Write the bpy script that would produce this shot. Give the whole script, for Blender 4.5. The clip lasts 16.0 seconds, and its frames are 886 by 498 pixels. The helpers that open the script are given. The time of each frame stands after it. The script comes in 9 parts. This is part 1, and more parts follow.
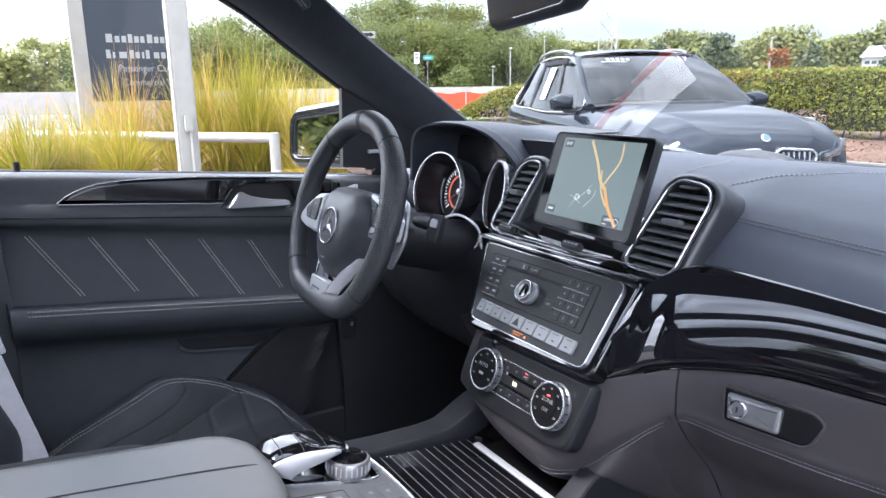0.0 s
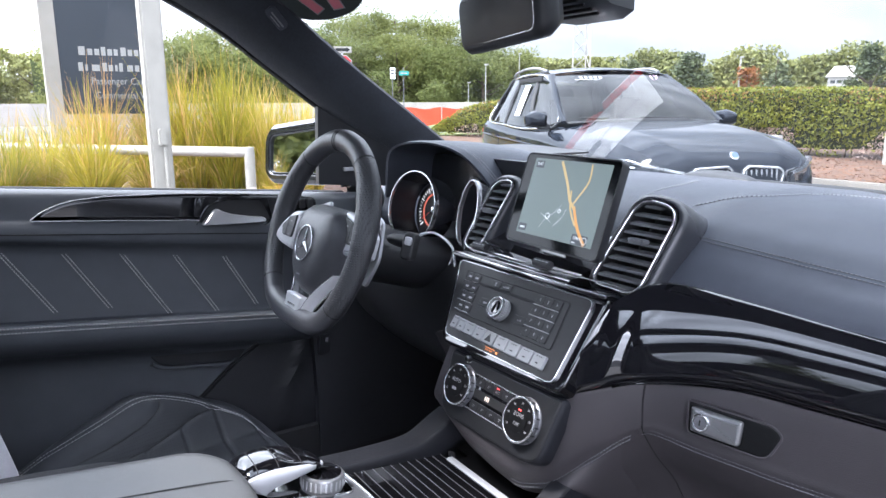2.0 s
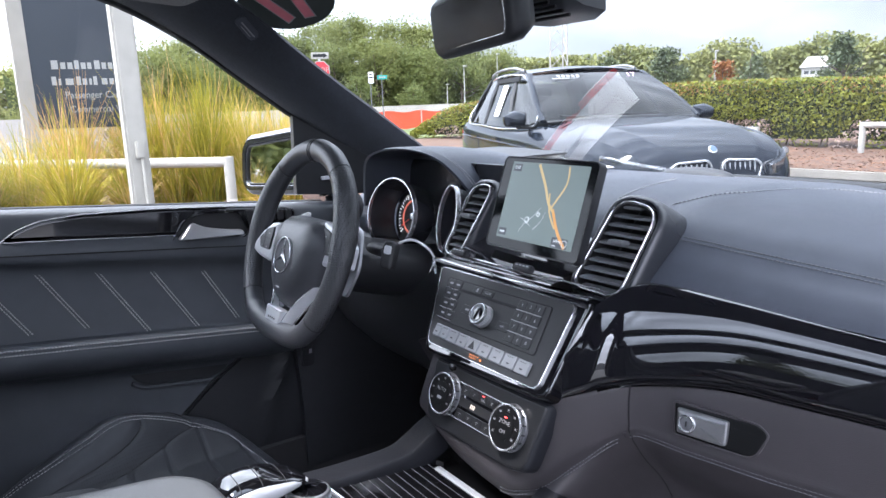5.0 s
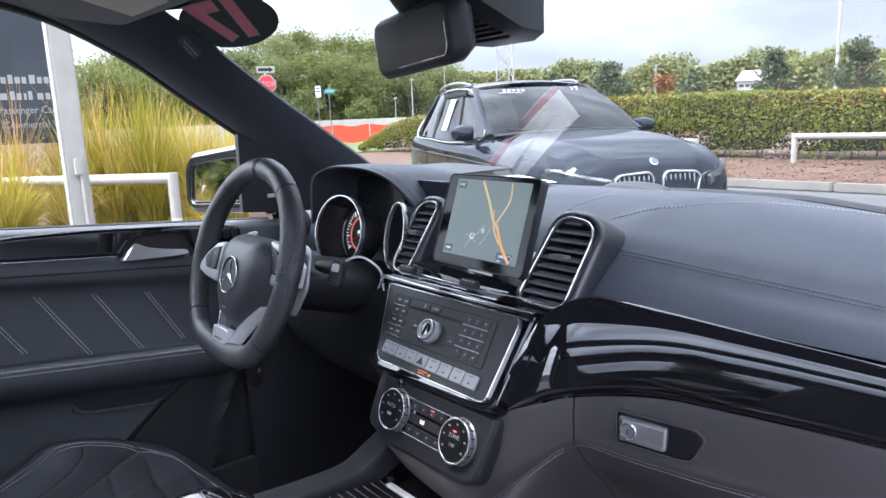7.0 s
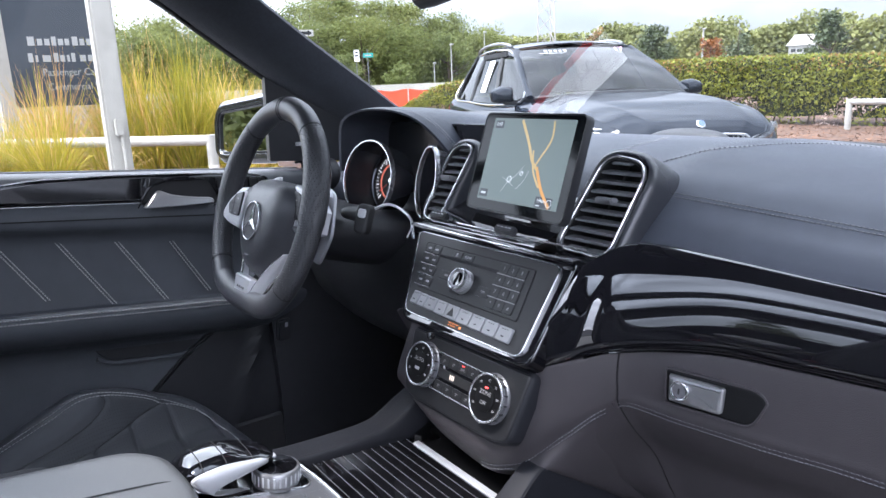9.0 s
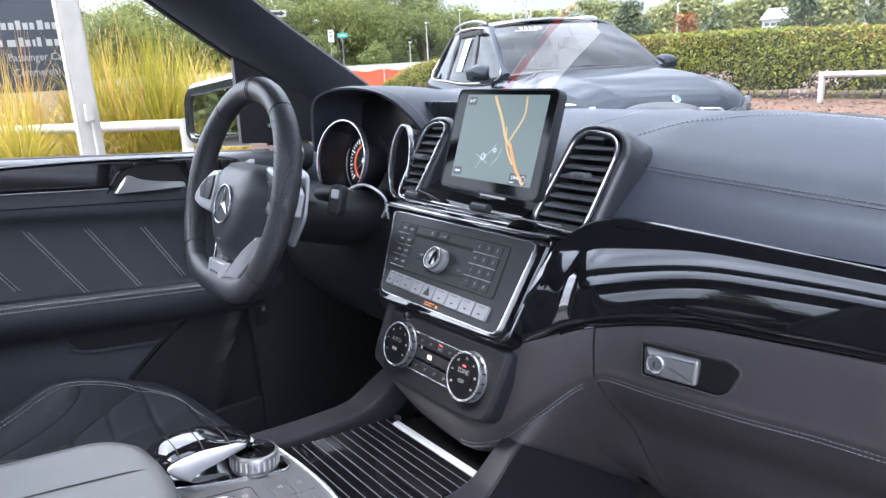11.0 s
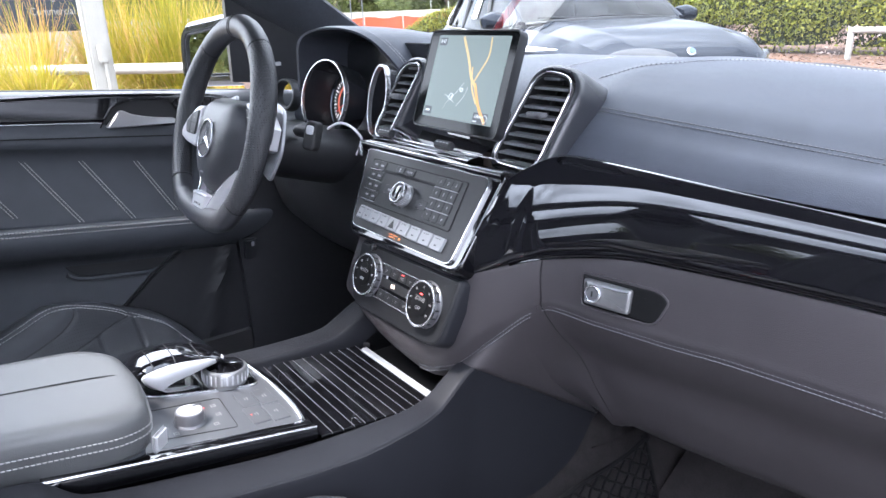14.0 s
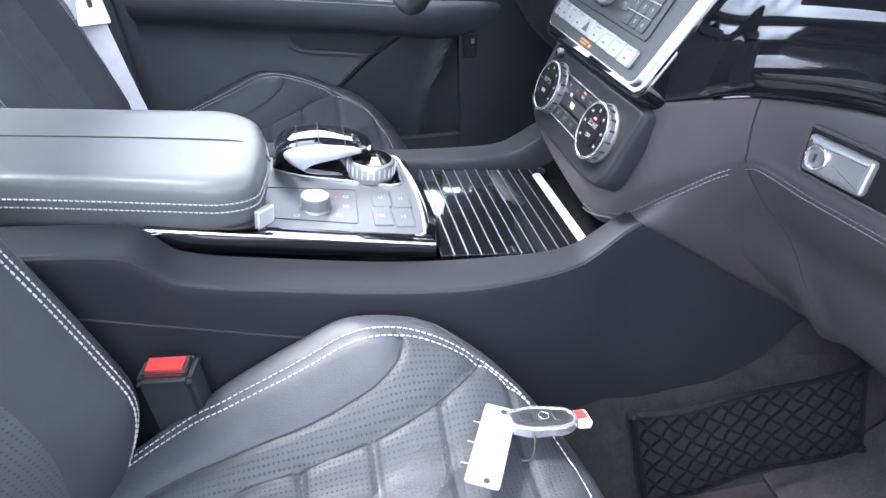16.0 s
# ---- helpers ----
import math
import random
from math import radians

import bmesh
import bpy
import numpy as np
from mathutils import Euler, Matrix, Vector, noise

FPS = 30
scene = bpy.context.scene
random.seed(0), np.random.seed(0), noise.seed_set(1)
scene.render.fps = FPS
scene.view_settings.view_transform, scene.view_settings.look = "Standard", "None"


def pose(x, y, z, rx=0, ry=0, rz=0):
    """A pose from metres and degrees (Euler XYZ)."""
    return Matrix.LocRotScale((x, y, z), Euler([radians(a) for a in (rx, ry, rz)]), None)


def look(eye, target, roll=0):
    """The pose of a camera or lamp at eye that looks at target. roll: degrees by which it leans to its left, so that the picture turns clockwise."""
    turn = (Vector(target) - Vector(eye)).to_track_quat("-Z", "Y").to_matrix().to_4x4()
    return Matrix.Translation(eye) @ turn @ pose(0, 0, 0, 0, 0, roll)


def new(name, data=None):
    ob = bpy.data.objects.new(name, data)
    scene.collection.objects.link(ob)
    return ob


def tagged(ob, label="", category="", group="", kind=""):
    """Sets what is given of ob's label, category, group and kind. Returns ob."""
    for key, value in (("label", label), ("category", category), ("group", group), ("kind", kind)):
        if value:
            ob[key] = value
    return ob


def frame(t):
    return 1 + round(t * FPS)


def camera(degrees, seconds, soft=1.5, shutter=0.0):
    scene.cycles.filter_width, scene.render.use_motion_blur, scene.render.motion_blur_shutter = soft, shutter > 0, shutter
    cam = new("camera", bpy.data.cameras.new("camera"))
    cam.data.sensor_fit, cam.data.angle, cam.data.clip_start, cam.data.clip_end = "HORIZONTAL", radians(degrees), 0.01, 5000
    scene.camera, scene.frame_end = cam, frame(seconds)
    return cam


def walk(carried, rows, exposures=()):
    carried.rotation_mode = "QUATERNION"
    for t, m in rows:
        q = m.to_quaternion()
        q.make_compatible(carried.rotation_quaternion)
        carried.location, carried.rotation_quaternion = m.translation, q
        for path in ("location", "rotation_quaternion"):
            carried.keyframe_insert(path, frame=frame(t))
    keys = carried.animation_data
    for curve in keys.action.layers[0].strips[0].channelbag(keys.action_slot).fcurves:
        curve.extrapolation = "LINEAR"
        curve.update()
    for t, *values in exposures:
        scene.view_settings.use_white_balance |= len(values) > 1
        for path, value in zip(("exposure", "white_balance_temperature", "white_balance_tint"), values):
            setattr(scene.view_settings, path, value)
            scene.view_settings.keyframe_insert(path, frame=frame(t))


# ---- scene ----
cam = camera(64.9, 16.0)
PATH = [
    (0, (0.693, -0.527, 1.374), (-0.979, 0.478, 0.932), -0.8),
    (0.5, (0.694, -0.534, 1.381), (-0.994, 0.454, 0.965), 0.1),
    (1, (0.689, -0.533, 1.378), (-0.989, 0.479, 0.98), 0.7),
    (1.5, (0.696, -0.535, 1.379), (-0.953, 0.519, 0.968), 0.6),
    (2, (0.711, -0.535, 1.383), (-0.931, 0.534, 0.981), -0.3),
    (2.5, (0.71, -0.529, 1.38), (-0.932, 0.539, 0.977), -0.7),
    (3, (0.706, -0.524, 1.382), (-0.931, 0.553, 0.981), -1.2),
    (3.5, (0.704, -0.522, 1.381), (-0.931, 0.559, 0.984), -1.6),
    (5.8, (0.709, -0.523, 1.398), (-0.88, 0.628, 1.01), -2.9),
    (6, (0.71, -0.527, 1.4), (-0.86, 0.652, 1.02), -2.9),
    (6.5, (0.705, -0.546, 1.4), (-0.801, 0.722, 1.048), -2.4),
    (7, (0.719, -0.525, 1.396), (-0.82, 0.699, 1.03), -2.4),
    (7.5, (0.707, -0.502, 1.383), (-0.948, 0.549, 0.991), -3.1),
    (8, (0.685, -0.497, 1.367), (-0.99, 0.522, 0.97), -2.6),
    (8.5, (0.681, -0.483, 1.363), (-0.952, 0.59, 0.935), -2.7),
    (9, (0.668, -0.48, 1.351), (-0.923, 0.645, 0.898), -2.3),
    (11.5, (0.667, -0.465, 1.347), (-0.877, 0.698, 0.832), -3.3),
    (12, (0.668, -0.458, 1.347), (-0.869, 0.713, 0.83), -3.3),
    (12.5, (0.677, -0.454, 1.343), (-0.848, 0.72, 0.8), -3.9),
    (13, (0.7, -0.457, 1.339), (-0.822, 0.704, 0.761), -4.3),
    (13.5, (0.726, -0.465, 1.34), (-0.8, 0.681, 0.743), -3.5),
    (14, (0.747, -0.445, 1.334), (-0.8, 0.65, 0.695), -2.2),
    (14.2, (0.741, -0.415, 1.309), (-0.837, 0.61, 0.631), -1.2),
    (14.5, (0.728, -0.315, 1.3), (-0.937, 0.424, 0.474), -2.1),
    (14.7, (0.724, -0.279, 1.282), (-0.973, 0.29, 0.39), -1.7),
    (15, (0.707, -0.272, 1.277), (-0.97, 0.191, 0.29), -2.5),
    (15.5, (0.701, -0.27, 1.266), (-0.942, 0.099, 0.187), -2.2),
    (16, (0.686, -0.277, 1.264), (-0.978, 0.043, 0.201), -0.8),
]
walk(cam, [(t, look(eye, target, roll)) for t, eye, target, roll in PATH],
     exposures=[(0, 2.56, 5930, 16), (5, 2.46, 5900, 16), (7, 2.33, 5860, 16), (9, 2.45, 5880, 16), (12.5, 2.74, 5950, 16), (13.4, 2.80, 5960, 16), (14, 3.00, 5950, 16), (14.6, 3.28, 5750, 15), (15.2, 3.65, 5760, 14), (16, 3.65, 5760, 14)])

# ---- world, sun and sky ----
SUN_EL, SUN_AZ = 62.0, 196.0          # azimuth clockwise from +y
world = bpy.data.worlds.new("sky")
scene.world = world
world.use_nodes = True
wn, wl = world.node_tree.nodes, world.node_tree.links
wn.clear()
w_out = wn.new("ShaderNodeOutputWorld")
w_bg = wn.new("ShaderNodeBackground")
w_sky = wn.new("ShaderNodeTexSky")
w_sky.sky_type = "NISHITA"
w_sky.sun_disc = False
w_sky.sun_elevation = radians(SUN_EL)
w_sky.sun_rotation = radians(SUN_AZ)
w_sky.dust_density = 2.0
w_sky.ozone_density = 1.0
w_sky.air_density = 1.0
# thin bright cloud over the whole sky, with soft patches
w_tc = wn.new("ShaderNodeTexCoord")
w_map = wn.new("ShaderNodeMapping")
w_map.inputs["Scale"].default_value = (1.0, 1.0, 3.0)
w_noise = wn.new("ShaderNodeTexNoise")
w_noise.inputs["Scale"].default_value = 3.0
w_noise.inputs["Detail"].default_value = 6.0
w_ramp = wn.new("ShaderNodeValToRGB")
w_ramp.color_ramp.elements[0].position, w_ramp.color_ramp.elements[0].color = 0.38, (0.72, 0.72, 0.72, 1)
w_ramp.color_ramp.elements[1].position, w_ramp.color_ramp.elements[1].color = 0.62, (1, 1, 1, 1)
w_cloud = wn.new("ShaderNodeMix")
w_cloud.data_type = "RGBA"
wl.new(w_tc.outputs["Generated"], w_map.inputs["Vector"])
wl.new(w_map.outputs["Vector"], w_noise.inputs["Vector"])
wl.new(w_noise.outputs["Fac"], w_ramp.inputs["Fac"])
# the haze is brighter towards the sun
_az0, _el0 = radians(SUN_AZ), radians(SUN_EL)
w_dot = wn.new("ShaderNodeVectorMath")
w_dot.operation = "DOT_PRODUCT"
w_dot.inputs[1].default_value = (math.sin(_az0) * math.cos(_el0), math.cos(_az0) * math.cos(_el0), math.sin(_el0))
w_half = wn.new("ShaderNodeMath")
w_half.operation = "MULTIPLY_ADD"
w_half.inputs[1].default_value, w_half.inputs[2].default_value = 0.5, 0.5
w_sq = wn.new("ShaderNodeMath")
w_sq.operation = "POWER"
w_sq.inputs[1].default_value = 2.6
w_gain = wn.new("ShaderNodeMath")
w_gain.operation = "MULTIPLY_ADD"
w_gain.inputs[1].default_value, w_gain.inputs[2].default_value = 2.40, 0.055
w_mul = wn.new("ShaderNodeVectorMath")
w_mul.operation = "SCALE"
w_mul.inputs[0].default_value = (20.6, 21.4, 22.8)
wl.new(w_tc.outputs["Generated"], w_dot.inputs[0])
wl.new(w_dot.outputs["Value"], w_half.inputs[0])
wl.new(w_half.outputs[0], w_sq.inputs[0])
wl.new(w_sq.outputs[0], w_gain.inputs[0])
w_patch = wn.new("ShaderNodeMapRange")
w_patch.inputs["From Min"].default_value, w_patch.inputs["From Max"].default_value = 0.38, 0.64
w_patch.inputs["To Min"].default_value, w_patch.inputs["To Max"].default_value = 0.82, 1.30
wl.new(w_noise.outputs["Fac"], w_patch.inputs["Value"])
w_scale = wn.new("ShaderNodeMath")
w_scale.operation = "MULTIPLY"
wl.new(w_gain.outputs[0], w_scale.inputs[0])
wl.new(w_patch.outputs["Result"], w_scale.inputs[1])
wl.new(w_scale.outputs[0], w_mul.inputs["Scale"])
wl.new(w_mul.outputs["Vector"], w_cloud.inputs["B"])
wl.new(w_ramp.outputs["Color"], w_cloud.inputs["Factor"])
wl.new(w_sky.outputs["Color"], w_cloud.inputs["A"])
wl.new(w_cloud.outputs["Result"], w_bg.inputs["Color"])
w_bg.inputs["Strength"].default_value = 0.06
wl.new(w_bg.outputs["Background"], w_out.inputs["Surface"])

sun_data = bpy.data.lights.new("sun", "SUN")
sun_data.energy, sun_data.angle, sun_data.color = 1.4, radians(10.0), (1.0, 0.94, 0.84)
sun = new("sun", sun_data)
_az, _el = radians(SUN_AZ), radians(SUN_EL)
sun_from = Vector((math.sin(_az) * math.cos(_el), math.cos(_az) * math.cos(_el), math.sin(_el)))
sun.matrix_world = look(sun_from * 50, (0, 0, 0))


# ---- materials ----
def mat(name, base, rough=0.5, metal=0.0, vary=0.15, scale=40.0, bump=0.0, bump_scale=300.0, coat=0.0, spec=0.5,
        base2=None, rough_vary=0.08, random_vary=0.0, sheen=0.0):
    m = bpy.data.materials.new(name)
    m.use_nodes = True
    n, l = m.node_tree.nodes, m.node_tree.links
    b = n["Principled BSDF"]
    b.inputs["Metallic"].default_value = metal
    b.inputs["Coat Weight"].default_value = coat
    b.inputs["Coat Roughness"].default_value = 0.03
    b.inputs["Specular IOR Level"].default_value = spec
    b.inputs["Sheen Weight"].default_value = sheen
    tc = n.new("ShaderNodeTexCoord")
    n1 = n.new("ShaderNodeTexNoise")
    n1.inputs["Scale"].default_value = scale
    n1.inputs["Detail"].default_value = 5
    l.new(tc.outputs["Object"], n1.inputs["Vector"])
    n2 = n.new("ShaderNodeTexNoise")
    n2.inputs["Scale"].default_value = scale * 0.13
    n2.inputs["Detail"].default_value = 3
    l.new(tc.outputs["Object"], n2.inputs["Vector"])
    add = n.new("ShaderNodeMath")
    add.operation = "ADD"
    l.new(n1.outputs["Fac"], add.inputs[0])
    l.new(n2.outputs["Fac"], add.inputs[1])
    half = n.new("ShaderNodeMath")
    half.operation = "MULTIPLY"
    half.inputs[1].default_value = 0.5
    l.new(add.outputs[0], half.inputs[0])
    src = half
    if random_vary:
        oi = n.new("ShaderNodeObjectInfo")
        mr = n.new("ShaderNodeMath")
        mr.operation = "MULTIPLY_ADD"
        mr.inputs[1].default_value = random_vary
        l.new(oi.outputs["Random"], mr.inputs[0])
        l.new(half.outputs[0], mr.inputs[2])
        src = mr
    ramp = n.new("ShaderNodeValToRGB")
    lo = tuple(c * (1 - vary) for c in base)
    hi = tuple(min(1, c * (1 + vary)) for c in (base2 or base))
    ramp.color_ramp.elements[0].position, ramp.color_ramp.elements[0].color = 0.32, (*lo, 1)
    ramp.color_ramp.elements[1].position, ramp.color_ramp.elements[1].color = 0.68, (*hi, 1)
    l.new(src.outputs[0], ramp.inputs["Fac"])
    l.new(ramp.outputs["Color"], b.inputs["Base Color"])
    rr = n.new("ShaderNodeMapRange")
    rr.inputs["To Min"].default_value = max(0.0, rough - rough_vary)
    rr.inputs["To Max"].default_value = min(1.0, rough + rough_vary)
    l.new(n2.outputs["Fac"], rr.inputs["Value"])
    l.new(rr.outputs["Result"], b.inputs["Roughness"])
    if bump:
        n3 = n.new("ShaderNodeTexNoise")
        n3.inputs["Scale"].default_value = bump_scale
        n3.inputs["Detail"].default_value = 4
        l.new(tc.outputs["Object"], n3.inputs["Vector"])
        bp = n.new("ShaderNodeBump")
        bp.inputs["Strength"].default_value = bump
        bp.inputs["Distance"].default_value = 0.002
        l.new(n3.outputs["Fac"], bp.inputs["Height"])
        l.new(bp.outputs["Normal"], b.inputs["Normal"])
    return m


def grain(m, scale=900.0, strength=0.25, dist=0.0006, dots=False, flat=(1, 1, 1), hole=0.23):
    """Leather grain (cells) or rows of fine holes as relief and tone."""
    n, l = m.node_tree.nodes, m.node_tree.links
    b = n["Principled BSDF"]
    tc = n.new("ShaderNodeTexCoord")
    v = n.new("ShaderNodeTexVoronoi")
    v.inputs["Scale"].default_value = scale
    if dots:
        v.inputs["Randomness"].default_value = 0.0
    fl = n.new("ShaderNodeMapping")
    fl.inputs["Scale"].default_value = flat
    l.new(tc.outputs["Object"], fl.inputs["Vector"])
    l.new(fl.outputs["Vector"], v.inputs["Vector"])
    mp = n.new("ShaderNodeMapRange")
    mp.inputs["From Max"].default_value = hole if dots else 0.7
    l.new(v.outputs["Distance"], mp.inputs["Value"])
    bp = n.new("ShaderNodeBump")
    bp.inputs["Strength"].default_value = strength
    bp.inputs["Distance"].default_value = dist
    l.new(mp.outputs["Result"], bp.inputs["Height"])
    if b.inputs["Normal"].links:
        l.new(b.inputs["Normal"].links[0].from_socket, bp.inputs["Normal"])
    l.new(bp.outputs["Normal"], b.inputs["Normal"])
    if dots:
        src = b.inputs["Base Color"].links[0].from_socket
        mx = n.new("ShaderNodeMix")
        mx.data_type = "RGBA"
        mx.inputs["A"].default_value = (0.006, 0.006, 0.0065, 1)
        l.new(src, mx.inputs["B"])
        l.new(mp.outputs["Result"], mx.inputs["Factor"])
        l.new(mx.outputs["Result"], b.inputs["Base Color"])
    return m


def glow(name, color, strength):
    m = bpy.data.materials.new(name)
    m.use_nodes = True
    b = m.node_tree.nodes["Principled BSDF"]
    b.inputs["Base Color"].default_value = (*[c * 0.3 for c in color], 1)
    b.inputs["Emission Color"].default_value = (*color, 1)
    b.inputs["Emission Strength"].default_value = strength
    b.inputs["Roughness"].default_value = 0.4
    return m


def glass(name, tint, gloss=0.06, rough=0.0):
    """Thin pane: see-through with a mirror film."""
    m = bpy.data.materials.new(name)
    m.use_nodes = True
    n, l = m.node_tree.nodes, m.node_tree.links
    n.clear()
    o = n.new("ShaderNodeOutputMaterial")
    tr = n.new("ShaderNodeBsdfTransparent")
    tr.inputs["Color"].default_value = (*tint, 1)
    gl = n.new("ShaderNodeBsdfGlossy")
    gl.inputs["Roughness"].default_value = rough
    fr = n.new("ShaderNodeLayerWeight")
    fr.inputs["Blend"].default_value = 0.5
    pw = n.new("ShaderNodeMath")
    pw.operation = "POWER"
    pw.inputs[1].default_value = 4.0
    l.new(fr.outputs["Facing"], pw.inputs[0])
    sc = n.new("ShaderNodeMath")
    sc.operation = "MULTIPLY_ADD"
    sc.inputs[1].default_value = 0.8
    sc.inputs[2].default_value = gloss
    l.new(pw.outputs[0], sc.inputs[0])
    mx = n.new("ShaderNodeMixShader")
    l.new(sc.outputs[0], mx.inputs["Fac"])
    l.new(tr.outputs[0], mx.inputs[1])
    l.new(gl.outputs[0], mx.inputs[2])
    l.new(mx.outputs[0], o.inputs["Surface"])
    return m


M_DASH = grain(mat("dash_leather", (0.0520, 0.0570, 0.0705), 0.44, vary=0.12, scale=30, rough_vary=0.05, spec=0.20), 1100, 0.30)
M_DASHLOW = grain(mat("lower_dash_vinyl", (0.0375, 0.0332, 0.0360), 0.50, vary=0.10, scale=25, rough_vary=0.05), 1100, 0.25)
M_DOOR = grain(mat("door_vinyl", (0.0580, 0.0630, 0.0715), 0.46, vary=0.12, scale=25, rough_vary=0.05), 1100, 0.25)
M_SEAT = grain(mat("seat_leather", (0.0310, 0.0328, 0.0380), 0.43, vary=0.14, scale=35, bump=0.15, bump_scale=60, spec=0.30), 900, 0.30)
M_PERF = grain(mat("perforated_leather", (0.0270, 0.0283, 0.0325), 0.49, vary=0.14, scale=35, spec=0.28), 235, 0.6, 0.0007, dots=True, flat=(1, 1, 0))
M_PERFBACK = grain(mat("perforated_leather_back", (0.0420, 0.0437, 0.0500), 0.46, vary=0.14, scale=35, spec=0.3), 250, 0.5, 0.0008, dots=True, flat=(1, 0, 1))
M_CONSIDE = grain(mat("console_vinyl", (0.0125, 0.0130, 0.0160), 0.50, vary=0.10, scale=25, rough_vary=0.05, spec=0.22), 1100, 0.25)
M_POD = mat("vent_pod", (0.0210, 0.0224, 0.0266), 0.26, vary=0.08, scale=30, rough_vary=0.03)
M_SLAT = mat("vent_slat", (0.135, 0.139, 0.147), 0.36, vary=0.06, scale=30)
M_ARMREST = grain(mat("armrest_leather", (0.088, 0.091, 0.0925), 0.36, vary=0.08, scale=20, rough_vary=0.04), 1000, 0.22)
M_PIANO = mat("piano_black", (0.004, 0.004, 0.005), 0.06, vary=0.2, scale=12, coat=1.0, rough_vary=0.03)
M_PLASTIC = mat("dark_plastic", (0.0155, 0.0162, 0.0185), 0.45, vary=0.15, scale=60, bump=0.1, bump_scale=1500)
M_PANEL = mat("graphite_panel", (0.0118, 0.0121, 0.0133), 0.40, vary=0.08, scale=50, bump=0.05, bump_scale=1800)
M_CONSOLE = mat("console_plate", (0.0900, 0.0930, 0.0990), 0.38, metal=0.3, vary=0.08, scale=40)
M_BLACK = mat("black_void", (0.006, 0.006, 0.007), 0.7, vary=0.2)
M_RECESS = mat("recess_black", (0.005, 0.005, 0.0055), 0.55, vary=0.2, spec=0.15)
M_RUBBER = mat("black_rubber", (0.012, 0.012, 0.013), 0.6, vary=0.2)
M_CHROME = mat("satin_chrome", (0.56, 0.565, 0.58), 0.20, metal=0.85, vary=0.04, rough_vary=0.04)
M_SILVER = mat("silver_paint", (0.48, 0.485, 0.50), 0.30, metal=0.25, vary=0.05, rough_vary=0.05)
M_SPOKE = mat("satin_spoke", (0.34, 0.345, 0.36), 0.30, metal=0.7, vary=0.06, rough_vary=0.04)
M_BRUSHED = mat("brushed_aluminium", (0.30, 0.30, 0.305), 0.32, metal=0.75, vary=0.08, scale=90, rough_vary=0.06)
M_BUTTON = mat("silver_button", (0.25, 0.254, 0.262), 0.36, metal=0.35, vary=0.05)
M_GUN = mat("gunmetal_knob", (0.16, 0.16, 0.17), 0.35, metal=0.5, vary=0.08)
M_THREAD = mat("grey_thread", (0.095, 0.095, 0.100), 0.7, vary=0.2, scale=500)
M_THREADW = mat("white_thread", (0.36, 0.355, 0.35), 0.7, vary=0.2, scale=500)
M_PRINT = mat("white_print", (0.25, 0.25, 0.25), 0.6, vary=0.03)
M_PRINTDIM = mat("grey_print", (0.26, 0.26, 0.27), 0.6, vary=0.03)
M_RED = mat("red_plastic", (0.52, 0.030, 0.027), 0.35, vary=0.06)
M_CARPET = mat("black_carpet", (0.0230, 0.0208, 0.0210), 0.95, vary=0.4, scale=350, bump=0.8, bump_scale=700, spec=0.15)
M_NET = mat("net_cord", (0.005, 0.005, 0.0055), 0.85, vary=0.3, scale=300, bump=0.3, bump_scale=900, spec=0.1)
M_HEADLINER = mat("headliner_cloth", (0.0306, 0.0351, 0.0441), 0.9, vary=0.2, scale=200, bump=0.3, bump_scale=900, sheen=0.2)
M_CAP = mat("pillar_cap", (0.055, 0.062, 0.078), 0.5, vary=0.1)
M_VISOR = mat("visor_label", (0.62, 0.56, 0.48), 0.8, vary=0.1, scale=100, bump=0.3, bump_scale=800)
M_PAPER = mat("white_paper", (0.80, 0.80, 0.79), 0.6, vary=0.03, scale=20)
M_BELT = mat("grey_webbing", (0.78, 0.76, 0.78), 0.6, vary=0.08, scale=400, bump=0.2, bump_scale=800)
M_ORANGE = glow("orange_lamp", (1.0, 0.30, 0.06), 0.30)
M_REDLED = glow("red_lamp", (1.0, 0.06, 0.05), 1.2)
M_REDDIM = glow("dim_red_lamp", (1.0, 0.10, 0.08), 0.5)
M_MIRROR = mat("mirror_glass", (0.80, 0.82, 0.83), 0.02, metal=1.0, vary=0.01, rough_vary=0.01)
M_WINDSHIELD = glass("windshield_glass", (0.54, 0.565, 0.555), 0.035)
M_SIDEGLASS = glass("side_glass", (0.595, 0.61, 0.585), 0.03)
M_ROOFGLASS = glass("roof_glass", (0.235, 0.25, 0.26), 0.03)
M_TINTGLASS = glass("tinted_glass", (0.24, 0.255, 0.26), 0.05)
M_BODY = mat("car_paint", (0.02, 0.021, 0.024), 0.2, metal=0.3, vary=0.05, coat=1.0)


# ---- building helpers ----
def link(name, me, material, parent=None, label=""):
    ob = new(name, me)
    if material:
        me.materials.append(material)
    if parent is not None:
        ob.parent = parent
    if label:
        ob["label"] = label
    return ob


def part(name, bm, material, parent=None, label="", smooth=38):
    bmesh.ops.recalc_face_normals(bm, faces=bm.faces)
    me = bpy.data.meshes.new(name)
    bm.to_mesh(me)
    bm.free()
    if smooth:
        me.shade_smooth()
        me.set_sharp_from_angle(angle=radians(smooth))
    return link(name, me, material, parent, label)


def thing(name, label, category, group="", kind="", at=(0, 0, 0)):
    ob = new(name)
    ob.empty_display_size = 0.1
    ob.location = at
    return tagged(ob, label, category, group, kind)


def solo(name, bm, material, label, category, group="", kind="", smooth=38):
    return tagged(part(name, bm, material, None, "", smooth), label, category, group, kind)


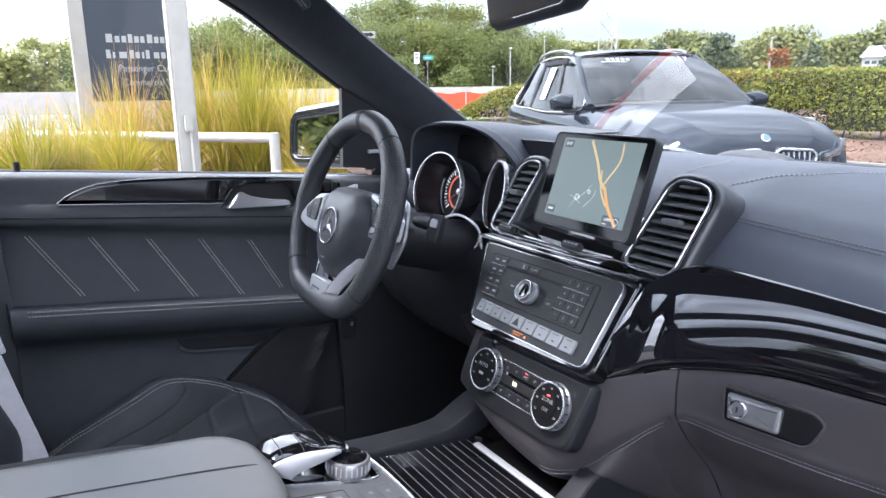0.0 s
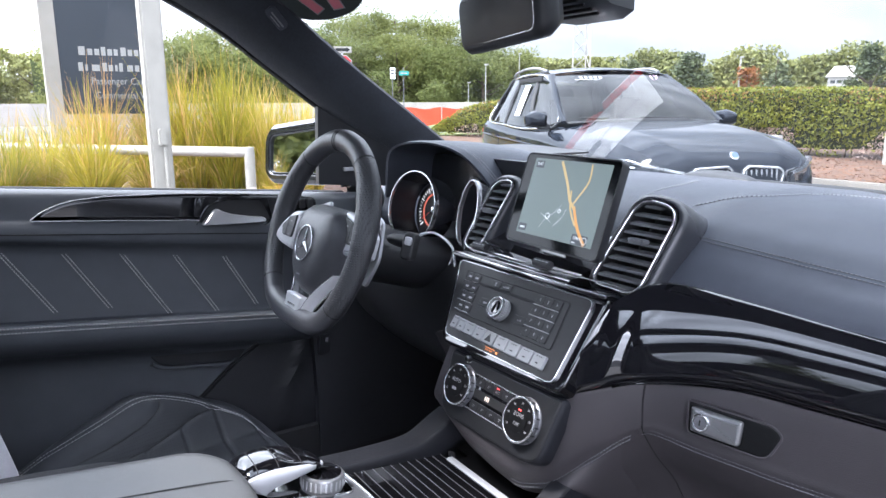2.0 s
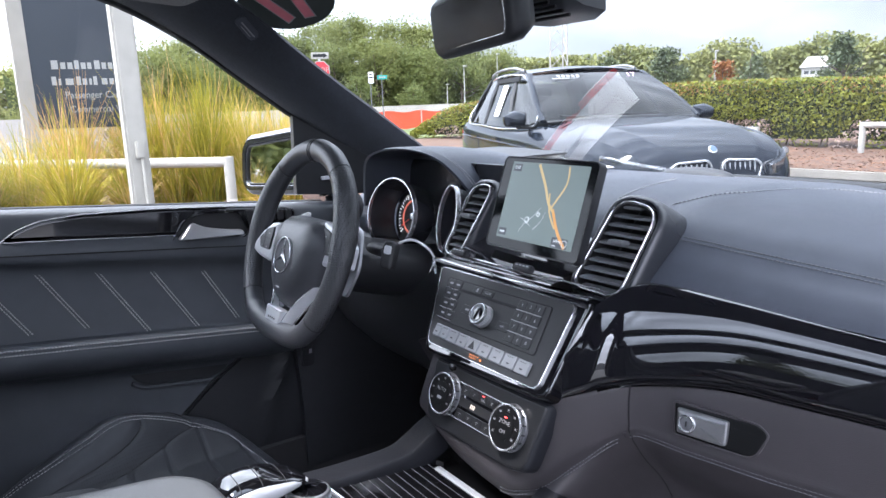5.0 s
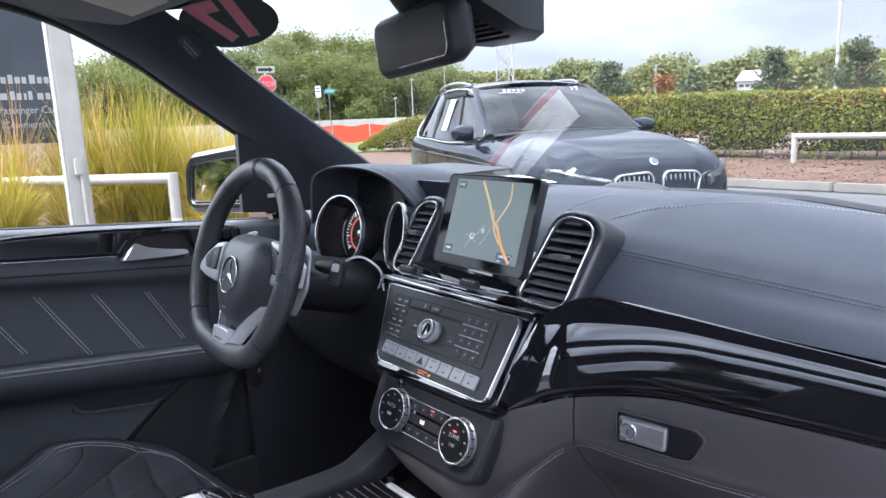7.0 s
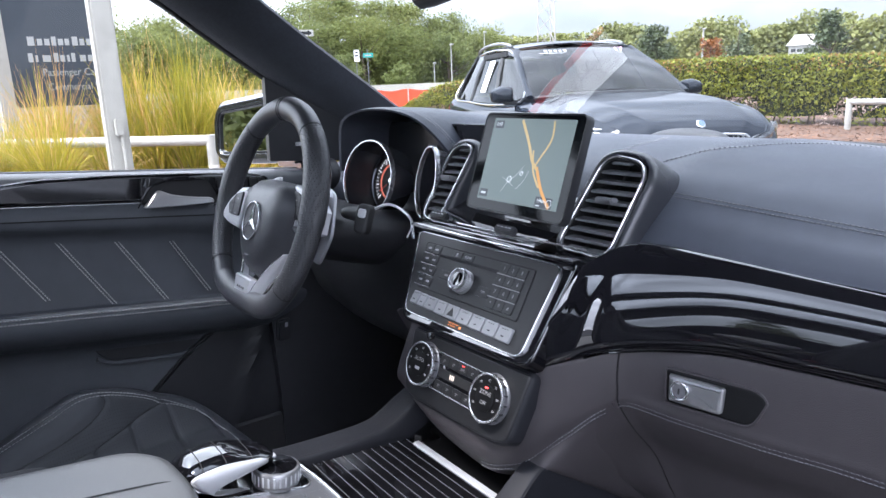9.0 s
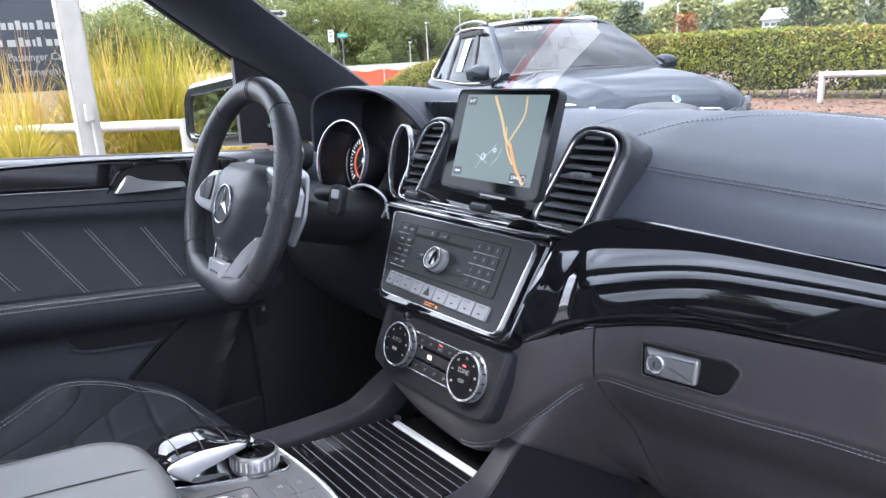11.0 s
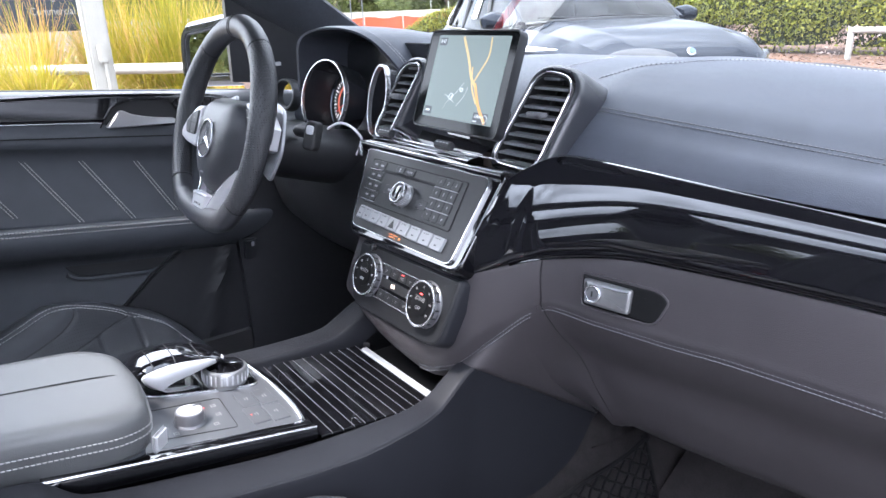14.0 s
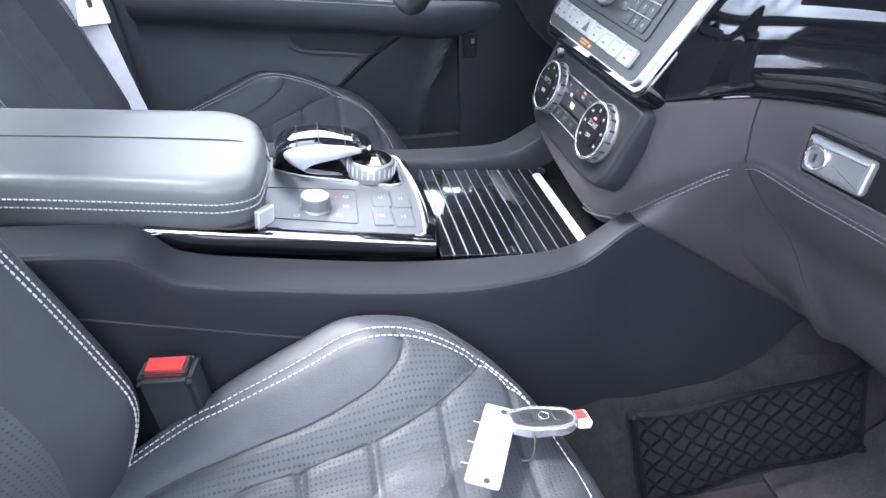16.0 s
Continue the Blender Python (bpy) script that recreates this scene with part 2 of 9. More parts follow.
def frame_m(origin, normal, right=(1, 0, 0)):
    """Local frame: x along right, y up in the face, z out of it."""
    z = Vector(normal).normalized()
    y = z.cross(Vector(right)).normalized()
    x = y.cross(z)
    m = Matrix((x, y, z)).transposed().to_4x4()
    m.translation = origin
    return m


def spline(pts, n, closed=False):
    """Catmull-Rom through the points, n steps a span."""
    p = [Vector(q) for q in pts]
    out, k = [], len(p)
    spans = k if closed else k - 1
    for i in range(spans):
        if closed:
            a, b, c, d = p[i - 1], p[i], p[(i + 1) % k], p[(i + 2) % k]
        else:
            a, b, c, d = p[max(i - 1, 0)], p[i], p[i + 1], p[min(i + 2, k - 1)]
        for j in range(n):
            t = j / n
            out.append(0.5 * ((2 * b) + (c - a) * t + (2 * a - 5 * b + 4 * c - d) * t * t + (3 * b - a - 3 * c + d) * t ** 3))
    if not closed:
        out.append(p[-1].copy())
    return out


def interp(rows, x):
    """Rows of (x, values...) in order of x, read in between along a smooth curve without overshoot."""
    if x <= rows[0][0]:
        return rows[0][1:]
    k = len(rows)
    for i in range(k - 1):
        a, b = rows[i], rows[i + 1]
        if x <= b[0]:
            h = b[0] - a[0]
            t = (x - a[0]) / h
            out = []
            for c in range(1, len(a)):
                d = (b[c] - a[c]) / h

                def slope(j):
                    if j <= 0 or j >= k - 1:
                        return d
                    p = (rows[j][c] - rows[j - 1][c]) / (rows[j][0] - rows[j - 1][0])
                    q = (rows[j + 1][c] - rows[j][c]) / (rows[j + 1][0] - rows[j][0])
                    return 2 * p * q / (p + q) if p * q > 0 else 0.0
                m0, m1 = slope(i), slope(i + 1)
                out.append(a[c] * (2 * t ** 3 - 3 * t * t + 1) + h * m0 * (t ** 3 - 2 * t * t + t) + b[c] * (3 * t * t - 2 * t ** 3) + h * m1 * (t ** 3 - t * t))
            return tuple(out)
    return rows[-1][1:]


def loft(sections, closed=False, ends=False, thick=0.0, bm=None):
    """A skin over equal-length rows of points."""
    bm = bm or bmesh.new()
    rows = [[bm.verts.new(p) for p in s] for s in sections]
    for a, b in zip(rows, rows[1:]):
        k = len(a)
        for i in range(k if closed else k - 1):
            j = (i + 1) % k
            bm.faces.new((a[i], a[j], b[j], b[i]))
    if ends:
        bm.faces.new(rows[0])
        bm.faces.new(rows[-1])
    if thick:
        bmesh.ops.recalc_face_normals(bm, faces=bm.faces)
        bmesh.ops.solidify(bm, geom=bm.faces[:], thickness=thick)
    return bm


def tube(pts, r, n=8, closed=False, bm=None, flat=1.0):
    bm = bm or bmesh.new()
    pts = [Vector(p) for p in pts]
    k = len(pts)
    rows, side = [], None
    for i, p in enumerate(pts):
        a = pts[i - 1] if (i or closed) else pts[0]
        b = pts[(i + 1) % k] if (i < k - 1 or closed) else pts[-1]
        d = (b - a)
        d = d.normalized() if d.length > 1e-9 else Vector((0, 0, 1))
        if side is None:
            side = d.cross(Vector((0, 0, 1)))
            if side.length < 0.1:
                side = d.cross(Vector((1, 0, 0)))
        side = (side - d * side.dot(d)).normalized()
        up = d.cross(side)
        rad = r[i] if isinstance(r, (list, tuple)) else r
        rows.append([bm.verts.new(p + side * (rad * math.cos(2 * math.pi * j / n)) + up * (rad * flat * math.sin(2 * math.pi * j / n))) for j in range(n)])
    for a, b in zip(rows, rows[1:] + ([rows[0]] if closed else [])):
        for j in range(n):
            bm.faces.new((a[j], a[(j + 1) % n], b[(j + 1) % n], b[j]))
    if not closed:
        bm.faces.new(rows[0])
        bm.faces.new(rows[-1])
    return bm


def rrect(w, h, r, n=5, cx=0.0, cy=0.0):
    pts = []
    for sx, sy, a0 in ((1, 1, 0), (-1, 1, 90), (-1, -1, 180), (1, -1, 270)):
        for i in range(n + 1):
            a = radians(a0 + 90 * i / n)
            pts.append((cx + sx * (w / 2 - r) + r * math.cos(a), cy + sy * (h / 2 - r) + r * math.sin(a)))
    return pts


def rpoly(corners, r, n=5):
    """A polygon with rounded corners."""
    out, k = [], len(corners)
    for i in range(k):
        p, a, b = Vector(corners[i]), Vector(corners[i - 1]), Vector(corners[(i + 1) % k])
        rr = r[i] if isinstance(r, (list, tuple)) else r
        u, v = (a - p), (b - p)
        rr = min(rr, u.length * 0.48, v.length * 0.48)
        s, e = p + u.normalized() * rr, p + v.normalized() * rr
        for j in range(n + 1):
            t = j / n
            out.append(tuple((1 - t) ** 2 * s + 2 * t * (1 - t) * p + t * t * e))
    return out


def grow(outline, d):
    """The outline moved outward by d (inward: minus)."""
    k = len(outline)
    pts = [Vector(p) for p in outline]
    area = sum(pts[i - 1].x * pts[i].y - pts[i].x * pts[i - 1].y for i in range(k))
    sgn = 1 if area > 0 else -1
    out = []
    for i in range(k):
        e1, e2 = pts[i] - pts[i - 1], pts[(i + 1) % k] - pts[i]
        nrm = Vector((0, 0))
        for e in (e1, e2):
            if e.length > 1e-9:
                nrm += Vector((e.y, -e.x)).normalized()
        nrm = nrm.normalized() if nrm.length > 1e-9 else nrm
        out.append(tuple(pts[i] + nrm * d * sgn))
    return out


def plate(outline, m, z0, z1, edge=0.0, bm=None):
    """A solid plate with that outline between two heights of the frame m, its front edge rounded."""
    bm = bm or bmesh.new()
    rows = [[m @ Vector((x, y, z0)) for x, y in outline]]
    if edge:
        for i in range(4):
            a = radians(90 * i / 3)
            o = grow(outline, -edge * (1 - math.cos(a)))
            rows.append([m @ Vector((x, y, z1 - edge + edge * math.sin(a))) for x, y in o])
        rows.append([m @ Vector((x, y, z1)) for x, y in grow(outline, -edge * 1.25)])
    else:
        rows.append([m @ Vector((x, y, z1)) for x, y in outline])
    return loft(rows, closed=True, ends=True, bm=bm)


def hoop(outline, m, inner, z0, z1, bm=None, round_=True):
    """A frame along the outline: outer edge at the outline, inner edge that far inside."""
    bm = bm or bmesh.new()
    mid = 0.25 * abs(inner) if round_ else 0.0
    inn = grow(outline, -inner)
    prof = [(outline, z0), (outline, z1 - mid), (grow(outline, -inner * 0.25), z1), (grow(outline, -inner * 0.75), z1), (inn, z1 - mid), (inn, z0)]
    rows = [[m @ Vector((x, y, z)) for x, y in o] for o, z in prof]
    return loft(rows, closed=True, bm=bm)


def turned(profile, m, n=28, bm=None, caps=True):
    """A body of revolution round the z of m: rows of (radius, z)."""
    bm = bm or bmesh.new()
    rows = [[m @ Vector((r * math.cos(2 * math.pi * j / n), r * math.sin(2 * math.pi * j / n), z)) for j in range(n)] for r, z in profile]
    return loft(rows, closed=True, ends=caps, bm=bm)


def boxed(m, sx, sy, sz, bevel=0.0, bm=None, at=(0, 0, 0)):
    own = bmesh.new()
    bmesh.ops.create_cube(own, size=1.0)
    for v in own.verts:
        v.co = Vector((v.co.x * sx + at[0], v.co.y * sy + at[1], v.co.z * sz + at[2]))
    if bevel:
        bmesh.ops.bevel(own, geom=own.edges[:], offset=bevel, segments=2, affect="EDGES")
    bmesh.ops.transform(own, matrix=m, verts=own.verts)
    if bm is None:
        return own
    tmp = bpy.data.meshes.new("tmp")
    own.to_mesh(tmp)
    own.free()
    bm.from_mesh(tmp)
    bpy.data.meshes.remove(tmp)
    return bm


def stitch(path, out, length=0.0055, gap=0.003, r=0.0008, lift=0.0006):
    """Thread along a path of points: short raised stitches. out: the way off the surface, one or one a point."""
    bm = bmesh.new()
    pts = [Vector(p) for p in path]
    dist = [0.0]
    for a, b in zip(pts, pts[1:]):
        dist.append(dist[-1] + (b - a).length)

    def at(s):
        for i in range(len(pts) - 1):
            if s <= dist[i + 1]:
                t = (s - dist[i]) / max(1e-9, dist[i + 1] - dist[i])
                o = out if isinstance(out, Vector) else out[i]
                return pts[i].lerp(pts[i + 1], t), o
        return pts[-1], (out if isinstance(out, Vector) else out[-1])
    s = 0.0
    while s + length < dist[-1]:
        (a, oa), (b, ob) = at(s), at(s + length)
        d = (b - a).normalized()
        o = oa.normalized()
        w = d.cross(o).normalized()
        c = (a + b) / 2
        top = [bm.verts.new(p + o * (lift + h * r) + w * (q * r)) for p, h in ((a, 0), (c - d * length * 0.25, 1.0), (c + d * length * 0.25, 1.0), (b, 0)) for q in (-1, 1)]
        for i in range(3):
            bm.faces.new((top[2 * i], top[2 * i + 1], top[2 * i + 3], top[2 * i + 2]))
        low = [bm.verts.new(p - o * 0.0004 + w * (q * r * 1.2)) for p in (a, b) for q in (-1, 1)]
        bm.faces.new((top[0], top[2], top[4], top[6], low[2], low[0]))
        bm.faces.new((top[1], top[3], top[5], top[7], low[3], low[1]))
        s += length + gap
    return bm


def words(name, text, size, m, material, parent, align="CENTER", depth=0.0001, squeeze=1.0, bold=0.0):
    """Flat lettering, its middle at the origin of m."""
    cu = bpy.data.curves.new(name, "FONT")
    cu.body, cu.size, cu.align_x, cu.align_y, cu.extrude = text, size, align, "CENTER", depth
    cu.resolution_u, cu.offset = 2, bold
    ob = bpy.data.objects.new(name, cu)
    me = bpy.data.meshes.new_from_object(ob)
    bpy.data.objects.remove(ob)
    me.transform(m @ Matrix.Diagonal((squeeze, 1, 1, 1)))
    me.materials.clear()
    return link(name, me, material, parent)


def bars(name, rows, m, material, parent, depth=0.0003):
    """Plain bars for writing that cannot be read: rows of (x, y, width, height), each a part of its own."""
    ob = None
    for x, y, w, h in rows:
        bm = bmesh.new()
        bm.faces.new([bm.verts.new(m @ Vector((x + a * w / 2, y + b * h / 2, depth))) for a, b in ((-1, -1), (1, -1), (1, 1), (-1, 1))])
        ob = part(name, bm, material, parent, smooth=0)
    return ob

# ---- dashboard ----
dashboard = thing("dashboard", "black stitched leather dashboard with piano black trim", "dashboard")

TRIM_LOW = [(-0.14, 0.034, 1.030), (-0.05, 0.028, 1.030), (0.05, 0.028, 1.032), (0.112, 0.032, 1.036), (0.16, 0.068, 1.050), (0.20, 0.103, 1.067),
            (0.26, 0.117, 1.076), (0.33, 0.126, 1.083), (0.42, 0.131, 1.090), (0.76, 0.140, 1.104)]
SEAM = [(-0.14, 0.016, 0.930), (-0.05, 0.006, 0.906), (0.05, 0.010, 0.893), (0.09, 0.028, 0.902), (0.135, 0.061, 0.946), (0.17, 0.088, 0.983),
        (0.20, 0.099, 1.001), (0.26, 0.109, 0.999), (0.33, 0.121, 0.999), (0.42, 0.133, 1.003), (0.76, 0.150, 1.014)]
CENTRE = [(0.82, 1.215), (0.66, 1.243), (0.52, 1.256), (0.40, 1.258), (0.32, 1.252), (0.26, 1.236), (0.23, 1.214), (0.215, 1.196), (0.205, 1.180), (0.20, 1.165), (0.20, 1.150)]
RIGHT = [(0.82, 1.212), (0.66, 1.243), (0.52, 1.260), (0.40, 1.267), (0.30, 1.262), (0.235, 1.243), (0.205, 1.225), (0.188, 1.209), (0.172, 1.192), (0.158, 1.176), (0.150, 1.166)]
LEFT = [(0.82, 1.215), (0.66, 1.245), (0.52, 1.256), (0.40, 1.252), (0.33, 1.236), (0.28, 1.21), (0.25, 1.185), (0.23, 1.165), (0.21, 1.15), (0.20, 1.135), (0.20, 1.12)]


def dash_row(x):
    if x > 0.05:
        t = min(1, max(0, (x - 0.08) / 0.09))
        a, b = CENTRE, RIGHT
    else:
        t = min(1, max(0, (-0.16 - x) / 0.12))
        a, b = CENTRE, LEFT
    t = t * t * (3 - 2 * t)
    drop = -0.060 * (x - 0.16) if x > 0.16 else 0.0
    bow = 1 - 0.62 * (abs(x) / 0.72) ** 2
    row = []
    for i, ((ya, za), (yb, zb)) in enumerate(zip(a, b)):
        y, z = ya + (yb - ya) * t, za + (zb - za) * t
        w = min(1, max(0, (y - 0.165) / 0.03))
        row.append((x, 0.3 + (y - 0.3) * bow if y > 0.3 else y, z + drop * w))
    return spline(row, 5)


xs = [-0.78 + 1.56 * i / 104 for i in range(105)]
part("top_pad", loft([dash_row(x) for x in xs]), M_DASH, dashboard, "black stitched leather top pad")


def pad_at(x, k):
    """Point and way off the surface on the pad's row, k from far edge (0) to front (50)."""
    a, b = dash_row(x), dash_row(x + 0.004)
    p = a[k]
    d = a[min(k + 1, len(a) - 1)] - a[max(k - 1, 0)]
    n = d.cross(b[k] - p).normalized()
    return p, (n if n.z > 0 or n.y < 0 else -n)


def pad_seam(x0, x1, k, name, two=0.005):
    for shift in (0.0, two):
        pts, outs = [], []
        for i in range(61):
            x = x0 + (x1 - x0) * i / 60
            p, n = pad_at(x, k)
            q, _ = pad_at(x, k + 1)
            d = (q - p).normalized()
            if n.dot(Vector((0, -0.4, 1))) < 0:
                n = -n
            pts.append(p + d * shift)
            outs.append(n)
        part(name, stitch(pts, outs, 0.0036, 0.0015, 0.0004), M_THREAD, dashboard, "pale grey twin stitching")


pad_seam(0.160, 0.72, 31, "seam_stitching")
# a curved seam sweeping over the pad's upper shoulder, and its twin beyond the screen
def on_pad(x, y):
    row = dash_row(x)
    for a, b in zip(row, row[1:]):
        if min(a.y, b.y) <= y <= max(a.y, b.y) and abs(a.y - b.y) > 1e-6:
            return a.lerp(b, (y - a.y) / (b.y - a.y))
    return row[25]


for way in ([(0.096, 0.281), (0.126, 0.293), (0.173, 0.320), (0.206, 0.392), (0.244, 0.453), (0.300, 0.492), (0.40, 0.52), (0.56, 0.53), (0.72, 0.52)], [(-0.004, 0.285), (-0.007, 0.321), (-0.012, 0.379), (-0.024, 0.430), (-0.040, 0.462)]):
    flat = spline([Vector((x, y, 0)) for x, y in way], 12)
    for off in (0.0, 0.006):
        pts = [on_pad(p.x + off * 0.4, p.y + off) for p in flat]
        part("shoulder_stitching", stitch(pts, Vector((0, -0.2, 1)), 0.0040, 0.0020, 0.0005, lift=0.0006), M_PRINTDIM, dashboard)
    part("shoulder_groove", tube([on_pad(p.x + 0.001, p.y + 0.003) for p in flat], 0.0009, 6), M_BLACK, dashboard)

# low tweeter grille lying on the pad
rows = []
for i in range(25):
    t = -1 + 2 * i / 24
    c = on_pad(-0.105 + 0.100 * t, 0.612 - 0.030 * t)
    w = 0.030 * math.sqrt(max(0.02, 1 - t * t))
    rows.append([c + Vector((w * q * 0.25, w * q, -0.004 + 0.018 * math.sqrt(max(0.0, 1 - t * t)) * math.sqrt(max(0.0, 1 - q * q)))) for q in [-1 + k / 5 for k in range(11)]])
grille = part("speaker_grille", loft(rows), M_PLASTIC, dashboard, "raised dark speaker grille")
part("grille_edge", tube([r[0] + Vector((0, -0.001, 0.003)) for r in rows], 0.0014, 6), M_PANEL, grille)

# far edge strip under the windscreen
part("screen_edge_strip", tube([(x, 0.3 + 0.49 * (1 - 0.62 * (abs(x) / 0.72) ** 2), 1.226 - (0.06 * (x - 0.16) if x > 0.16 else 0)) for x in [-0.74 + 1.48 * i / 40 for i in range(41)]], 0.012, 8, flat=0.6), M_RUBBER, dashboard)

# piano black trim: runs up beside the stack and sweeps to the passenger's side
t_top = spline([(0.1385, 0.086, 1.148), (0.146, 0.102, 1.157), (0.158, 0.122, 1.167), (0.185, 0.143, 1.172), (0.277, 0.150, 1.169), (0.373, 0.150, 1.166), (0.50, 0.150, 1.163), (0.63, 0.150, 1.160), (0.76, 0.150, 1.158)], 10)
t_low = spline([(0.110, 0.0285, 1.030), (0.124, 0.036, 1.035), (0.148, 0.056, 1.045), (0.186, 0.088, 1.060), (0.277, 0.119, 1.078), (0.373, 0.128, 1.086), (0.50, 0.133, 1.094), (0.63, 0.137, 1.099), (0.76, 0.140, 1.104)], 10)
# its section: a narrow shelf below the pad, a leaning face and a turned-under foot
STEEP = [(0.0, 80), (0.09, 75), (0.16, 57), (0.30, 48), (0.50, 38.5), (0.70, 30), (0.83, 22), (0.92, -8), (1.0, -55)]
sec, h_, z_ = [(0.0, 0.0)], 0.0, 0.0
for q in range(48):
    th = radians(sum(interp(STEEP, min(1.0, max(0.0, (q + 0.5) / 48 + 0.02 * e)))[0] for e in range(-3, 4)) / 7)
    h_, z_ = h_ + math.sin(th) / 48, z_ - math.cos(th) / 48
    sec.append((h_, z_))
rows = []
for i, (a, b) in enumerate(zip(t_top, t_low)):
    c = b - a
    out = Vector((0.25, -1, 0)).normalized()
    ch, cz = c.dot(out), c.z
    rest = c - out * ch - Vector((0, 0, cz))
    # turn and scale the section to the panel's width here
    k = math.hypot(ch, cz) / math.hypot(h_, z_)
    ang = math.atan2(cz, ch) - math.atan2(z_, h_)
    w = min(1.0, max(0.0, (i - 2) / 52))
    w = w * w * (3 - 2 * w)
    row = [a + Vector((0, 0.016, -0.004)), a + Vector((0, 0.004, 0.0006))]
    for q, (sh, sz) in enumerate(sec):
        t = q / 48
        rh, rz = k * (sh * math.cos(ang) - sz * math.sin(ang)), k * (sh * math.sin(ang) + sz * math.cos(ang))
        full = out * rh + Vector((0, 0, rz)) + rest * t
        row.append(a + full * w + (c * t + out * (0.014 * 4 * t * (1 - t))) * (1 - w))
    row.append(b + Vector((0, 0.012, -0.001)))
    rows.append(row)
part("trim_panel", loft(rows), M_PIANO, dashboard, "glossy piano black trim sweep", smooth=75)
part("trim_edge", tube([p + Vector((0, -0.0022, -0.0012)) for p in t_low[24:]], 0.0012, 6), M_PIANO, dashboard)

# lower dash: stack surround and glovebox face
low_rows = []
xs2 = [-0.14 + 0.90 * i / 110 for i in range(111)]
for x in xs2:
    (ty, tz), (sy, sz) = interp(TRIM_LOW, x), interp(SEAM, x)
    k = min(1, max(0, (x - 0.08) / 0.1))
    row = [(x, ty + 0.014, tz + 0.002), (x, ty + 0.001, tz - 0.001)]
    row += [(x, ty + (sy - ty) * t - b * k - c * (1 - k), tz + (sz - tz) * t) for t, b, c in ((0.15, 0.003, 0.003), (0.45, 0.005, 0.012), (0.8, 0.004, 0.018))]
    row += [(x, sy - 0.002, sz), (x, sy + 0.012 + 0.013 * k, sz - 0.018 - 0.022 * k), (x, sy + 0.05 + 0.018 * k, sz - 0.030 - 0.06 * k),
            (x, sy + 0.11, sz - 0.034 - 0.130 * k), (x, sy + 0.170, sz - 0.036 - 0.198 * k), (x, sy + 0.30, sz - 0.036 - 0.190 * k)]
    low_rows.append(spline(row, 4))
glove_i = next(i for i, x in enumerate(xs2) if x > 0.181)
part("lower_panel", loft(low_rows[:glove_i + 1]), M_DASHLOW, dashboard, "brown-black soft panel below the trim")
glovebox = part("glovebox_lid", loft([[p + Vector((0.0025, -0.001, 0)) for p in r] for r in low_rows[glove_i:]]), M_DASHLOW, dashboard, "closed brown-black glovebox lid")
edge_row = low_rows[glove_i]
part("glovebox_gap", tube([p + Vector((0.0005, 0.0006, 0)) for p in edge_row[4:30]], 0.0016, 6), M_BLACK, dashboard)
for off in (0.0, 0.0045):
    pts = [Vector((x, interp(SEAM, x)[0] - 0.003, interp(SEAM, x)[1] - off)) for x in [0.188 + 0.55 * i / 90 for i in range(91)]]
    part("glovebox_stitching", stitch(pts, Vector((0, -1, 0.2)), 0.0034, 0.0014, 0.0003), M_SLAT, glovebox)
for off in (0.0, 0.005):
    pts = [Vector((x, interp(SEAM, x)[0] - 0.003, interp(SEAM, x)[1] - off)) for x in [0.045 + 0.13 * i / 60 for i in range(61)]]
    part("panel_stitching", stitch(pts, Vector((0.2, -1, 0.1)), 0.0034, 0.0014, 0.0004), M_SLAT, dashboard)

# flank below the seam, its lower edge running forward over the tunnel
A_ = spline([(0.060, 0.014, 0.893), (0.090, 0.0275, 0.9015), (0.135, 0.0605, 0.9455), (0.170, 0.0875, 0.9825), (0.1825, 0.0925, 0.990)], 8)
B_ = spline([(0.060, 0.020, 0.885), (0.100, 0.030, 0.899), (0.1225, 0.050, 0.897), (0.1225, 0.150, 0.830), (0.124, 0.270, 0.750)], 8)
rows = []
for a, b in zip(A_, B_):
    m_ = a.lerp(b, 0.5) + Vector((0.003, -0.002, 0))
    rows.append(spline([a + Vector((0, 0.004, 0.002)), a, m_, b, b + Vector((-0.03, 0.03, 0.004))], 4))
part("knee_flank", loft(rows), M_DASHLOW, dashboard, "soft flank below the stitched seam", smooth=60)
# glovebox handle in its recess
hm = frame_m((0.283, 0.1100, 1.0365), (0.20, -0.97, 0.14), (0.98, 0.20, 0.0))
# flat black plate: the hollow's shade is put in as colour
recess = plate(rpoly([(-0.040, 0.019), (0.052, 0.018), (0.064, 0.010), (0.050, -0.020), (-0.037, -0.018)], [0.005, 0.012, 0.008, 0.012, 0.006]), hm, -0.01, 0.0055, 0.003)
part("handle_recess_shade", recess, M_RECESS, glovebox)
lip = hoop(rpoly([(-0.0412, 0.0202), (0.053, 0.0192), (0.0655, 0.010), (0.051, -0.0212), (-0.0385, -0.0192)], [0.005, 0.012, 0.008, 0.012, 0.006]), hm, 0.0022, 0.0, 0.0060)
part("recess_lip", lip, M_DASHLOW, glovebox)
handle = part("handle", plate(rpoly([(-0.0345, 0.0145), (0.0235, 0.0135), (0.0225, -0.0145), (-0.0325, -0.0135)], [0.003, 0.004, 0.005, 0.003]), hm, 0.004, 0.0120, 0.0042), M_BRUSHED, glovebox, "brushed metal glovebox handle", smooth=14)
km = hm @ pose(-0.0205, 0.000, 0.0118)
part("lock_ring", turned([(0.0100, 0), (0.0100, 0.002), (0.0092, 0.003), (0.0078, 0.0028), (0.0070, 0.001)], km, 28), M_CHROME, handle)
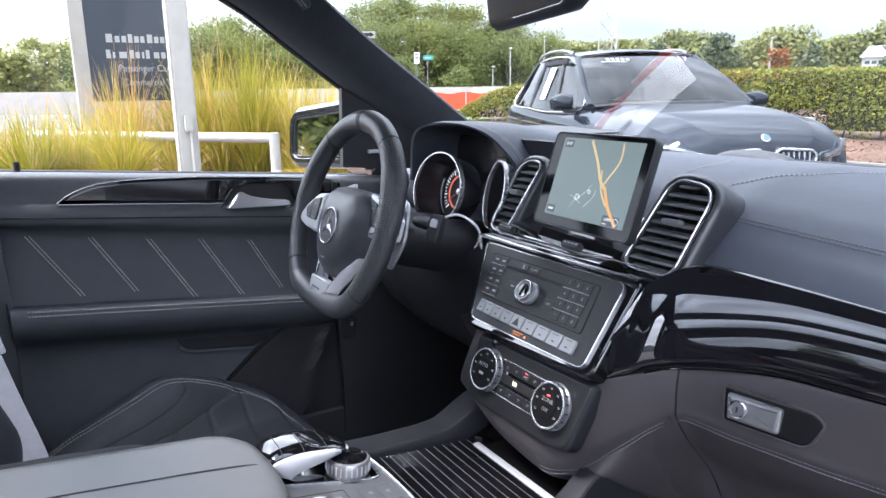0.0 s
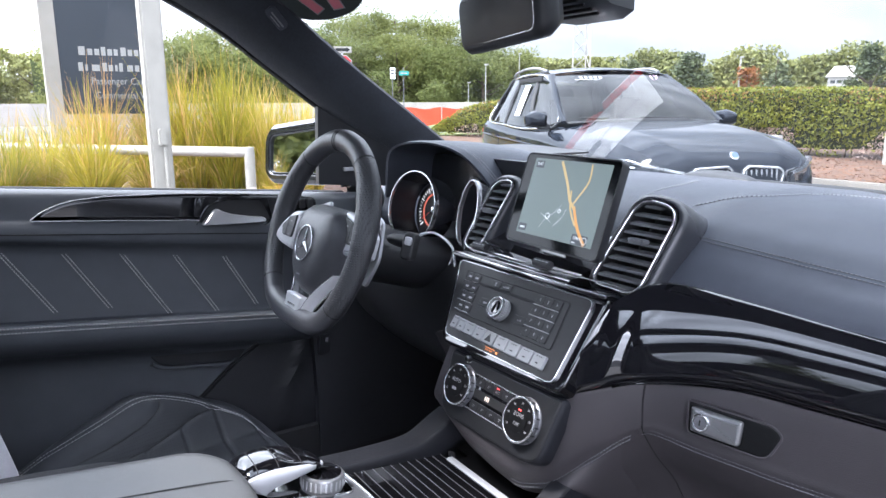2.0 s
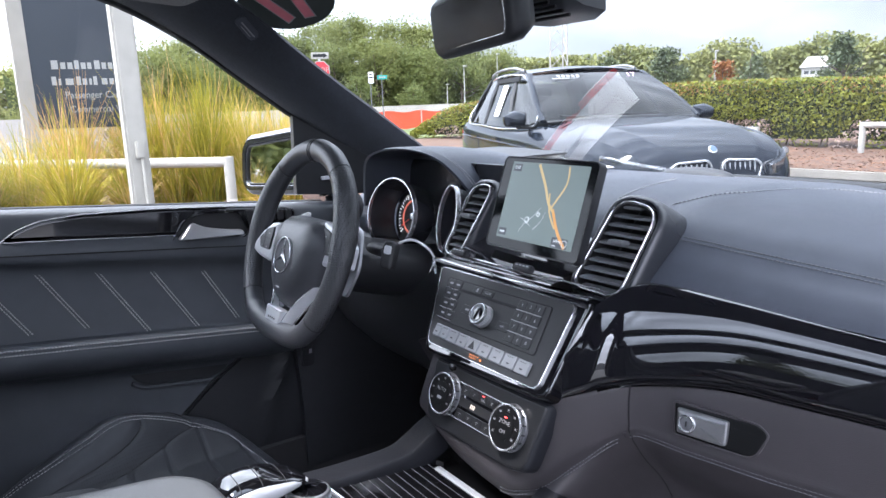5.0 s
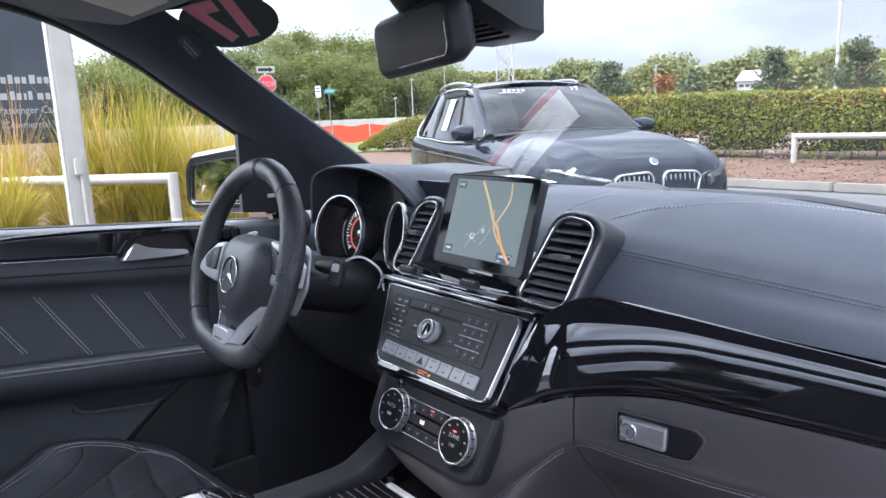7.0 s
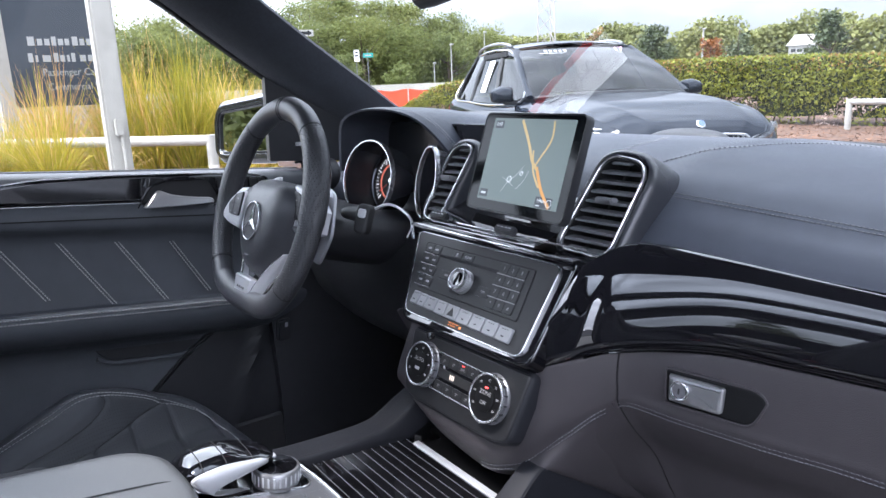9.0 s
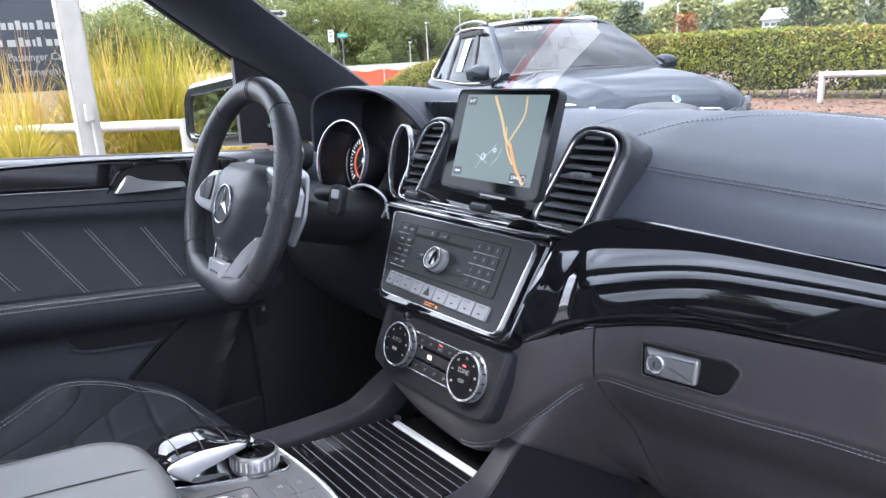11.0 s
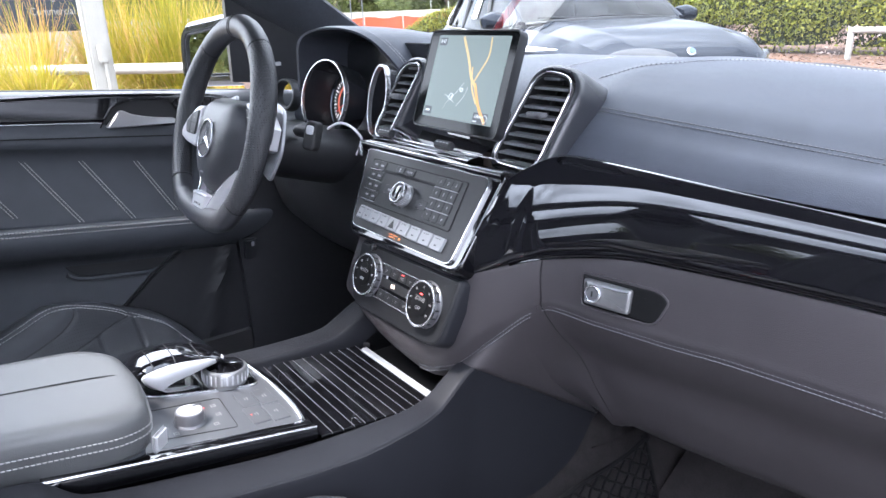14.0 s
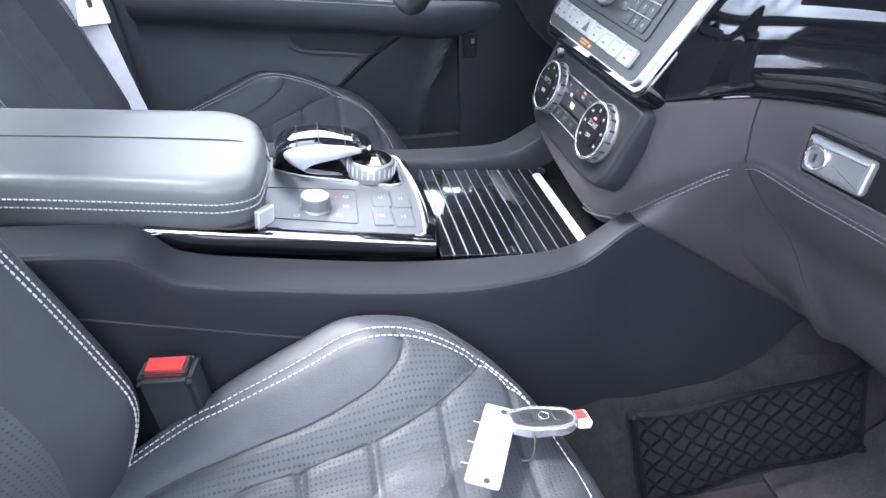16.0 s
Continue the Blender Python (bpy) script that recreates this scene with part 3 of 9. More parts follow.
part("lock_core", turned([(0.0072, 0), (0.0070, 0.0016), (0.004, 0.0020)], km, 20), M_GUN, handle)
part("key_slot", boxed(km, 0.0014, 0.006, 0.002, at=(0, 0, 0.0025)), M_BLACK, handle)

# binnacle hood over the instruments
LIP = [(-0.512, 0.128, 1.205), (-0.508, 0.128, 1.262), (-0.497, 0.128, 1.296), (-0.464, 0.130, 1.313), (-0.402, 0.130, 1.321), (-0.335, 0.140, 1.319), (-0.293, 0.160, 1.304), (-0.264, 0.180, 1.274), (-0.240, 0.200, 1.235)]
BACK = [(-0.60, 0.42, 1.19), (-0.59, 0.42, 1.255), (-0.575, 0.42, 1.280), (-0.54, 0.42, 1.292), (-0.48, 0.42, 1.294), (-0.42, 0.42, 1.290), (-0.36, 0.42, 1.282), (-0.32, 0.42, 1.262), (-0.29, 0.42, 1.235)]
lip = spline(LIP, 6)
back = spline(BACK, 6)
mid_c = Vector((-0.385, 0.14, 1.22))
rows = []
for t in (1.0, 0.8, 0.6, 0.4, 0.2, 0.08, 0.03):
    rows.append([a.lerp(b, t) + Vector((0, 0, 0.006 * math.sin(math.pi * t))) for a, b in zip(lip, back)])
rows.append([p + Vector((0, -0.004, -0.002)) for p in lip])
inn = [mid_c + (p - mid_c) * 0.955 for p in lip]
rows.append([p + Vector((0, -0.003, -0.001)) for p in inn])
rows.append([mid_c + (p - mid_c) * 0.93 + Vector((0, 0.012, 0)) for p in lip])
rows.append([mid_c + (p - mid_c) * 0.90 + Vector((0, 0.11, -0.005)) for p in lip])
part("instrument_hood", loft(rows), M_DASH, dashboard, "stitched leather instrument hood")
for t in (0.055, 0.085):
    pts = [a.lerp(b, t) for a, b in zip(lip, back)][12:]
    outs = [(p - mid_c) * 1.0 + Vector((0, 0, 0.02)) for p in pts]
    part("hood_stitching", stitch(pts, outs, 0.0036, 0.0016, 0.0005, lift=0.001), M_PRINTDIM, dashboard)
part("display_slot", loft([[(x, y, 1.297 - 0.04 * (x + 0.5) * (x > -0.5)) for x in (-0.55, -0.47, -0.39, -0.33)] for y in (0.35, 0.40, 0.46, 0.50)], thick=0.004), M_PLASTIC, dashboard, "dark panel behind the hood")

# instrument cluster
M_DIALLIT = glow("dial_white_light", (0.75, 0.75, 0.75), 0.32)
M_DIALRED = glow("dial_red_light", (0.75, 0.20, 0.13), 0.16)
cluster = thing("instrument_cluster", "twin round instruments with chrome rings", "gauge cluster")
part("backplate", loft([[(x, 0.235, z) for x in (-0.52, -0.44, -0.36, -0.28, -0.20)] for z in (1.10, 1.16, 1.22, 1.29)], thick=0.01), M_POD, cluster)
for cx, cy, cz, ax in ((-0.398, 0.118, 1.200, 0.076), (-0.250, 0.142, 1.204, 0.026)):
    gm = frame_m((cx, cy, cz), (0.05, -0.97, 0.22))
    ell = [(ax * math.cos(2 * math.pi * j / 48), (0.068 if ax > 0.05 else 0.058) * math.sin(2 * math.pi * j / 48)) for j in range(48)]
    ringp = part("gauge_ring", hoop(ell, gm, 0.0030, -0.006, 0.003), M_CHROME, cluster, "chrome gauge ring")
    bm = loft([[gm @ Vector((x * s, y * s, z)) for x, y in ell] for s, z in ((0.95, -0.002), (0.92, -0.025), (0.84, -0.052))], closed=True)
    part("gauge_tube", bm, M_POD, ringp)
    dm = gm @ pose(0, 0, -0.052)
    dial = part("dial_face", turned([(0.056, 0), (0.056, 0.001)], dm, 40), M_PANEL, cluster)
    bm = bmesh.new()
    for k in range(33):
        a = radians(225 - 270 * k / 32)
        r0, r1 = (0.040 if k % 4 else 0.036), 0.046
        wdt = 0.0008 if k % 4 else 0.0014
        boxed(dm @ pose((r0 + r1) / 2 * math.cos(a), (r0 + r1) / 2 * math.sin(a), 0.0018, 0, 0, math.degrees(a)), r1 - r0, wdt, 0.0006, bm=bm)
    part("scale_marks", bm, M_DIALLIT, dial)
    part("red_ring", hoop([(0.033 * math.cos(2 * math.pi * j / 40), 0.033 * math.sin(2 * math.pi * j / 40)) for j in range(40)], dm, 0.004, 0.001, 0.0025), M_DIALRED, dial)
    part("pointer", boxed(dm @ pose(0.0, 0.0, 0.004, 0, 0, 215), 0.034, 0.0016, 0.001, at=(0.018, 0, 0)), M_RED, dial)
    part("pointer_hub", turned([(0.007, 0.002), (0.007, 0.006), (0.005, 0.007)], dm, 20), M_CHROME, dial)
# chrome sweep under the rings, joining at the stack
part("cluster_trim", tube(spline([(-0.334, 0.09, 1.156), (-0.307, 0.09, 1.166), (-0.277, 0.09, 1.171), (-0.244, 0.09, 1.166), (-0.219, 0.09, 1.152), (-0.226, 0.09, 1.128)], 6), 0.0022, 8), M_SILVER, cluster)
part("warning_display", plate(rrect(0.022, 0.022, 0.002), frame_m((-0.312, 0.20, 1.245), (0.1, -1, 0.15)), 0, 0.002), M_PLASTIC, cluster)

# lower dash on the driver's side, dark
rows = []
for i in range(36):
    x = -0.78 + 0.64 * i / 35
    e = max(0, (-0.55 - x)) * 0.15
    rows.append(spline([(x, 0.22, 1.12), (x, 0.17 + e, 1.125), (x, 0.125 + e, 1.105), (x, 0.10 + e, 1.06), (x, 0.10 + e, 1.00), (x, 0.13 + e, 0.93), (x, 0.22 + e, 0.86), (x, 0.36, 0.82)], 3))
part("driver_lower_panel", loft(rows), M_PLASTIC, dashboard, "dark knee panel")
part("knee_flap", plate(rpoly([(-0.03, 0.0), (0.05, 0.025), (0.07, -0.05), (0.02, -0.07)], 0.006), frame_m((-0.24, 0.095, 1.00), (0.25, -0.95, -0.05)), 0, 0.006, 0.002), M_DASHLOW, dashboard)

# left end of the dash by the door: round side vent
part("side_vent", hoop([(0.036 * math.cos(2 * math.pi * j / 28), 0.034 * math.sin(2 * math.pi * j / 28)) for j in range(28)], frame_m((-0.665, 0.16, 1.185), (0.25, -0.95, 0.2)), 0.006, -0.02, 0.004), M_PLASTIC, dashboard)

# ---- centre stack ----
stack = thing("centre_stack", "piano black centre stack with chrome-framed radio panel", "dashboard controls")
SN = (0, -0.816, 0.578)
sm = frame_m((-0.02, 0.047, 1.096), SN)
RADIO = rpoly([(-0.159, 0.059), (0.134, 0.059), (0.132, -0.059), (-0.107, -0.059)], [0.010, 0.014, 0.012, 0.012], 6)
# housing behind the radio, wider at the right
part("housing", plate(rpoly([(-0.172, 0.066), (0.150, 0.068), (0.148, -0.066), (-0.114, -0.070)], [0.01, 0.01, 0.02, 0.02]), sm, -0.14, -0.002, 0.004), M_PIANO, stack, "piano black housing")
part("radio_frame", hoop(RADIO, sm, 0.0016, -0.004, 0.0020), M_CHROME, stack, "bright chrome frame")
panel = part("radio_panel", plate(grow(RADIO, -0.0018), sm, -0.006, 0.002), M_PANEL, stack, "graphite radio panel")
INNER = rpoly([(-0.127, 0.044), (0.098, 0.045), (0.104, -0.020), (-0.104, -0.020)], 0.004)
part("key_field", hoop(grow(INNER, 0.0012), sm, 0.0014, 0.001, 0.0032), M_BLACK, panel)
part("key_bed", plate(INNER, sm, 0.001, 0.0028), M_PANEL, panel)
part("disc_slot", boxed(sm, 0.128, 0.0040, 0.002, 0.0004, at=(-0.022, 0.0305, 0.0028)), M_BLACK, panel)
part("card_slot", boxed(sm, 0.022, 0.004, 0.002, 0.0004, at=(-0.022, -0.012, 0.003)), M_BLACK, panel)


def key(x, y, w, h, label="", size=0.006, name="key", parent=None, material=None):
    k = part(name, plate(rrect(w, h, 0.0012, 2, x, y), sm, 0.002, 0.0042, 0.0007), material or M_PANEL, parent or panel)
    if label:
        words("key_print", label, size, sm @ pose(x, y, 0.0044), M_PRINTDIM, k)
    return k


for r in range(4):
    for c in range(3):
        t = "123456789*0#"[3 * r + c]
        key(0.048 + 0.0165 * c + 0.001 * r, 0.0365 - 0.0155 * r, 0.0158, 0.0132, t, 0.0062)
    if r < 3:
        part("key_bar", boxed(sm, 0.050, 0.0010, 0.0012, 0.0003, at=(0.0645 + 0.001 * r, 0.0288 - 0.0155 * r, 0.0044)), M_BRUSHED, panel)
for r in range(4):
    for c in range(2):
        k = key(-0.113 + 0.004 * r + 0.0165 * c, 0.0365 - 0.0155 * r, 0.0158, 0.0132)
        bars("key_print", [(-0.113 + 0.004 * r + 0.0165 * c, 0.0365 - 0.0155 * r, 0.0075, 0.0028)], sm, M_PRINTDIM, k, 0.0044)
    if r < 4:
        part("key_bar", boxed(sm, 0.034, 0.0010, 0.0012, 0.0003, at=(-0.105 + 0.004 * r, 0.0288 - 0.0155 * r, 0.0046)), M_CHROME, panel)
k = key(-0.050, 0.0375, 0.020, 0.010)
bars("eject_print", [(-0.050, 0.0355, 0.005, 0.001), (-0.050, 0.0385, 0.003, 0.003)], sm, M_PRINTDIM, k, 0.0044)
key(-0.026, 0.0375, 0.022, 0.010, "CLEAR", 0.0048)
key(-0.052, 0.006, 0.026, 0.0125)
bars("side_print", [(-0.052, 0.006, 0.008, 0.003)], sm, M_PRINTDIM, panel, 0.0044)
key(0.030, 0.000, 0.024, 0.0125, "ON", 0.0048)

# rotary volume knob
km = sm @ pose(-0.012, 0.004, 0.003)
knob = part("volume_knob", turned([(0.0165, 0), (0.0165, 0.003), (0.0152, 0.004), (0.0152, 0.011), (0.0145, 0.0135), (0.0125, 0.0145)], km, 36), M_BRUSHED, panel, "knurled silver volume knob")
part("knob_ring", hoop([(0.0152 * math.cos(2 * math.pi * j / 36), 0.0152 * math.sin(2 * math.pi * j / 36)) for j in range(36)], km, 0.0022, 0.0115, 0.016), M_CHROME, knob)
part("knob_cap", turned([(0.0128, 0.011), (0.0128, 0.0140), (0.006, 0.0150)], km, 30), M_PIANO, knob)
bm = bmesh.new()
for j in range(30):
    a = 2 * math.pi * j / 30
    boxed(km @ pose(0.0153 * math.cos(a), 0.0153 * math.sin(a), 0.0078, 0, 0, math.degrees(a)), 0.0008, 0.0012, 0.006, bm=bm)
part("knurl", bm, M_SILVER, knob)

# row of silver buttons with a hazard switch in the middle
bx = -0.100
widths = [0.017, 0.018, 0.023, 0.023, 0.026, 0.026, 0.026, 0.026, 0.025]
for i, w in enumerate(widths):
    b = part("silver_button", plate(rrect(w - 0.0022, 0.0185, 0.002, 3, bx + w / 2, -0.0365 - 0.0004 * i), sm, 0.0, 0.0065, 0.0012), M_BUTTON, panel, "silver push button")
    bxc, byc = bx + w / 2, -0.0365 - 0.0004 * i
    if i == 4:
        bm = bmesh.new()
        bm.faces.new([bm.verts.new(sm @ Vector((bxc + x, byc + y, 0.0068))) for x, y in ((-0.007, -0.0055), (0.007, -0.0055), (0, 0.0065))])
        part("hazard_triangle", bm, M_PANEL, b, smooth=0)
    else:
        bars("button_print", [(bxc - 0.004 + 0.004 * q, byc + 0.006, 0.0025, 0.001) for q in range(3)] + [(bxc, byc - 0.003, 0.005, 0.0016)], sm, M_PANEL, b, 0.0068)
    bx += w
bars("airbag_lamp", [(-0.006 + 0.0042 * q, -0.0508, 0.0026, 0.0012) for q in range(5)] + [(-0.005 + 0.0040 * q, -0.0540, 0.0026, 0.0012) for q in range(4)] + [(0.0180, -0.0530, 0.0040, 0.0030)], sm, M_ORANGE, panel, 0.0024)
part("sensor_bead", turned([(0.0055, -0.004), (0.0055, 0.001), (0.003, 0.003)], frame_m((-0.045, -0.002, 1.036), (0, -1, 0.1)), 16), M_PIANO, stack)

# glossy bridge between radio and screen, with chrome lines
rows = []
for i in range(40):
    x = -0.180 + 0.240 * i / 39
    s = 0.006 * math.sin(math.pi * i / 39)
    rows.append(spline([(x, 0.084, 1.138), (x, 0.080, 1.150), (x, 0.086 - s, 1.158), (x, 0.100 - s, 1.160), (x, 0.118, 1.166), (x, 0.150, 1.176), (x, 0.20, 1.20)], 4))
part("bridge", loft(rows), M_PIANO, stack, "piano black bridge above the radio")
for y, z, r in ((0.083, 1.1535, 0.0016), (0.103, 1.1625, 0.0012)):
    part("chrome_line", tube([(-0.19 + 0.32 * i / 30, y - 0.006 * math.sin(math.pi * (i + 1) / 33), z) for i in range(31)], r, 6), M_CHROME, stack)
for x in (-0.147, 0.000):
    b = part("switch_bar", boxed(frame_m((x, 0.092, 1.169), (0, -0.75, 0.66)), 0.036, 0.011, 0.010, 0.002), M_PLASTIC, stack, "dark rocker switch")
    bars("switch_marks", [(-0.011 + 0.0073 * q, 0.0015, 0.0045, 0.0014) for q in range(4)], frame_m((x, 0.092, 1.169), (0, -0.75, 0.66)), M_SILVER, b, 0.0053)
part("star_bracket", tube([(-0.196, 0.066, 1.134), (-0.186, 0.070, 1.152), (-0.178, 0.066, 1.134)], 0.0022, 6), M_CHROME, stack)
rows = []
for i in range(40):
    x = -0.205 + 0.335 * i / 39
    rows.append(spline([(x, 0.096, 1.128), (x, 0.084, 1.138), (x, 0.078, 1.148), (x, 0.082, 1.153), (x, 0.100, 1.151)], 4))
part("bridge_lip", loft(rows), M_PIANO, stack, "rounded gloss lip over the radio")
# bright strip on the flank beside the radio
for pts in ([(0.134, 0.092, 1.132), (0.1295, 0.066, 1.094), (0.124, 0.048, 1.066)],):
    part("flank_strip", tube(spline(pts, 8), [0.0008 + 0.0014 * math.sin(math.pi * q / 16) for q in range(17)], 6), M_SILVER, stack)

# ---- screen ----
nav = thing("navigation_screen", "free-standing navigation screen showing a road map", "screen")
nm = frame_m((-0.0285, 0.147, 1.246), (-0.046, -0.947, 0.319), (0.9988, -0.049, 0))
body_o = rrect(0.205, 0.140, 0.010, 5)
part("case", plate(body_o, nm, -0.012, 0.0, 0.003), M_PLASTIC, nav, "dark slim case")
part("rim", hoop(body_o, nm, 0.0016, -0.004, 0.0012), M_PANEL, nav)
part("glass_face", plate(grow(body_o, -0.0025), nm, -0.002, 0.0004), mat("screen_black", (0.005, 0.006, 0.007), 0.10, vary=0.1, spec=0.22), nav)
part("stand", boxed(nm, 0.07, 0.07, 0.06, 0.008, at=(0, -0.05, -0.045)), M_PIANO, nav)
MAPS = {"day": glow("map_ground", (0.24, 0.31, 0.29), 0.11), "road": glow("map_road", (0.58, 0.44, 0.20), 0.20), "route": glow("map_route", (0.60, 0.30, 0.08), 0.24), "dark": glow("map_box", (0.05, 0.06, 0.07), 0.2), "pale": glow("map_print", (0.55, 0.60, 0.60), 0.32)}
pic = part("display", plate(rrect(0.166, 0.116, 0.001, 1, 0.003, 0.004), nm, 0.0003, 0.0008), MAPS["day"], nav, "lit road map display")


def road(pts, w, material, name="map_road"):
    q = [Vector((x, y, 0)) for x, y in pts]
    q = spline(q, 6)
    bm = bmesh.new()
    prev = None
    for i, p in enumerate(q):
        d = (q[min(i + 1, len(q) - 1)] - q[max(i - 1, 0)]).normalized()
        s = Vector((-d.y, d.x, 0)) * (w / 2)
        row = [bm.verts.new(nm @ (p + s + Vector((0, 0, 0.0012)))), bm.verts.new(nm @ (p - s + Vector((0, 0, 0.0012))))]
        if prev:
            bm.faces.new((prev[0], prev[1], row[1], row[0]))
        prev = row
    return part(name, bm, MAPS[material], pic, smooth=0)


road([(-0.018, 0.060), (0.005, 0.030), (0.020, 0.006), (0.035, -0.006)], 0.0045, "road")
road([(0.046, 0.060), (0.048, 0.035), (0.034, 0.010), (0.028, 0.000)], 0.0030, "road")
road([(0.018, 0.020), (0.026, -0.006), (0.044, -0.028)], 0.0030, "road")
road([(0.032, -0.002), (0.050, -0.030), (0.072, -0.052)], 0.0048, "route", "map_route")
for lane in ([(-0.030, -0.040), (-0.020, -0.026), (-0.006, -0.016), (0.006, -0.002)], [(-0.034, -0.020), (-0.022, -0.024), (-0.008, -0.030)], [(0.000, -0.034), (0.012, -0.022), (0.018, -0.008)]):
    road(lane, 0.0006, "pale", "map_lane")
for x, y, r in ((-0.018, -0.022, 0.0045), (0.004, -0.012, 0.0030)):
    part("map_marker", hoop([(x + r * math.cos(2 * math.pi * j / 20), y + r * math.sin(2 * math.pi * j / 20)) for j in range(20)], nm, 0.0007, 0.0008, 0.0014), MAPS["pale"], pic)
for x, y, w, h in ((-0.066, 0.053, 0.018, 0.011), (-0.068, -0.045, 0.018, 0.011), (0.060, -0.046, 0.032, 0.014)):
    part("map_box", plate(rrect(w, h, 0.0006, 1, x, y), nm, 0.0008, 0.0011), MAPS["dark"], pic)
words("clock_text", "8:47", 0.0075, nm @ pose(-0.066, 0.053, 0.0014), MAPS["pale"], pic)
words("scale_text", "1/4mi", 0.0072, nm @ pose(0.055, -0.044, 0.0014), MAPS["pale"], pic)
bars("scale_bar", [(0.050, -0.0505, 0.008, 0.0014)], nm, MAPS["pale"], pic, 0.0013)
bars("note_text", [(-0.068, -0.045, 0.011, 0.0028)], nm, MAPS["pale"], pic, 0.0013)
part("compass", hoop([(0.070 + 0.0052 * math.cos(2 * math.pi * j / 20), -0.046 + 0.0052 * math.sin(2 * math.pi * j / 20)) for j in range(20)], nm, 0.0008, 0.0008, 0.0014), MAPS["pale"], pic)


# ---- air vents ----
def vent(corners, base, normal, depth, lean, housing):
    """An upright dash vent: chrome frame, slats, thumb tab, in a glossy pod."""
    v = thing("air_vent", "upright air vent with chrome frame and black slats", "air vent", "dash air vents")
    m = frame_m(base, normal)
    inv = m.inverted()
    loc = [(inv @ Vector(c)).to_2d() for c in corners]
    o = rpoly([tuple(c) for c in loc], [0.026, 0.030, 0.024, 0.022], 8)
    part("chrome_frame", hoop(o, m, 0.0030, -0.004, 0.003), M_CHROME, v, "chrome vent frame")
    part("duct", hoop(grow(o, -0.003), m, 0.002, -0.05, 0.000, round_=False), M_BLACK, v)
    part("duct_back", plate(grow(o, -0.003), m, -0.055, -0.045), M_BLACK, v)
    ys = [c.y for c in loc]
    y0, y1 = min(ys), max(ys)
    for i in range(10):
        t = (i + 0.72) / 10.4
        y = y0 + (y1 - y0) * t
        # width of the opening at this height
        xs_ = []
        k = len(o)
        inner = grow(o, -0.004)
        for j in range(k):
            a, b = inner[j - 1], inner[j]
            if (a[1] - y) * (b[1] - y) < 0:
                xs_.append(a[0] + (b[0] - a[0]) * (y - a[1]) / (b[1] - a[1]))
        if len(xs_) < 2:
            continue
        xa, xb = min(xs_), max(xs_)
        s = part("slat", boxed(m @ pose((xa + xb) / 2, y, -0.007, 30, 0, 0), xb - xa, 0.0030, 0.0165, 0.0012), M_SLAT, v)
        if i == 5:
            part("thumb_tab", boxed(m @ pose((xa + xb) / 2 + 0.002, y - 0.0005, 0.004, 18, 0, 0), 0.026, 0.0056, 0.016, 0.0018), M_SLAT, v, "grey thumb tab")
    for fx in (0.3, 0.7):
        xm = loc[3].x + (loc[2].x - loc[3].x) * fx
        xt = loc[0].x + (loc[1].x - loc[0].x) * fx
        part("rear_vane", tube([m @ Vector((xm, y0 + 0.006, -0.024)), m @ Vector((xt, y1 - 0.006, -0.024))], 0.0016, 6), M_BLACK, v)
    # pod around it
    rows = []
    for g, z, dx in ((0.001, -0.004, 0), (0.005, 0.001, 0), (0.009, -0.001, 0.001), (0.0115, -0.008, 0.002), (0.012, -0.03, 0.003), (0.010, -0.09, 0.004)):
        oo = grow(o, g)
        rows.append([m @ Vector((x + (dx if housing > 0 else -dx), y, z - (0.0 if y < 0 else 0.0))) for x, y in oo])
    part("pod", loft(rows, closed=True), M_POD, v, "satin black vent pod", smooth=60)
    return v


vent([(0.092, 0.176, 1.266), (0.162, 0.176, 1.257), (0.144, 0.120, 1.148), (0.060, 0.120, 1.152)], (0.115, 0.148, 1.205), (0, -0.89, 0.455), 0.05, 0, 1)
vent([(-0.219, 0.176, 1.262), (-0.163, 0.176, 1.267), (-0.190, 0.120, 1.150), (-0.236, 0.120, 1.152)], (-0.20, 0.148, 1.205), (0, -0.89, 0.455), 0.05, 0, -1)

# ---- climate panel ----
climate = thing("climate_panel", "dark climate control panel with two round dials", "climate controls")
cm = frame_m((0.0, 0.010, 0.985), (0, -0.93, 0.37))
CL = rpoly([(-0.118, 0.040), (0.120, 0.044), (0.108, -0.040), (0.085, -0.047), (-0.085, -0.050), (-0.108, -0.040)], [0.006, 0.006, 0.02, 0.02, 0.02, 0.02])
part("panel", plate(CL, cm, -0.02, 0.004, 0.003), M_PANEL, climate, "graphite climate panel")
part("panel_surround", loft([[cm @ Vector((x, y, z)) for x, y in grow(CL, g)] for g, z in ((-0.001, 0.0015), (0.0015, 0.0005), (0.0035, -0.005), (0.004, -0.020))], closed=True), M_CONSIDE, climate, "soft surround of the climate panel", smooth=60)
part("strip", plate(rrect(0.140, 0.046, 0.004, 3, 0.0, 0.000), cm, 0.003, 0.0055, 0.001), M_PIANO, climate)
for y in (0.0245, -0.0245):
    part("chrome_line", boxed(cm, 0.128, 0.0016, 0.0025, 0.0005, at=(0, y, 0.0055)), M_CHROME, climate)
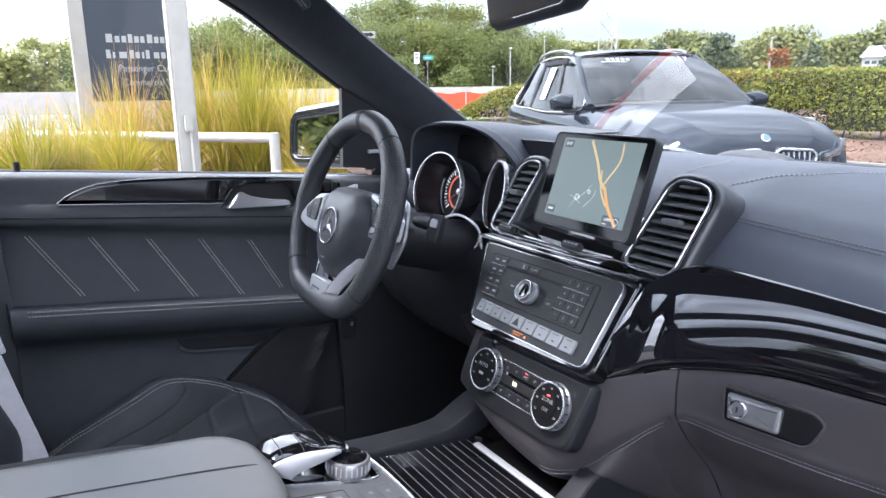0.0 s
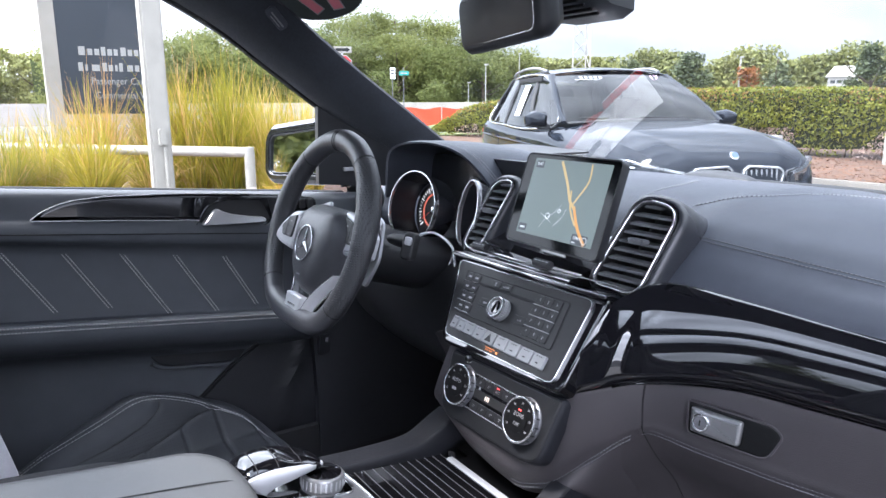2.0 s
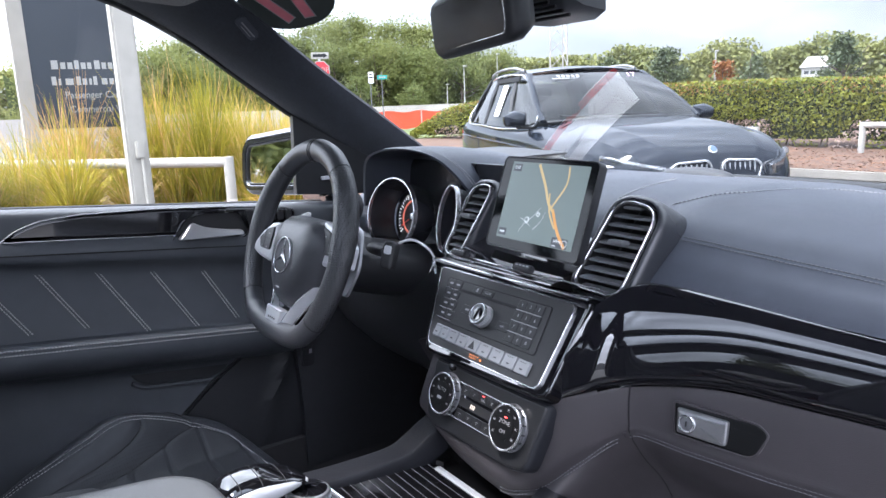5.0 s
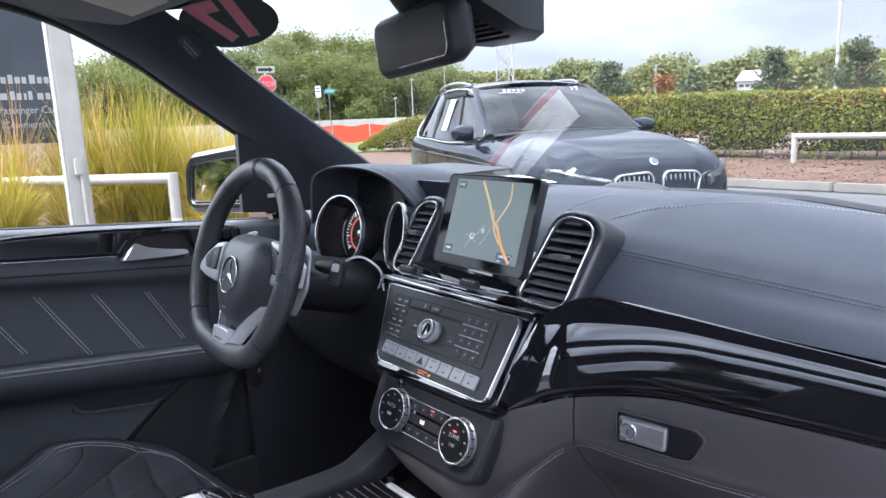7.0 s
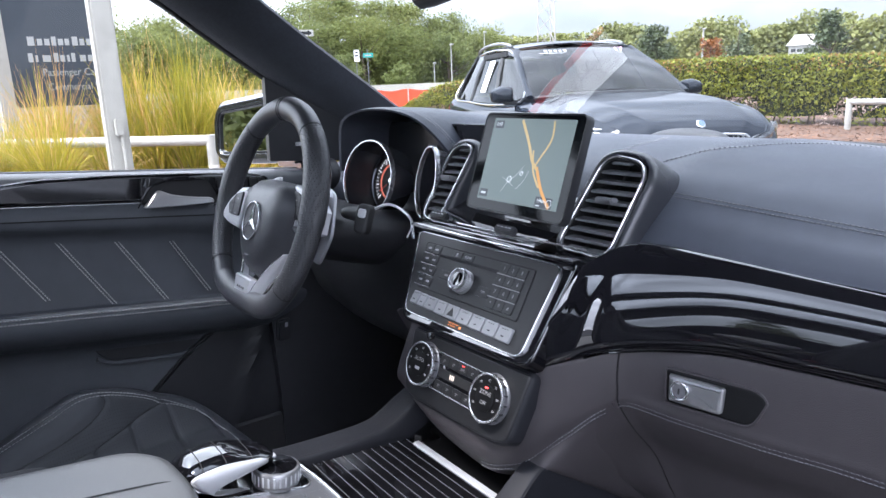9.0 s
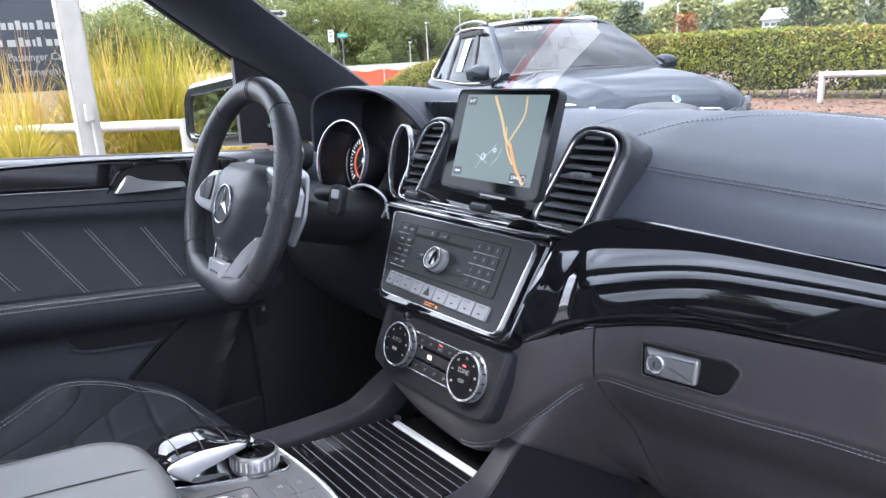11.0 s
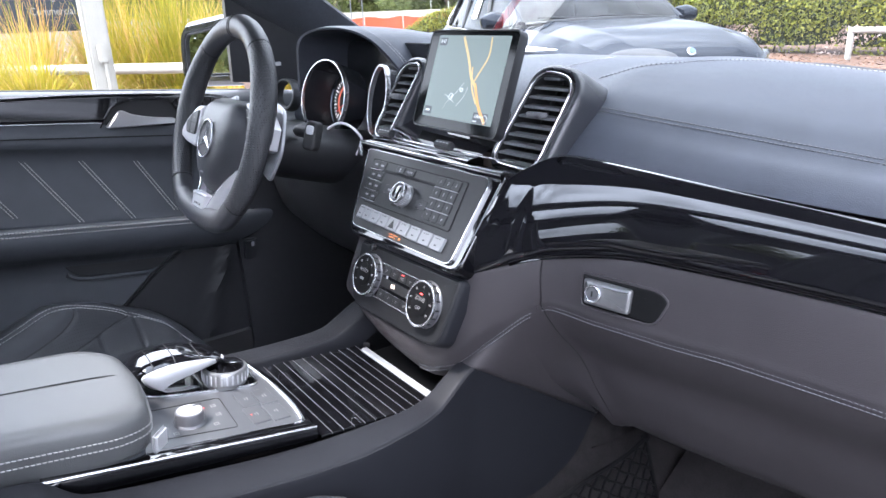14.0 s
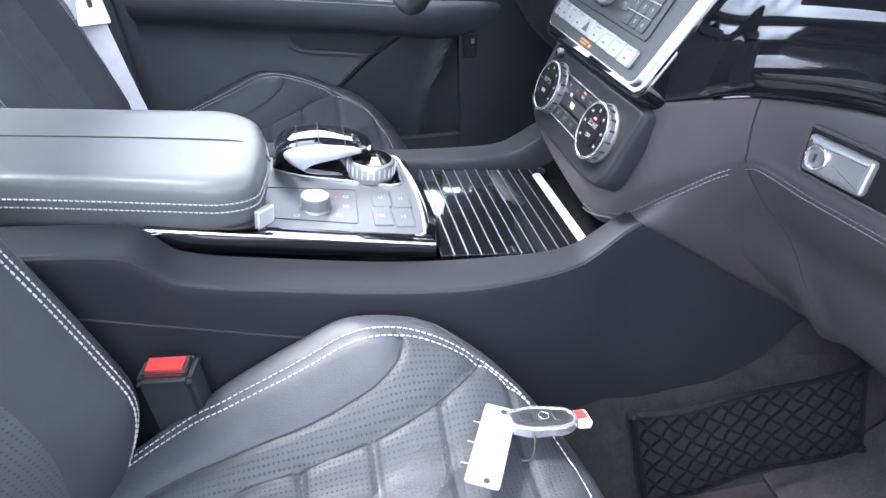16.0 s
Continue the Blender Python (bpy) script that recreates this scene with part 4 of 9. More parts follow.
for i in range(4):
    for y, w in ((0.0165, 0.0185), (-0.0165, 0.0185)):
        x = -0.030 + 0.0195 * i
        k = part("climate_key", plate(rrect(0.0188, 0.0120, 0.001, 2, x, y), cm, 0.004, 0.0072, 0.0006), M_PANEL, climate)
        if y > 0 and i == 2:
            words("key_print", "A/C", 0.0055, cm @ pose(x, y - 0.001, 0.0074), M_PRINT, k)
            bars("key_lamp", [(x, y + 0.0042, 0.006, 0.0011)], cm, M_REDLED, k, 0.0075)
        else:
            bars("key_print", [(x, y + 0.0010, 0.0050, 0.0010), (x - 0.0012, y - 0.0012, 0.0026, 0.0010)], cm, M_PRINT, k, 0.0074)
part("fan_display", plate(rrect(0.078, 0.012, 0.001, 2, 0, 0), cm, 0.005, 0.0062), M_BLACK, climate)
bars("fan_level", [(-0.012 + 0.0035 * q, 0.0, 0.0018, 0.006) for q in range(3)], cm, glow("amber_lamp", (0.9, 0.75, 0.6), 0.35), climate, 0.0064)
for cx, big in ((-0.070, ("AUTO", "")), (0.070, ("ZONE", "OFF"))):
    dm = cm @ pose(cx, 0.0, 0.004) @ Matrix.Diagonal((1, 1, 0.66, 1))
    d = part("dial", turned([(0.0305, 0), (0.0305, 0.003), (0.0285, 0.005), (0.0285, 0.016), (0.0275, 0.018), (0.022, 0.0175)], dm, 44), M_GUN, climate, "silver-rimmed temperature dial")
    part("dial_rim", hoop([(0.0298 * math.cos(2 * math.pi * j / 44), 0.0298 * math.sin(2 * math.pi * j / 44)) for j in range(44)], dm, 0.0030, 0.014, 0.0195), M_CHROME, d)
    part("dial_face", turned([(0.0272, 0.015), (0.0272, 0.0182), (0.020, 0.0184)], dm, 40), M_RECESS, d)
    bm = bmesh.new()
    for j in range(16):
        a = 2 * math.pi * j / 16
        boxed(dm @ pose(0.0288 * math.cos(a), 0.0288 * math.sin(a), 0.010, 0, 0, math.degrees(a)), 0.0016, 0.0020, 0.011, bm=bm)
    part("grip_notch", bm, M_PLASTIC, d)
    part("dial_centre", turned([(0.0165, 0.018), (0.0165, 0.0200), (0.015, 0.0206)], dm, 32), M_RECESS, d)
    words("dial_print", big[0], 0.0075, dm @ pose(0, 0.006, 0.0208), M_PRINT, d)
    if big[1]:
        words("dial_print", big[1], 0.0065, dm @ pose(0, -0.006, 0.0208), M_PRINT, d)
        bars("dial_lamp", [(0, 0.0125, 0.006, 0.0016)], dm, M_REDLED, d, 0.0209)
    else:
        bars("dial_print", [(0, -0.006, 0.010, 0.004)], dm, M_PRINTDIM, d, 0.0208)
    for j, t in enumerate(("60", "64", "68", "72", "76", "80", "84")):
        a = radians(210 - 40 * j)
        words("dial_number", t, 0.0046, dm @ pose(0.0212 * math.cos(a), 0.0212 * math.sin(a), 0.0186), M_PRINT, d)
    bm = bmesh.new()
    for j in range(13):
        a = radians(190 - 20 * j)
        if j % 2:
            turned([(0.0007, 0), (0.0007, 0.0003)], dm @ pose(0.0215 * math.cos(a), 0.0215 * math.sin(a), 0.0186), 8, bm)
    part("dial_dots", bm, M_PRINT, d)

# ---- steering wheel and column ----
wheel = thing("steering_wheel", "flat-bottomed black leather steering wheel with silver spokes", "steering wheel")
wm = frame_m((-0.374, -0.083, 1.173), (0, -0.945, 0.326))
R_RIM = 0.163


def rim_point(a, r=R_RIM):
    """a in degrees, 90 at the top; the bottom is flattened."""
    x, y = r * math.cos(radians(a)) * 1.03, r * math.sin(radians(a))
    floor_y = -0.146
    if y < floor_y + 0.02:
        y = floor_y + 0.02 - 0.02 * math.tanh((floor_y + 0.02 - y) / 0.03)
    return Vector((x, y, 0))


def rim_arc(a0, a1, thick, n=60, bm=None, closed=False):
    bm = bm or bmesh.new()
    rows = []
    count = n if closed else n + 1
    for i in range(count):
        a = a0 + (a1 - a0) * i / n
        p, q = rim_point(a), rim_point(a + 0.5)
        d = (q - p).normalized()
        out = Vector((d.y, -d.x, 0))
        t = thick(a) if callable(thick) else thick
        rows.append([wm @ (p + out * (t * 1.02 * math.cos(2 * math.pi * j / 14)) + Vector((0, 0, t * 0.92 * math.sin(2 * math.pi * j / 14)))) for j in range(14)])
    if closed:
        rows.append(rows[0])
    loft(rows, closed=True, ends=not closed, bm=bm)
    if closed:
        bmesh.ops.remove_doubles(bm, verts=bm.verts, dist=1e-6)
    return bm


M_WHEEL = grain(mat("wheel_leather", (0.0350, 0.0362, 0.0405), 0.38, vary=0.12, scale=40), 1300, 0.2)
M_WPERF = grain(mat("wheel_perforated", (0.0320, 0.0328, 0.0360), 0.38, vary=0.12, scale=40), 270, 0.8, 0.0012, dots=True, flat=(1, 1, 1), hole=0.44)
swell = lambda a: 0.0186 + 0.0022 * math.exp(-((a % 360 - 20) / 22) ** 2) + 0.0022 * math.exp(-((a % 360 - 160) / 22) ** 2)
part("rim_top", rim_arc(52, 128, swell), M_WHEEL, wheel, "smooth black leather upper rim")
part("rim_grip", rim_arc(-38, 51, swell), M_WPERF, wheel, "perforated leather grip")
part("rim_grip", rim_arc(129, 218, swell), M_WPERF, wheel, "perforated leather grip")
part("rim_bottom", rim_arc(219, 321, lambda a: 0.0180), M_WHEEL, wheel, "smooth flat lower rim")
for a in (51.5, 128.5, -38.5, 218.5):
    part("rim_joint", rim_arc(a - 0.35, a + 0.35, lambda q: swell(q) - 0.0006, 2), M_BLACK, wheel)
for a in (88.6, 91.4):
    part("centre_mark", rim_arc(a - 0.4, a + 0.4, lambda q: swell(q) + 0.0007, 2), M_BLACK, wheel)

# hub with airbag cover, set a little below the middle
hub_o = rpoly([(-0.056, 0.040), (0.056, 0.040), (0.078, 0.012), (0.068, -0.045), (0.030, -0.092), (-0.030, -0.092), (-0.068, -0.045), (-0.078, 0.012)], 0.035, 7)
rows = []
for k, z in ((1.10, -0.062), (1.20, -0.040), (1.18, -0.020), (1.10, -0.005), (0.97, 0.005), (0.82, 0.0107), (0.62, 0.0142), (0.4, 0.016), (0.15, 0.0162)):
    rows.append([wm @ Vector((x * k, -0.022 + (y + 0.022) * k, z)) for x, y in hub_o])
hub = part("airbag_cover", loft(rows, closed=True, ends=True), M_WHEEL, wheel, "soft black airbag cover", smooth=60)
bmm = wm @ pose(0, -0.019, 0.0175)
part("badge_ring", hoop([(0.031 * math.cos(2 * math.pi * j / 40), 0.031 * math.sin(2 * math.pi * j / 40)) for j in range(40)], bmm, 0.0022, -0.006, 0.002), M_CHROME, hub, "chrome ring badge")
part("badge_disc", turned([(0.0295, -0.006), (0.0295, -0.0008)], bmm, 36), M_WHEEL, hub)
bm = bmesh.new()
for k in range(3):
    a = radians(90 + 120 * k)
    c = [Vector((0, 0, 0.0034)), Vector((0.0292 * math.cos(a), 0.0292 * math.sin(a), 0.0006)), Vector((0.006 * math.cos(a + radians(60)), 0.006 * math.sin(a + radians(60)), 0.0002)), Vector((0.006 * math.cos(a - radians(60)), 0.006 * math.sin(a - radians(60)), 0.0002))]
    v = [bm.verts.new(bmm @ q) for q in c]
    bm.faces.new((v[0], v[1], v[2]))
    bm.faces.new((v[0], v[3], v[1]))
part("badge_rays", bm, M_CHROME, hub, smooth=0)
bars("airbag_print", [(0.0, -0.072, 0.016, 0.0026)], wm @ pose(0, 0, 0.0135), M_PRINTDIM, hub)
# side spokes: silver wings with switch pads
for sx in (-1, 1):
    wr = wm @ pose(0, 0.030 if sx > 0 else 0.010, -0.012 if sx > 0 else 0.013, 0, 0, 0)
    o = rpoly([(sx * x, y) for x, y in ((0.056, 0.022), (0.090, 0.018), (0.128, -0.004), (0.150, -0.026), (0.148, -0.040), (0.120, -0.046), (0.064, -0.050))], 0.008)
    o = [(min(x, 0.134), y) for x, y in o]
    sp = part("side_spoke", plate(o, wr, -0.034, -0.002, 0.006), M_SILVER, wheel, "silver side spoke")
    pad_o = rpoly([(sx * x, y) for x, y in ((0.068, 0.012), (0.094, 0.006), (0.122, -0.013), (0.112, -0.030), (0.070, -0.030))], 0.005)
    part("switch_pad", plate(pad_o, wr, -0.008, 0.0012, 0.0015), M_PLASTIC, sp, "black switch pad")
    for x0, y0, w_, h_ in ((0.096, -0.011, 0.0008, 0.036), (0.092, -0.011, 0.040, 0.0008)):
        part("switch_gap", boxed(wr, w_, h_, 0.0006, at=(sx * x0, y0, 0.0014)), M_BLACK, sp)
    bars("switch_print", [(sx * 0.083, -0.002, 0.006, 0.0016), (sx * 0.106, -0.006, 0.005, 0.0016), (sx * 0.083, -0.026, 0.005, 0.0014), (sx * 0.105, -0.025, 0.005, 0.0014)], wr, M_PRINTDIM, sp, 0.0015)
# lower spoke: two broad silver blades round a dark opening, and a plate
for sx in (-1, 1):
    inn = spline([Vector((sx * x, y, z)) for x, y, z in ((0.080, -0.056, -0.012), (0.051, -0.083, -0.006), (0.033, -0.110, 0.0), (0.024, -0.138, 0.006))], 8)
    outr = spline([Vector((sx * x, y, z)) for x, y, z in ((0.096, -0.050, -0.018), (0.065, -0.081, -0.012), (0.044, -0.112, -0.005), (0.034, -0.146, 0.003))], 8)
    rows = [[wm @ q for q in (a + Vector((0, 0, -0.014)), a, a.lerp(b, 0.18) + Vector((0, 0, 0.0035)), a.lerp(b, 0.55) + Vector((0, 0, 0.0015)), a.lerp(b, 0.9) + Vector((0, 0, -0.003)), b + Vector((0, 0, -0.010)))] for a, b in zip(inn, outr)]
    part("lower_spoke", loft(rows), M_SILVER, wheel, "satin silver lower spoke blade", smooth=60)
    part("spoke_edge", tube([wm @ (p + Vector((0, 0, 0.0012))) for p in inn], 0.0018, 8), M_CHROME, wheel)
    part("spoke_edge", tube([wm @ (p + Vector((sx * 0.006, -0.004, -0.006))) for p in outr[4:]], 0.0016, 8), M_CHROME, wheel)
part("spoke_web", plate(rpoly([(-0.060, -0.06), (0.060, -0.06), (0.026, -0.142), (-0.026, -0.142)], 0.006), wm, -0.030, -0.012, 0.003), M_PIANO, wheel)
pl_ = part("badge_plate", plate(rpoly([(-0.032, -0.106), (0.032, -0.106), (0.026, -0.138), (-0.026, -0.138)], 0.004), wm, -0.004, 0.0110, 0.003), M_SILVER, wheel, "silver plate on the lower spoke")
bars("plate_mark", [(-0.012 + 0.008 * q, -0.124, 0.0055, 0.0034) for q in range(4)], wm, M_PANEL, pl_, 0.0113)
for sx in (-1, 1):
    o = rpoly([(sx * 0.080, 0.062), (sx * 0.122, 0.050), (sx * 0.140, -0.010), (sx * 0.120, -0.060), (sx * 0.085, -0.050)], 0.012)
    part("shift_paddle", plate(o, wm, -0.054, -0.049, 0.002), M_SPOKE, wheel, "satin grey shift paddle")

column = thing("steering_column", "dark steering column shroud with control stalks", "steering column")
cpts = [Vector((-0.376, y, z)) for y, z in ((-0.02, 1.150), (0.05, 1.135), (0.13, 1.115), (0.24, 1.09))]
rows = []
for p, rx, rz in zip(cpts, (0.072, 0.082, 0.088, 0.09), (0.062, 0.068, 0.07, 0.07)):
    rows.append([p + Vector((rx * math.cos(2 * math.pi * j / 28), 0, rz * math.sin(2 * math.pi * j / 28) * (0.5 if j < 14 else 1.0))) for j in range(28)])
part("shroud", loft(rows, closed=True, ends=True), M_PLASTIC, column)
st = part("selector_stalk", tube(spline([(-0.300, 0.02, 1.165), (-0.265, 0.010, 1.170), (-0.216, 0.004, 1.174)], 5), [0.008, 0.008, 0.009, 0.0095, 0.010, 0.010, 0.0105, 0.011, 0.011, 0.011, 0.011], 12), M_PLASTIC, column)
km = frame_m((-0.204, 0.000, 1.178), (0.55, -0.80, 0.25))
part("stalk_tip", plate(rrect(0.021, 0.044, 0.008, 5, 0, -0.008), km, -0.012, 0.006, 0.004), M_RUBBER, st, "black stalk tip")
part("park_button", plate(rrect(0.012, 0.013, 0.003), km, 0.004, 0.0085, 0.0015), M_SILVER, st, "silver park button")
part("turn_stalk", tube(spline([(-0.45, 0.02, 1.16), (-0.50, 0.005, 1.165), (-0.545, -0.005, 1.17)], 5), 0.008, 10), M_PLASTIC, column)

# ---- centre console ----
console = thing("centre_console", "black centre console with ribbed cup-holder cover", "console")
SL = -0.10                                     # the car stands slightly nose down


def lev(y, z0, y0):
    return z0 + SL * (y - y0)


# side walls and rims: sections across the car
EDGE = [(-0.75, 0.985), (-0.47, 0.961), (-0.445, 0.956), (-0.41, 0.926), (-0.34, 0.909), (-0.18, 0.883), (-0.10, 0.878), (-0.055, 0.877), (-0.03, 0.879), (-0.008, 0.888), (0.020, 0.903), (0.044, 0.912), (0.06, 0.914), (0.08, 0.914)]
CON_X = [(-0.75, 0.1605), (-0.16, 0.1605), (-0.08, 0.151), (-0.02, 0.137), (0.044, 0.1245), (0.278, 0.121)]   # passenger side of the console
ys = [-0.75 + 0.795 * i / 110 for i in range(111)]
for s, name in ((1, "side_wall"), (-1, "side_wall")):
    rows = []
    for y in ys:
        ez = interp(EDGE, y)[0]
        cx = -0.010
        xi = 0.117
        k = 1.0 if s < 0 else interp([(-0.75, 1.0), (-0.16, 1.0), (-0.04, 0.70), (0.045, 0.52)], y)[0]
        xo = cx + s * (xi + 0.0535) if s < 0 else interp(CON_X, y)[0]
        rows.append(spline([(xo - s * 0.0595 * k, y, ez - 0.040), (xo - s * 0.0545 * k, y, ez - 0.004), (xo - s * 0.0435 * k, y, ez + 0.0005), (xo - s * 0.0105 * k, y, ez - 0.001), (xo - s * 0.0035 * k, y, ez - 0.0045),
                            (xo - s * 0.0005, y, ez - 0.014), (xo, y, ez - 0.10), (xo + s * 0.0005, y, 0.690), (xo - s * 0.0005, y, 0.660), (xo - s * 0.010, y, 0.645)], 4))
    part(name, loft(rows), M_CONSIDE, console, "soft black console side", smooth=60)
rows = []
for i in range(60):                            # carpeted tunnel below the trim and the dash
    y = -0.75 + 1.37 * i / 59
    w = 0.152 if y < -0.1 else max(0.114, 0.152 - 0.26 * (y + 0.1))
    top = 0.80 if y < 0.07 else max(0.72, 0.850 - 0.5 * (y - 0.07))
    mid_z = 0.80 if y < 0.07 else min(top, 0.82)
    rows.append(spline([(-0.172, y, 0.50), (-0.152, y, 0.72), (-0.142, y, top - 0.03), (-0.10, y, mid_z), (w - 0.03, y, mid_z), (w - 0.006, y, top - 0.02), (w, y, top - 0.06), (w + 0.006, y, 0.675), (0.158, y, 0.600), (0.172, y, 0.50)], 4))
part("tunnel", loft(rows), M_CARPET, console, "carpeted tunnel side")
# trim panel over the tunnel side, its lower edge sweeping up to the dash
S_LOW = [(0.040, 0.640), (0.107, 0.650), (0.145, 0.660), (0.184, 0.676), (0.221, 0.692), (0.245, 0.716), (0.262, 0.740), (0.272, 0.748)]
S_TOP = [(0.040, 0.900), (0.046, 0.899), (0.12, 0.850), (0.20, 0.797), (0.272, 0.750)]
rows = []
for i in range(41):
    y = 0.040 + 0.232 * i / 40
    x = interp(CON_X, y)[0] + 0.0008
    a, b = interp(S_LOW, y)[0], interp(S_TOP, y)[0] + 0.003
    rows.append([(x - 0.012, y, a)] + [(x, y, a + (b - a) * k / 10) for k in range(11)] + [(x - 0.012, y, b)])
part("side_skirt", loft(rows), M_CONSIDE, console, "dark vinyl side skirt")
# thin black tube drawn for the shade line of the wall's crease
part("wall_crease_shade", tube([(0.1603, -0.60 + 0.44 * i / 30, 0.930 - 0.2835 * 0.44 * i / 30) for i in range(31)], 0.0014, 6), M_BLACK, console)
# compartment behind the ribbed cover, its dark depth put into near-black floor and back
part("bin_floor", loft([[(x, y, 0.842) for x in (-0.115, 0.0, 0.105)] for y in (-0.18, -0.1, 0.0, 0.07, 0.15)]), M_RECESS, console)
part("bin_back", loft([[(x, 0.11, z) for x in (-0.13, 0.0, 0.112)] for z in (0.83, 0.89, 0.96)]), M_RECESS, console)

# ribbed cover: glossy slats with fine bright lines
cover = thing("roller_cover", "glossy black ribbed cup-holder cover with silver pull bar", "console cover")
for i in range(11):
    y = -0.159 + 0.0144 * i
    z = lev(y, 0.862, 0.0) - 0.0005
    part("slat", boxed(pose(-0.006, y, z, -5.7), 0.206, 0.0138, 0.004, 0.0008), M_PIANO, cover)
    part("slat_line", boxed(pose(-0.006, y + 0.0072, z + 0.0007, -5.7), 0.206, 0.00045, 0.0022), M_GUN, cover)
part("pull_bar", boxed(pose(0.001, -0.003, 0.8635, -5.7), 0.186, 0.011, 0.007, 0.0018), M_SILVER, cover, "satin silver pull bar")
part("hinge_clip", boxed(pose(-0.098, 0.006, 0.866, 0, 0, 30), 0.012, 0.004, 0.007, 0.001), M_RUBBER, cover)

# control plate
cp = thing("console_control_plate", "grey console plate with rotary controller and switches", "console controls")
PZ = 0.8945
pm = Matrix.Translation((-0.02, -0.18, PZ)) @ pose(0, 0, 0, -5.7)
PLATE = [(-0.098, -0.300), (-0.102, -0.03), (-0.098, -0.004), (-0.05, 0.004), (0.0, 0.007), (0.05, 0.006), (0.092, 0.001), (0.098, -0.010), (0.092, -0.07), (0.076, -0.300)]
PLO = rpoly(PLATE, [0.004, 0.01, 0.008, 0.01, 0.01, 0.01, 0.008, 0.008, 0.02, 0.004])
part("plate", plate(PLO, pm, -0.012, 0.0, 0.0015), M_CONSOLE, cp, "satin grey control plate")
part("front_chrome", tube([pm @ Vector((p.x, p.y + 0.001, 0.0)) for p in spline([Vector((x, y, 0)) for x, y in PLATE[1:8]], 6)], 0.0024, 8), M_CHROME, cp, "chrome front edge")
part("side_chrome", tube([pm @ Vector(p) for p in ((0.099, -0.008, -0.001), (0.094, -0.07, -0.001), (0.082, -0.20, -0.001))], 0.0020, 8), M_CHROME, cp)
# piano black flank with bright line at the passenger's side
rows, line = [], []
for i in range(31):
    t = i / 30
    y = -0.172 - 0.268 * t
    top, low = 0.897 + 0.050 * t, 0.879 + 0.045 * t
    end = math.sqrt(max(0.0, 1 - (max(0, t - 0.88) / 0.12) ** 2))
    low = top - 0.003 - (top - 0.003 - low) * end
    rows.append([Vector(p) for p in ((0.076, y, top - 0.004), (0.094, y, top), (0.101, y, top - 0.0012), (0.1030, y, (top + low) / 2 + 0.002), (0.0985, y, low), (0.090, y, low - 0.012))])
    line.append(Vector((0.1005, y, top - 0.0002)))
flank = part("flank", loft(rows, ends=True), M_PIANO, cp, "piano black flank strip", smooth=60)
part("flank_line", tube(line, 0.0015, 6), M_CHROME, flank)
part("nose", tube([pm @ Vector(p) for p in spline([(-0.100, 0.004, -0.012), (-0.05, 0.012, -0.012), (0.0, 0.015, -0.012), (0.05, 0.014, -0.012), (0.098, 0.006, -0.012), (0.104, -0.008, -0.012)], 6)], 0.009, 8), M_PIANO, cp)

# switch fields
f1 = part("switch_field", hoop(rpoly([(-0.018, -0.160), (0.053, -0.160), (0.071, -0.064), (-0.008, -0.060)], 0.006), pm, 0.0008, 0.0, 0.0008), M_PLASTIC, cp)
bars("switch_print", [(x + dx, y + dy, w_, h_) for x, y in ((0.009, -0.073), (0.032, -0.074), (0.052, -0.083), (0.051, -0.127)) for dx, dy, w_, h_ in ((0, 0.0022, 0.0075, 0.0012), (-0.0022, 0, 0.0016, 0.0026), (0.0020, 0, 0.0022, 0.0022), (0, -0.0024, 0.0068, 0.0011))], pm, M_PRINT, f1, 0.0006)
bars("switch_lamp", [(0.009, -0.084, 0.0030, 0.0010)], pm, M_REDDIM, f1, 0.0007)
for (x, y) in ((0.003, -0.0345), (0.006, -0.0125), (0.044, -0.0375), (0.048, -0.0150)):
    b = part("console_switch", plate(rrect(0.0405, 0.0205, 0.002, 3, x + 0.012, y), pm, -0.001, 0.0018, 0.0008), M_CONSOLE, cp)
    bars("switch_print", [(x + 0.012, y + 0.001, 0.007, 0.0012), (x + 0.012, y - 0.002, 0.005, 0.0012)], pm, M_PRINT, b, 0.0020)
    if (x, y) == (0.044, -0.0375):
        bars("switch_lamp", [(x + 0.012, y - 0.006, 0.0030, 0.0010)], pm, M_REDDIM, b, 0.0021)
km = pm @ pose(0.033, -0.107, 0.0)
dk = part("drive_knob", turned([(0.0195, 0), (0.0185, 0.002), (0.0175, 0.003), (0.0172, 0.016), (0.0165, 0.0185), (0.0150, 0.0192)], km @ Matrix.Diagonal((0.92, 0.92, 0.8, 1)), 36), M_GUN, cp, "silver rotary drive knob")
part("knob_top", turned([(0.0150, 0.0188), (0.0146, 0.0194), (0.008, 0.0196)], km @ Matrix.Diagonal((0.92, 0.92, 0.8, 1)), 32), M_SILVER, dk)
part("knob_mark", boxed(km, 0.0014, 0.010, 0.0006, at=(0, 0.008, 0.0198)), M_PLASTIC, dk)

# rotary controller under an arched palm rest
tray_o = rpoly([(-0.094, -0.150), (-0.096, -0.02), (-0.07, -0.006), (-0.022, -0.006), (-0.017, -0.014), (-0.030, -0.070), (-0.042, -0.118), (-0.060, -0.150)], [0.01, 0.01, 0.01, 0.006, 0.006, 0.03, 0.02, 0.01])
tr = part("gloss_tray", plate(tray_o, pm, -0.001, 0.0022, 0.001), M_PIANO, cp)
part("tray_rim", hoop(grow(tray_o, 0.0018), pm, 0.002, -0.001, 0.0032), M_CHROME, cp)
dm = pm @ pose(-0.045, -0.039, 0.001) @ Matrix.Diagonal((0.98, 0.98, 0.92, 1))
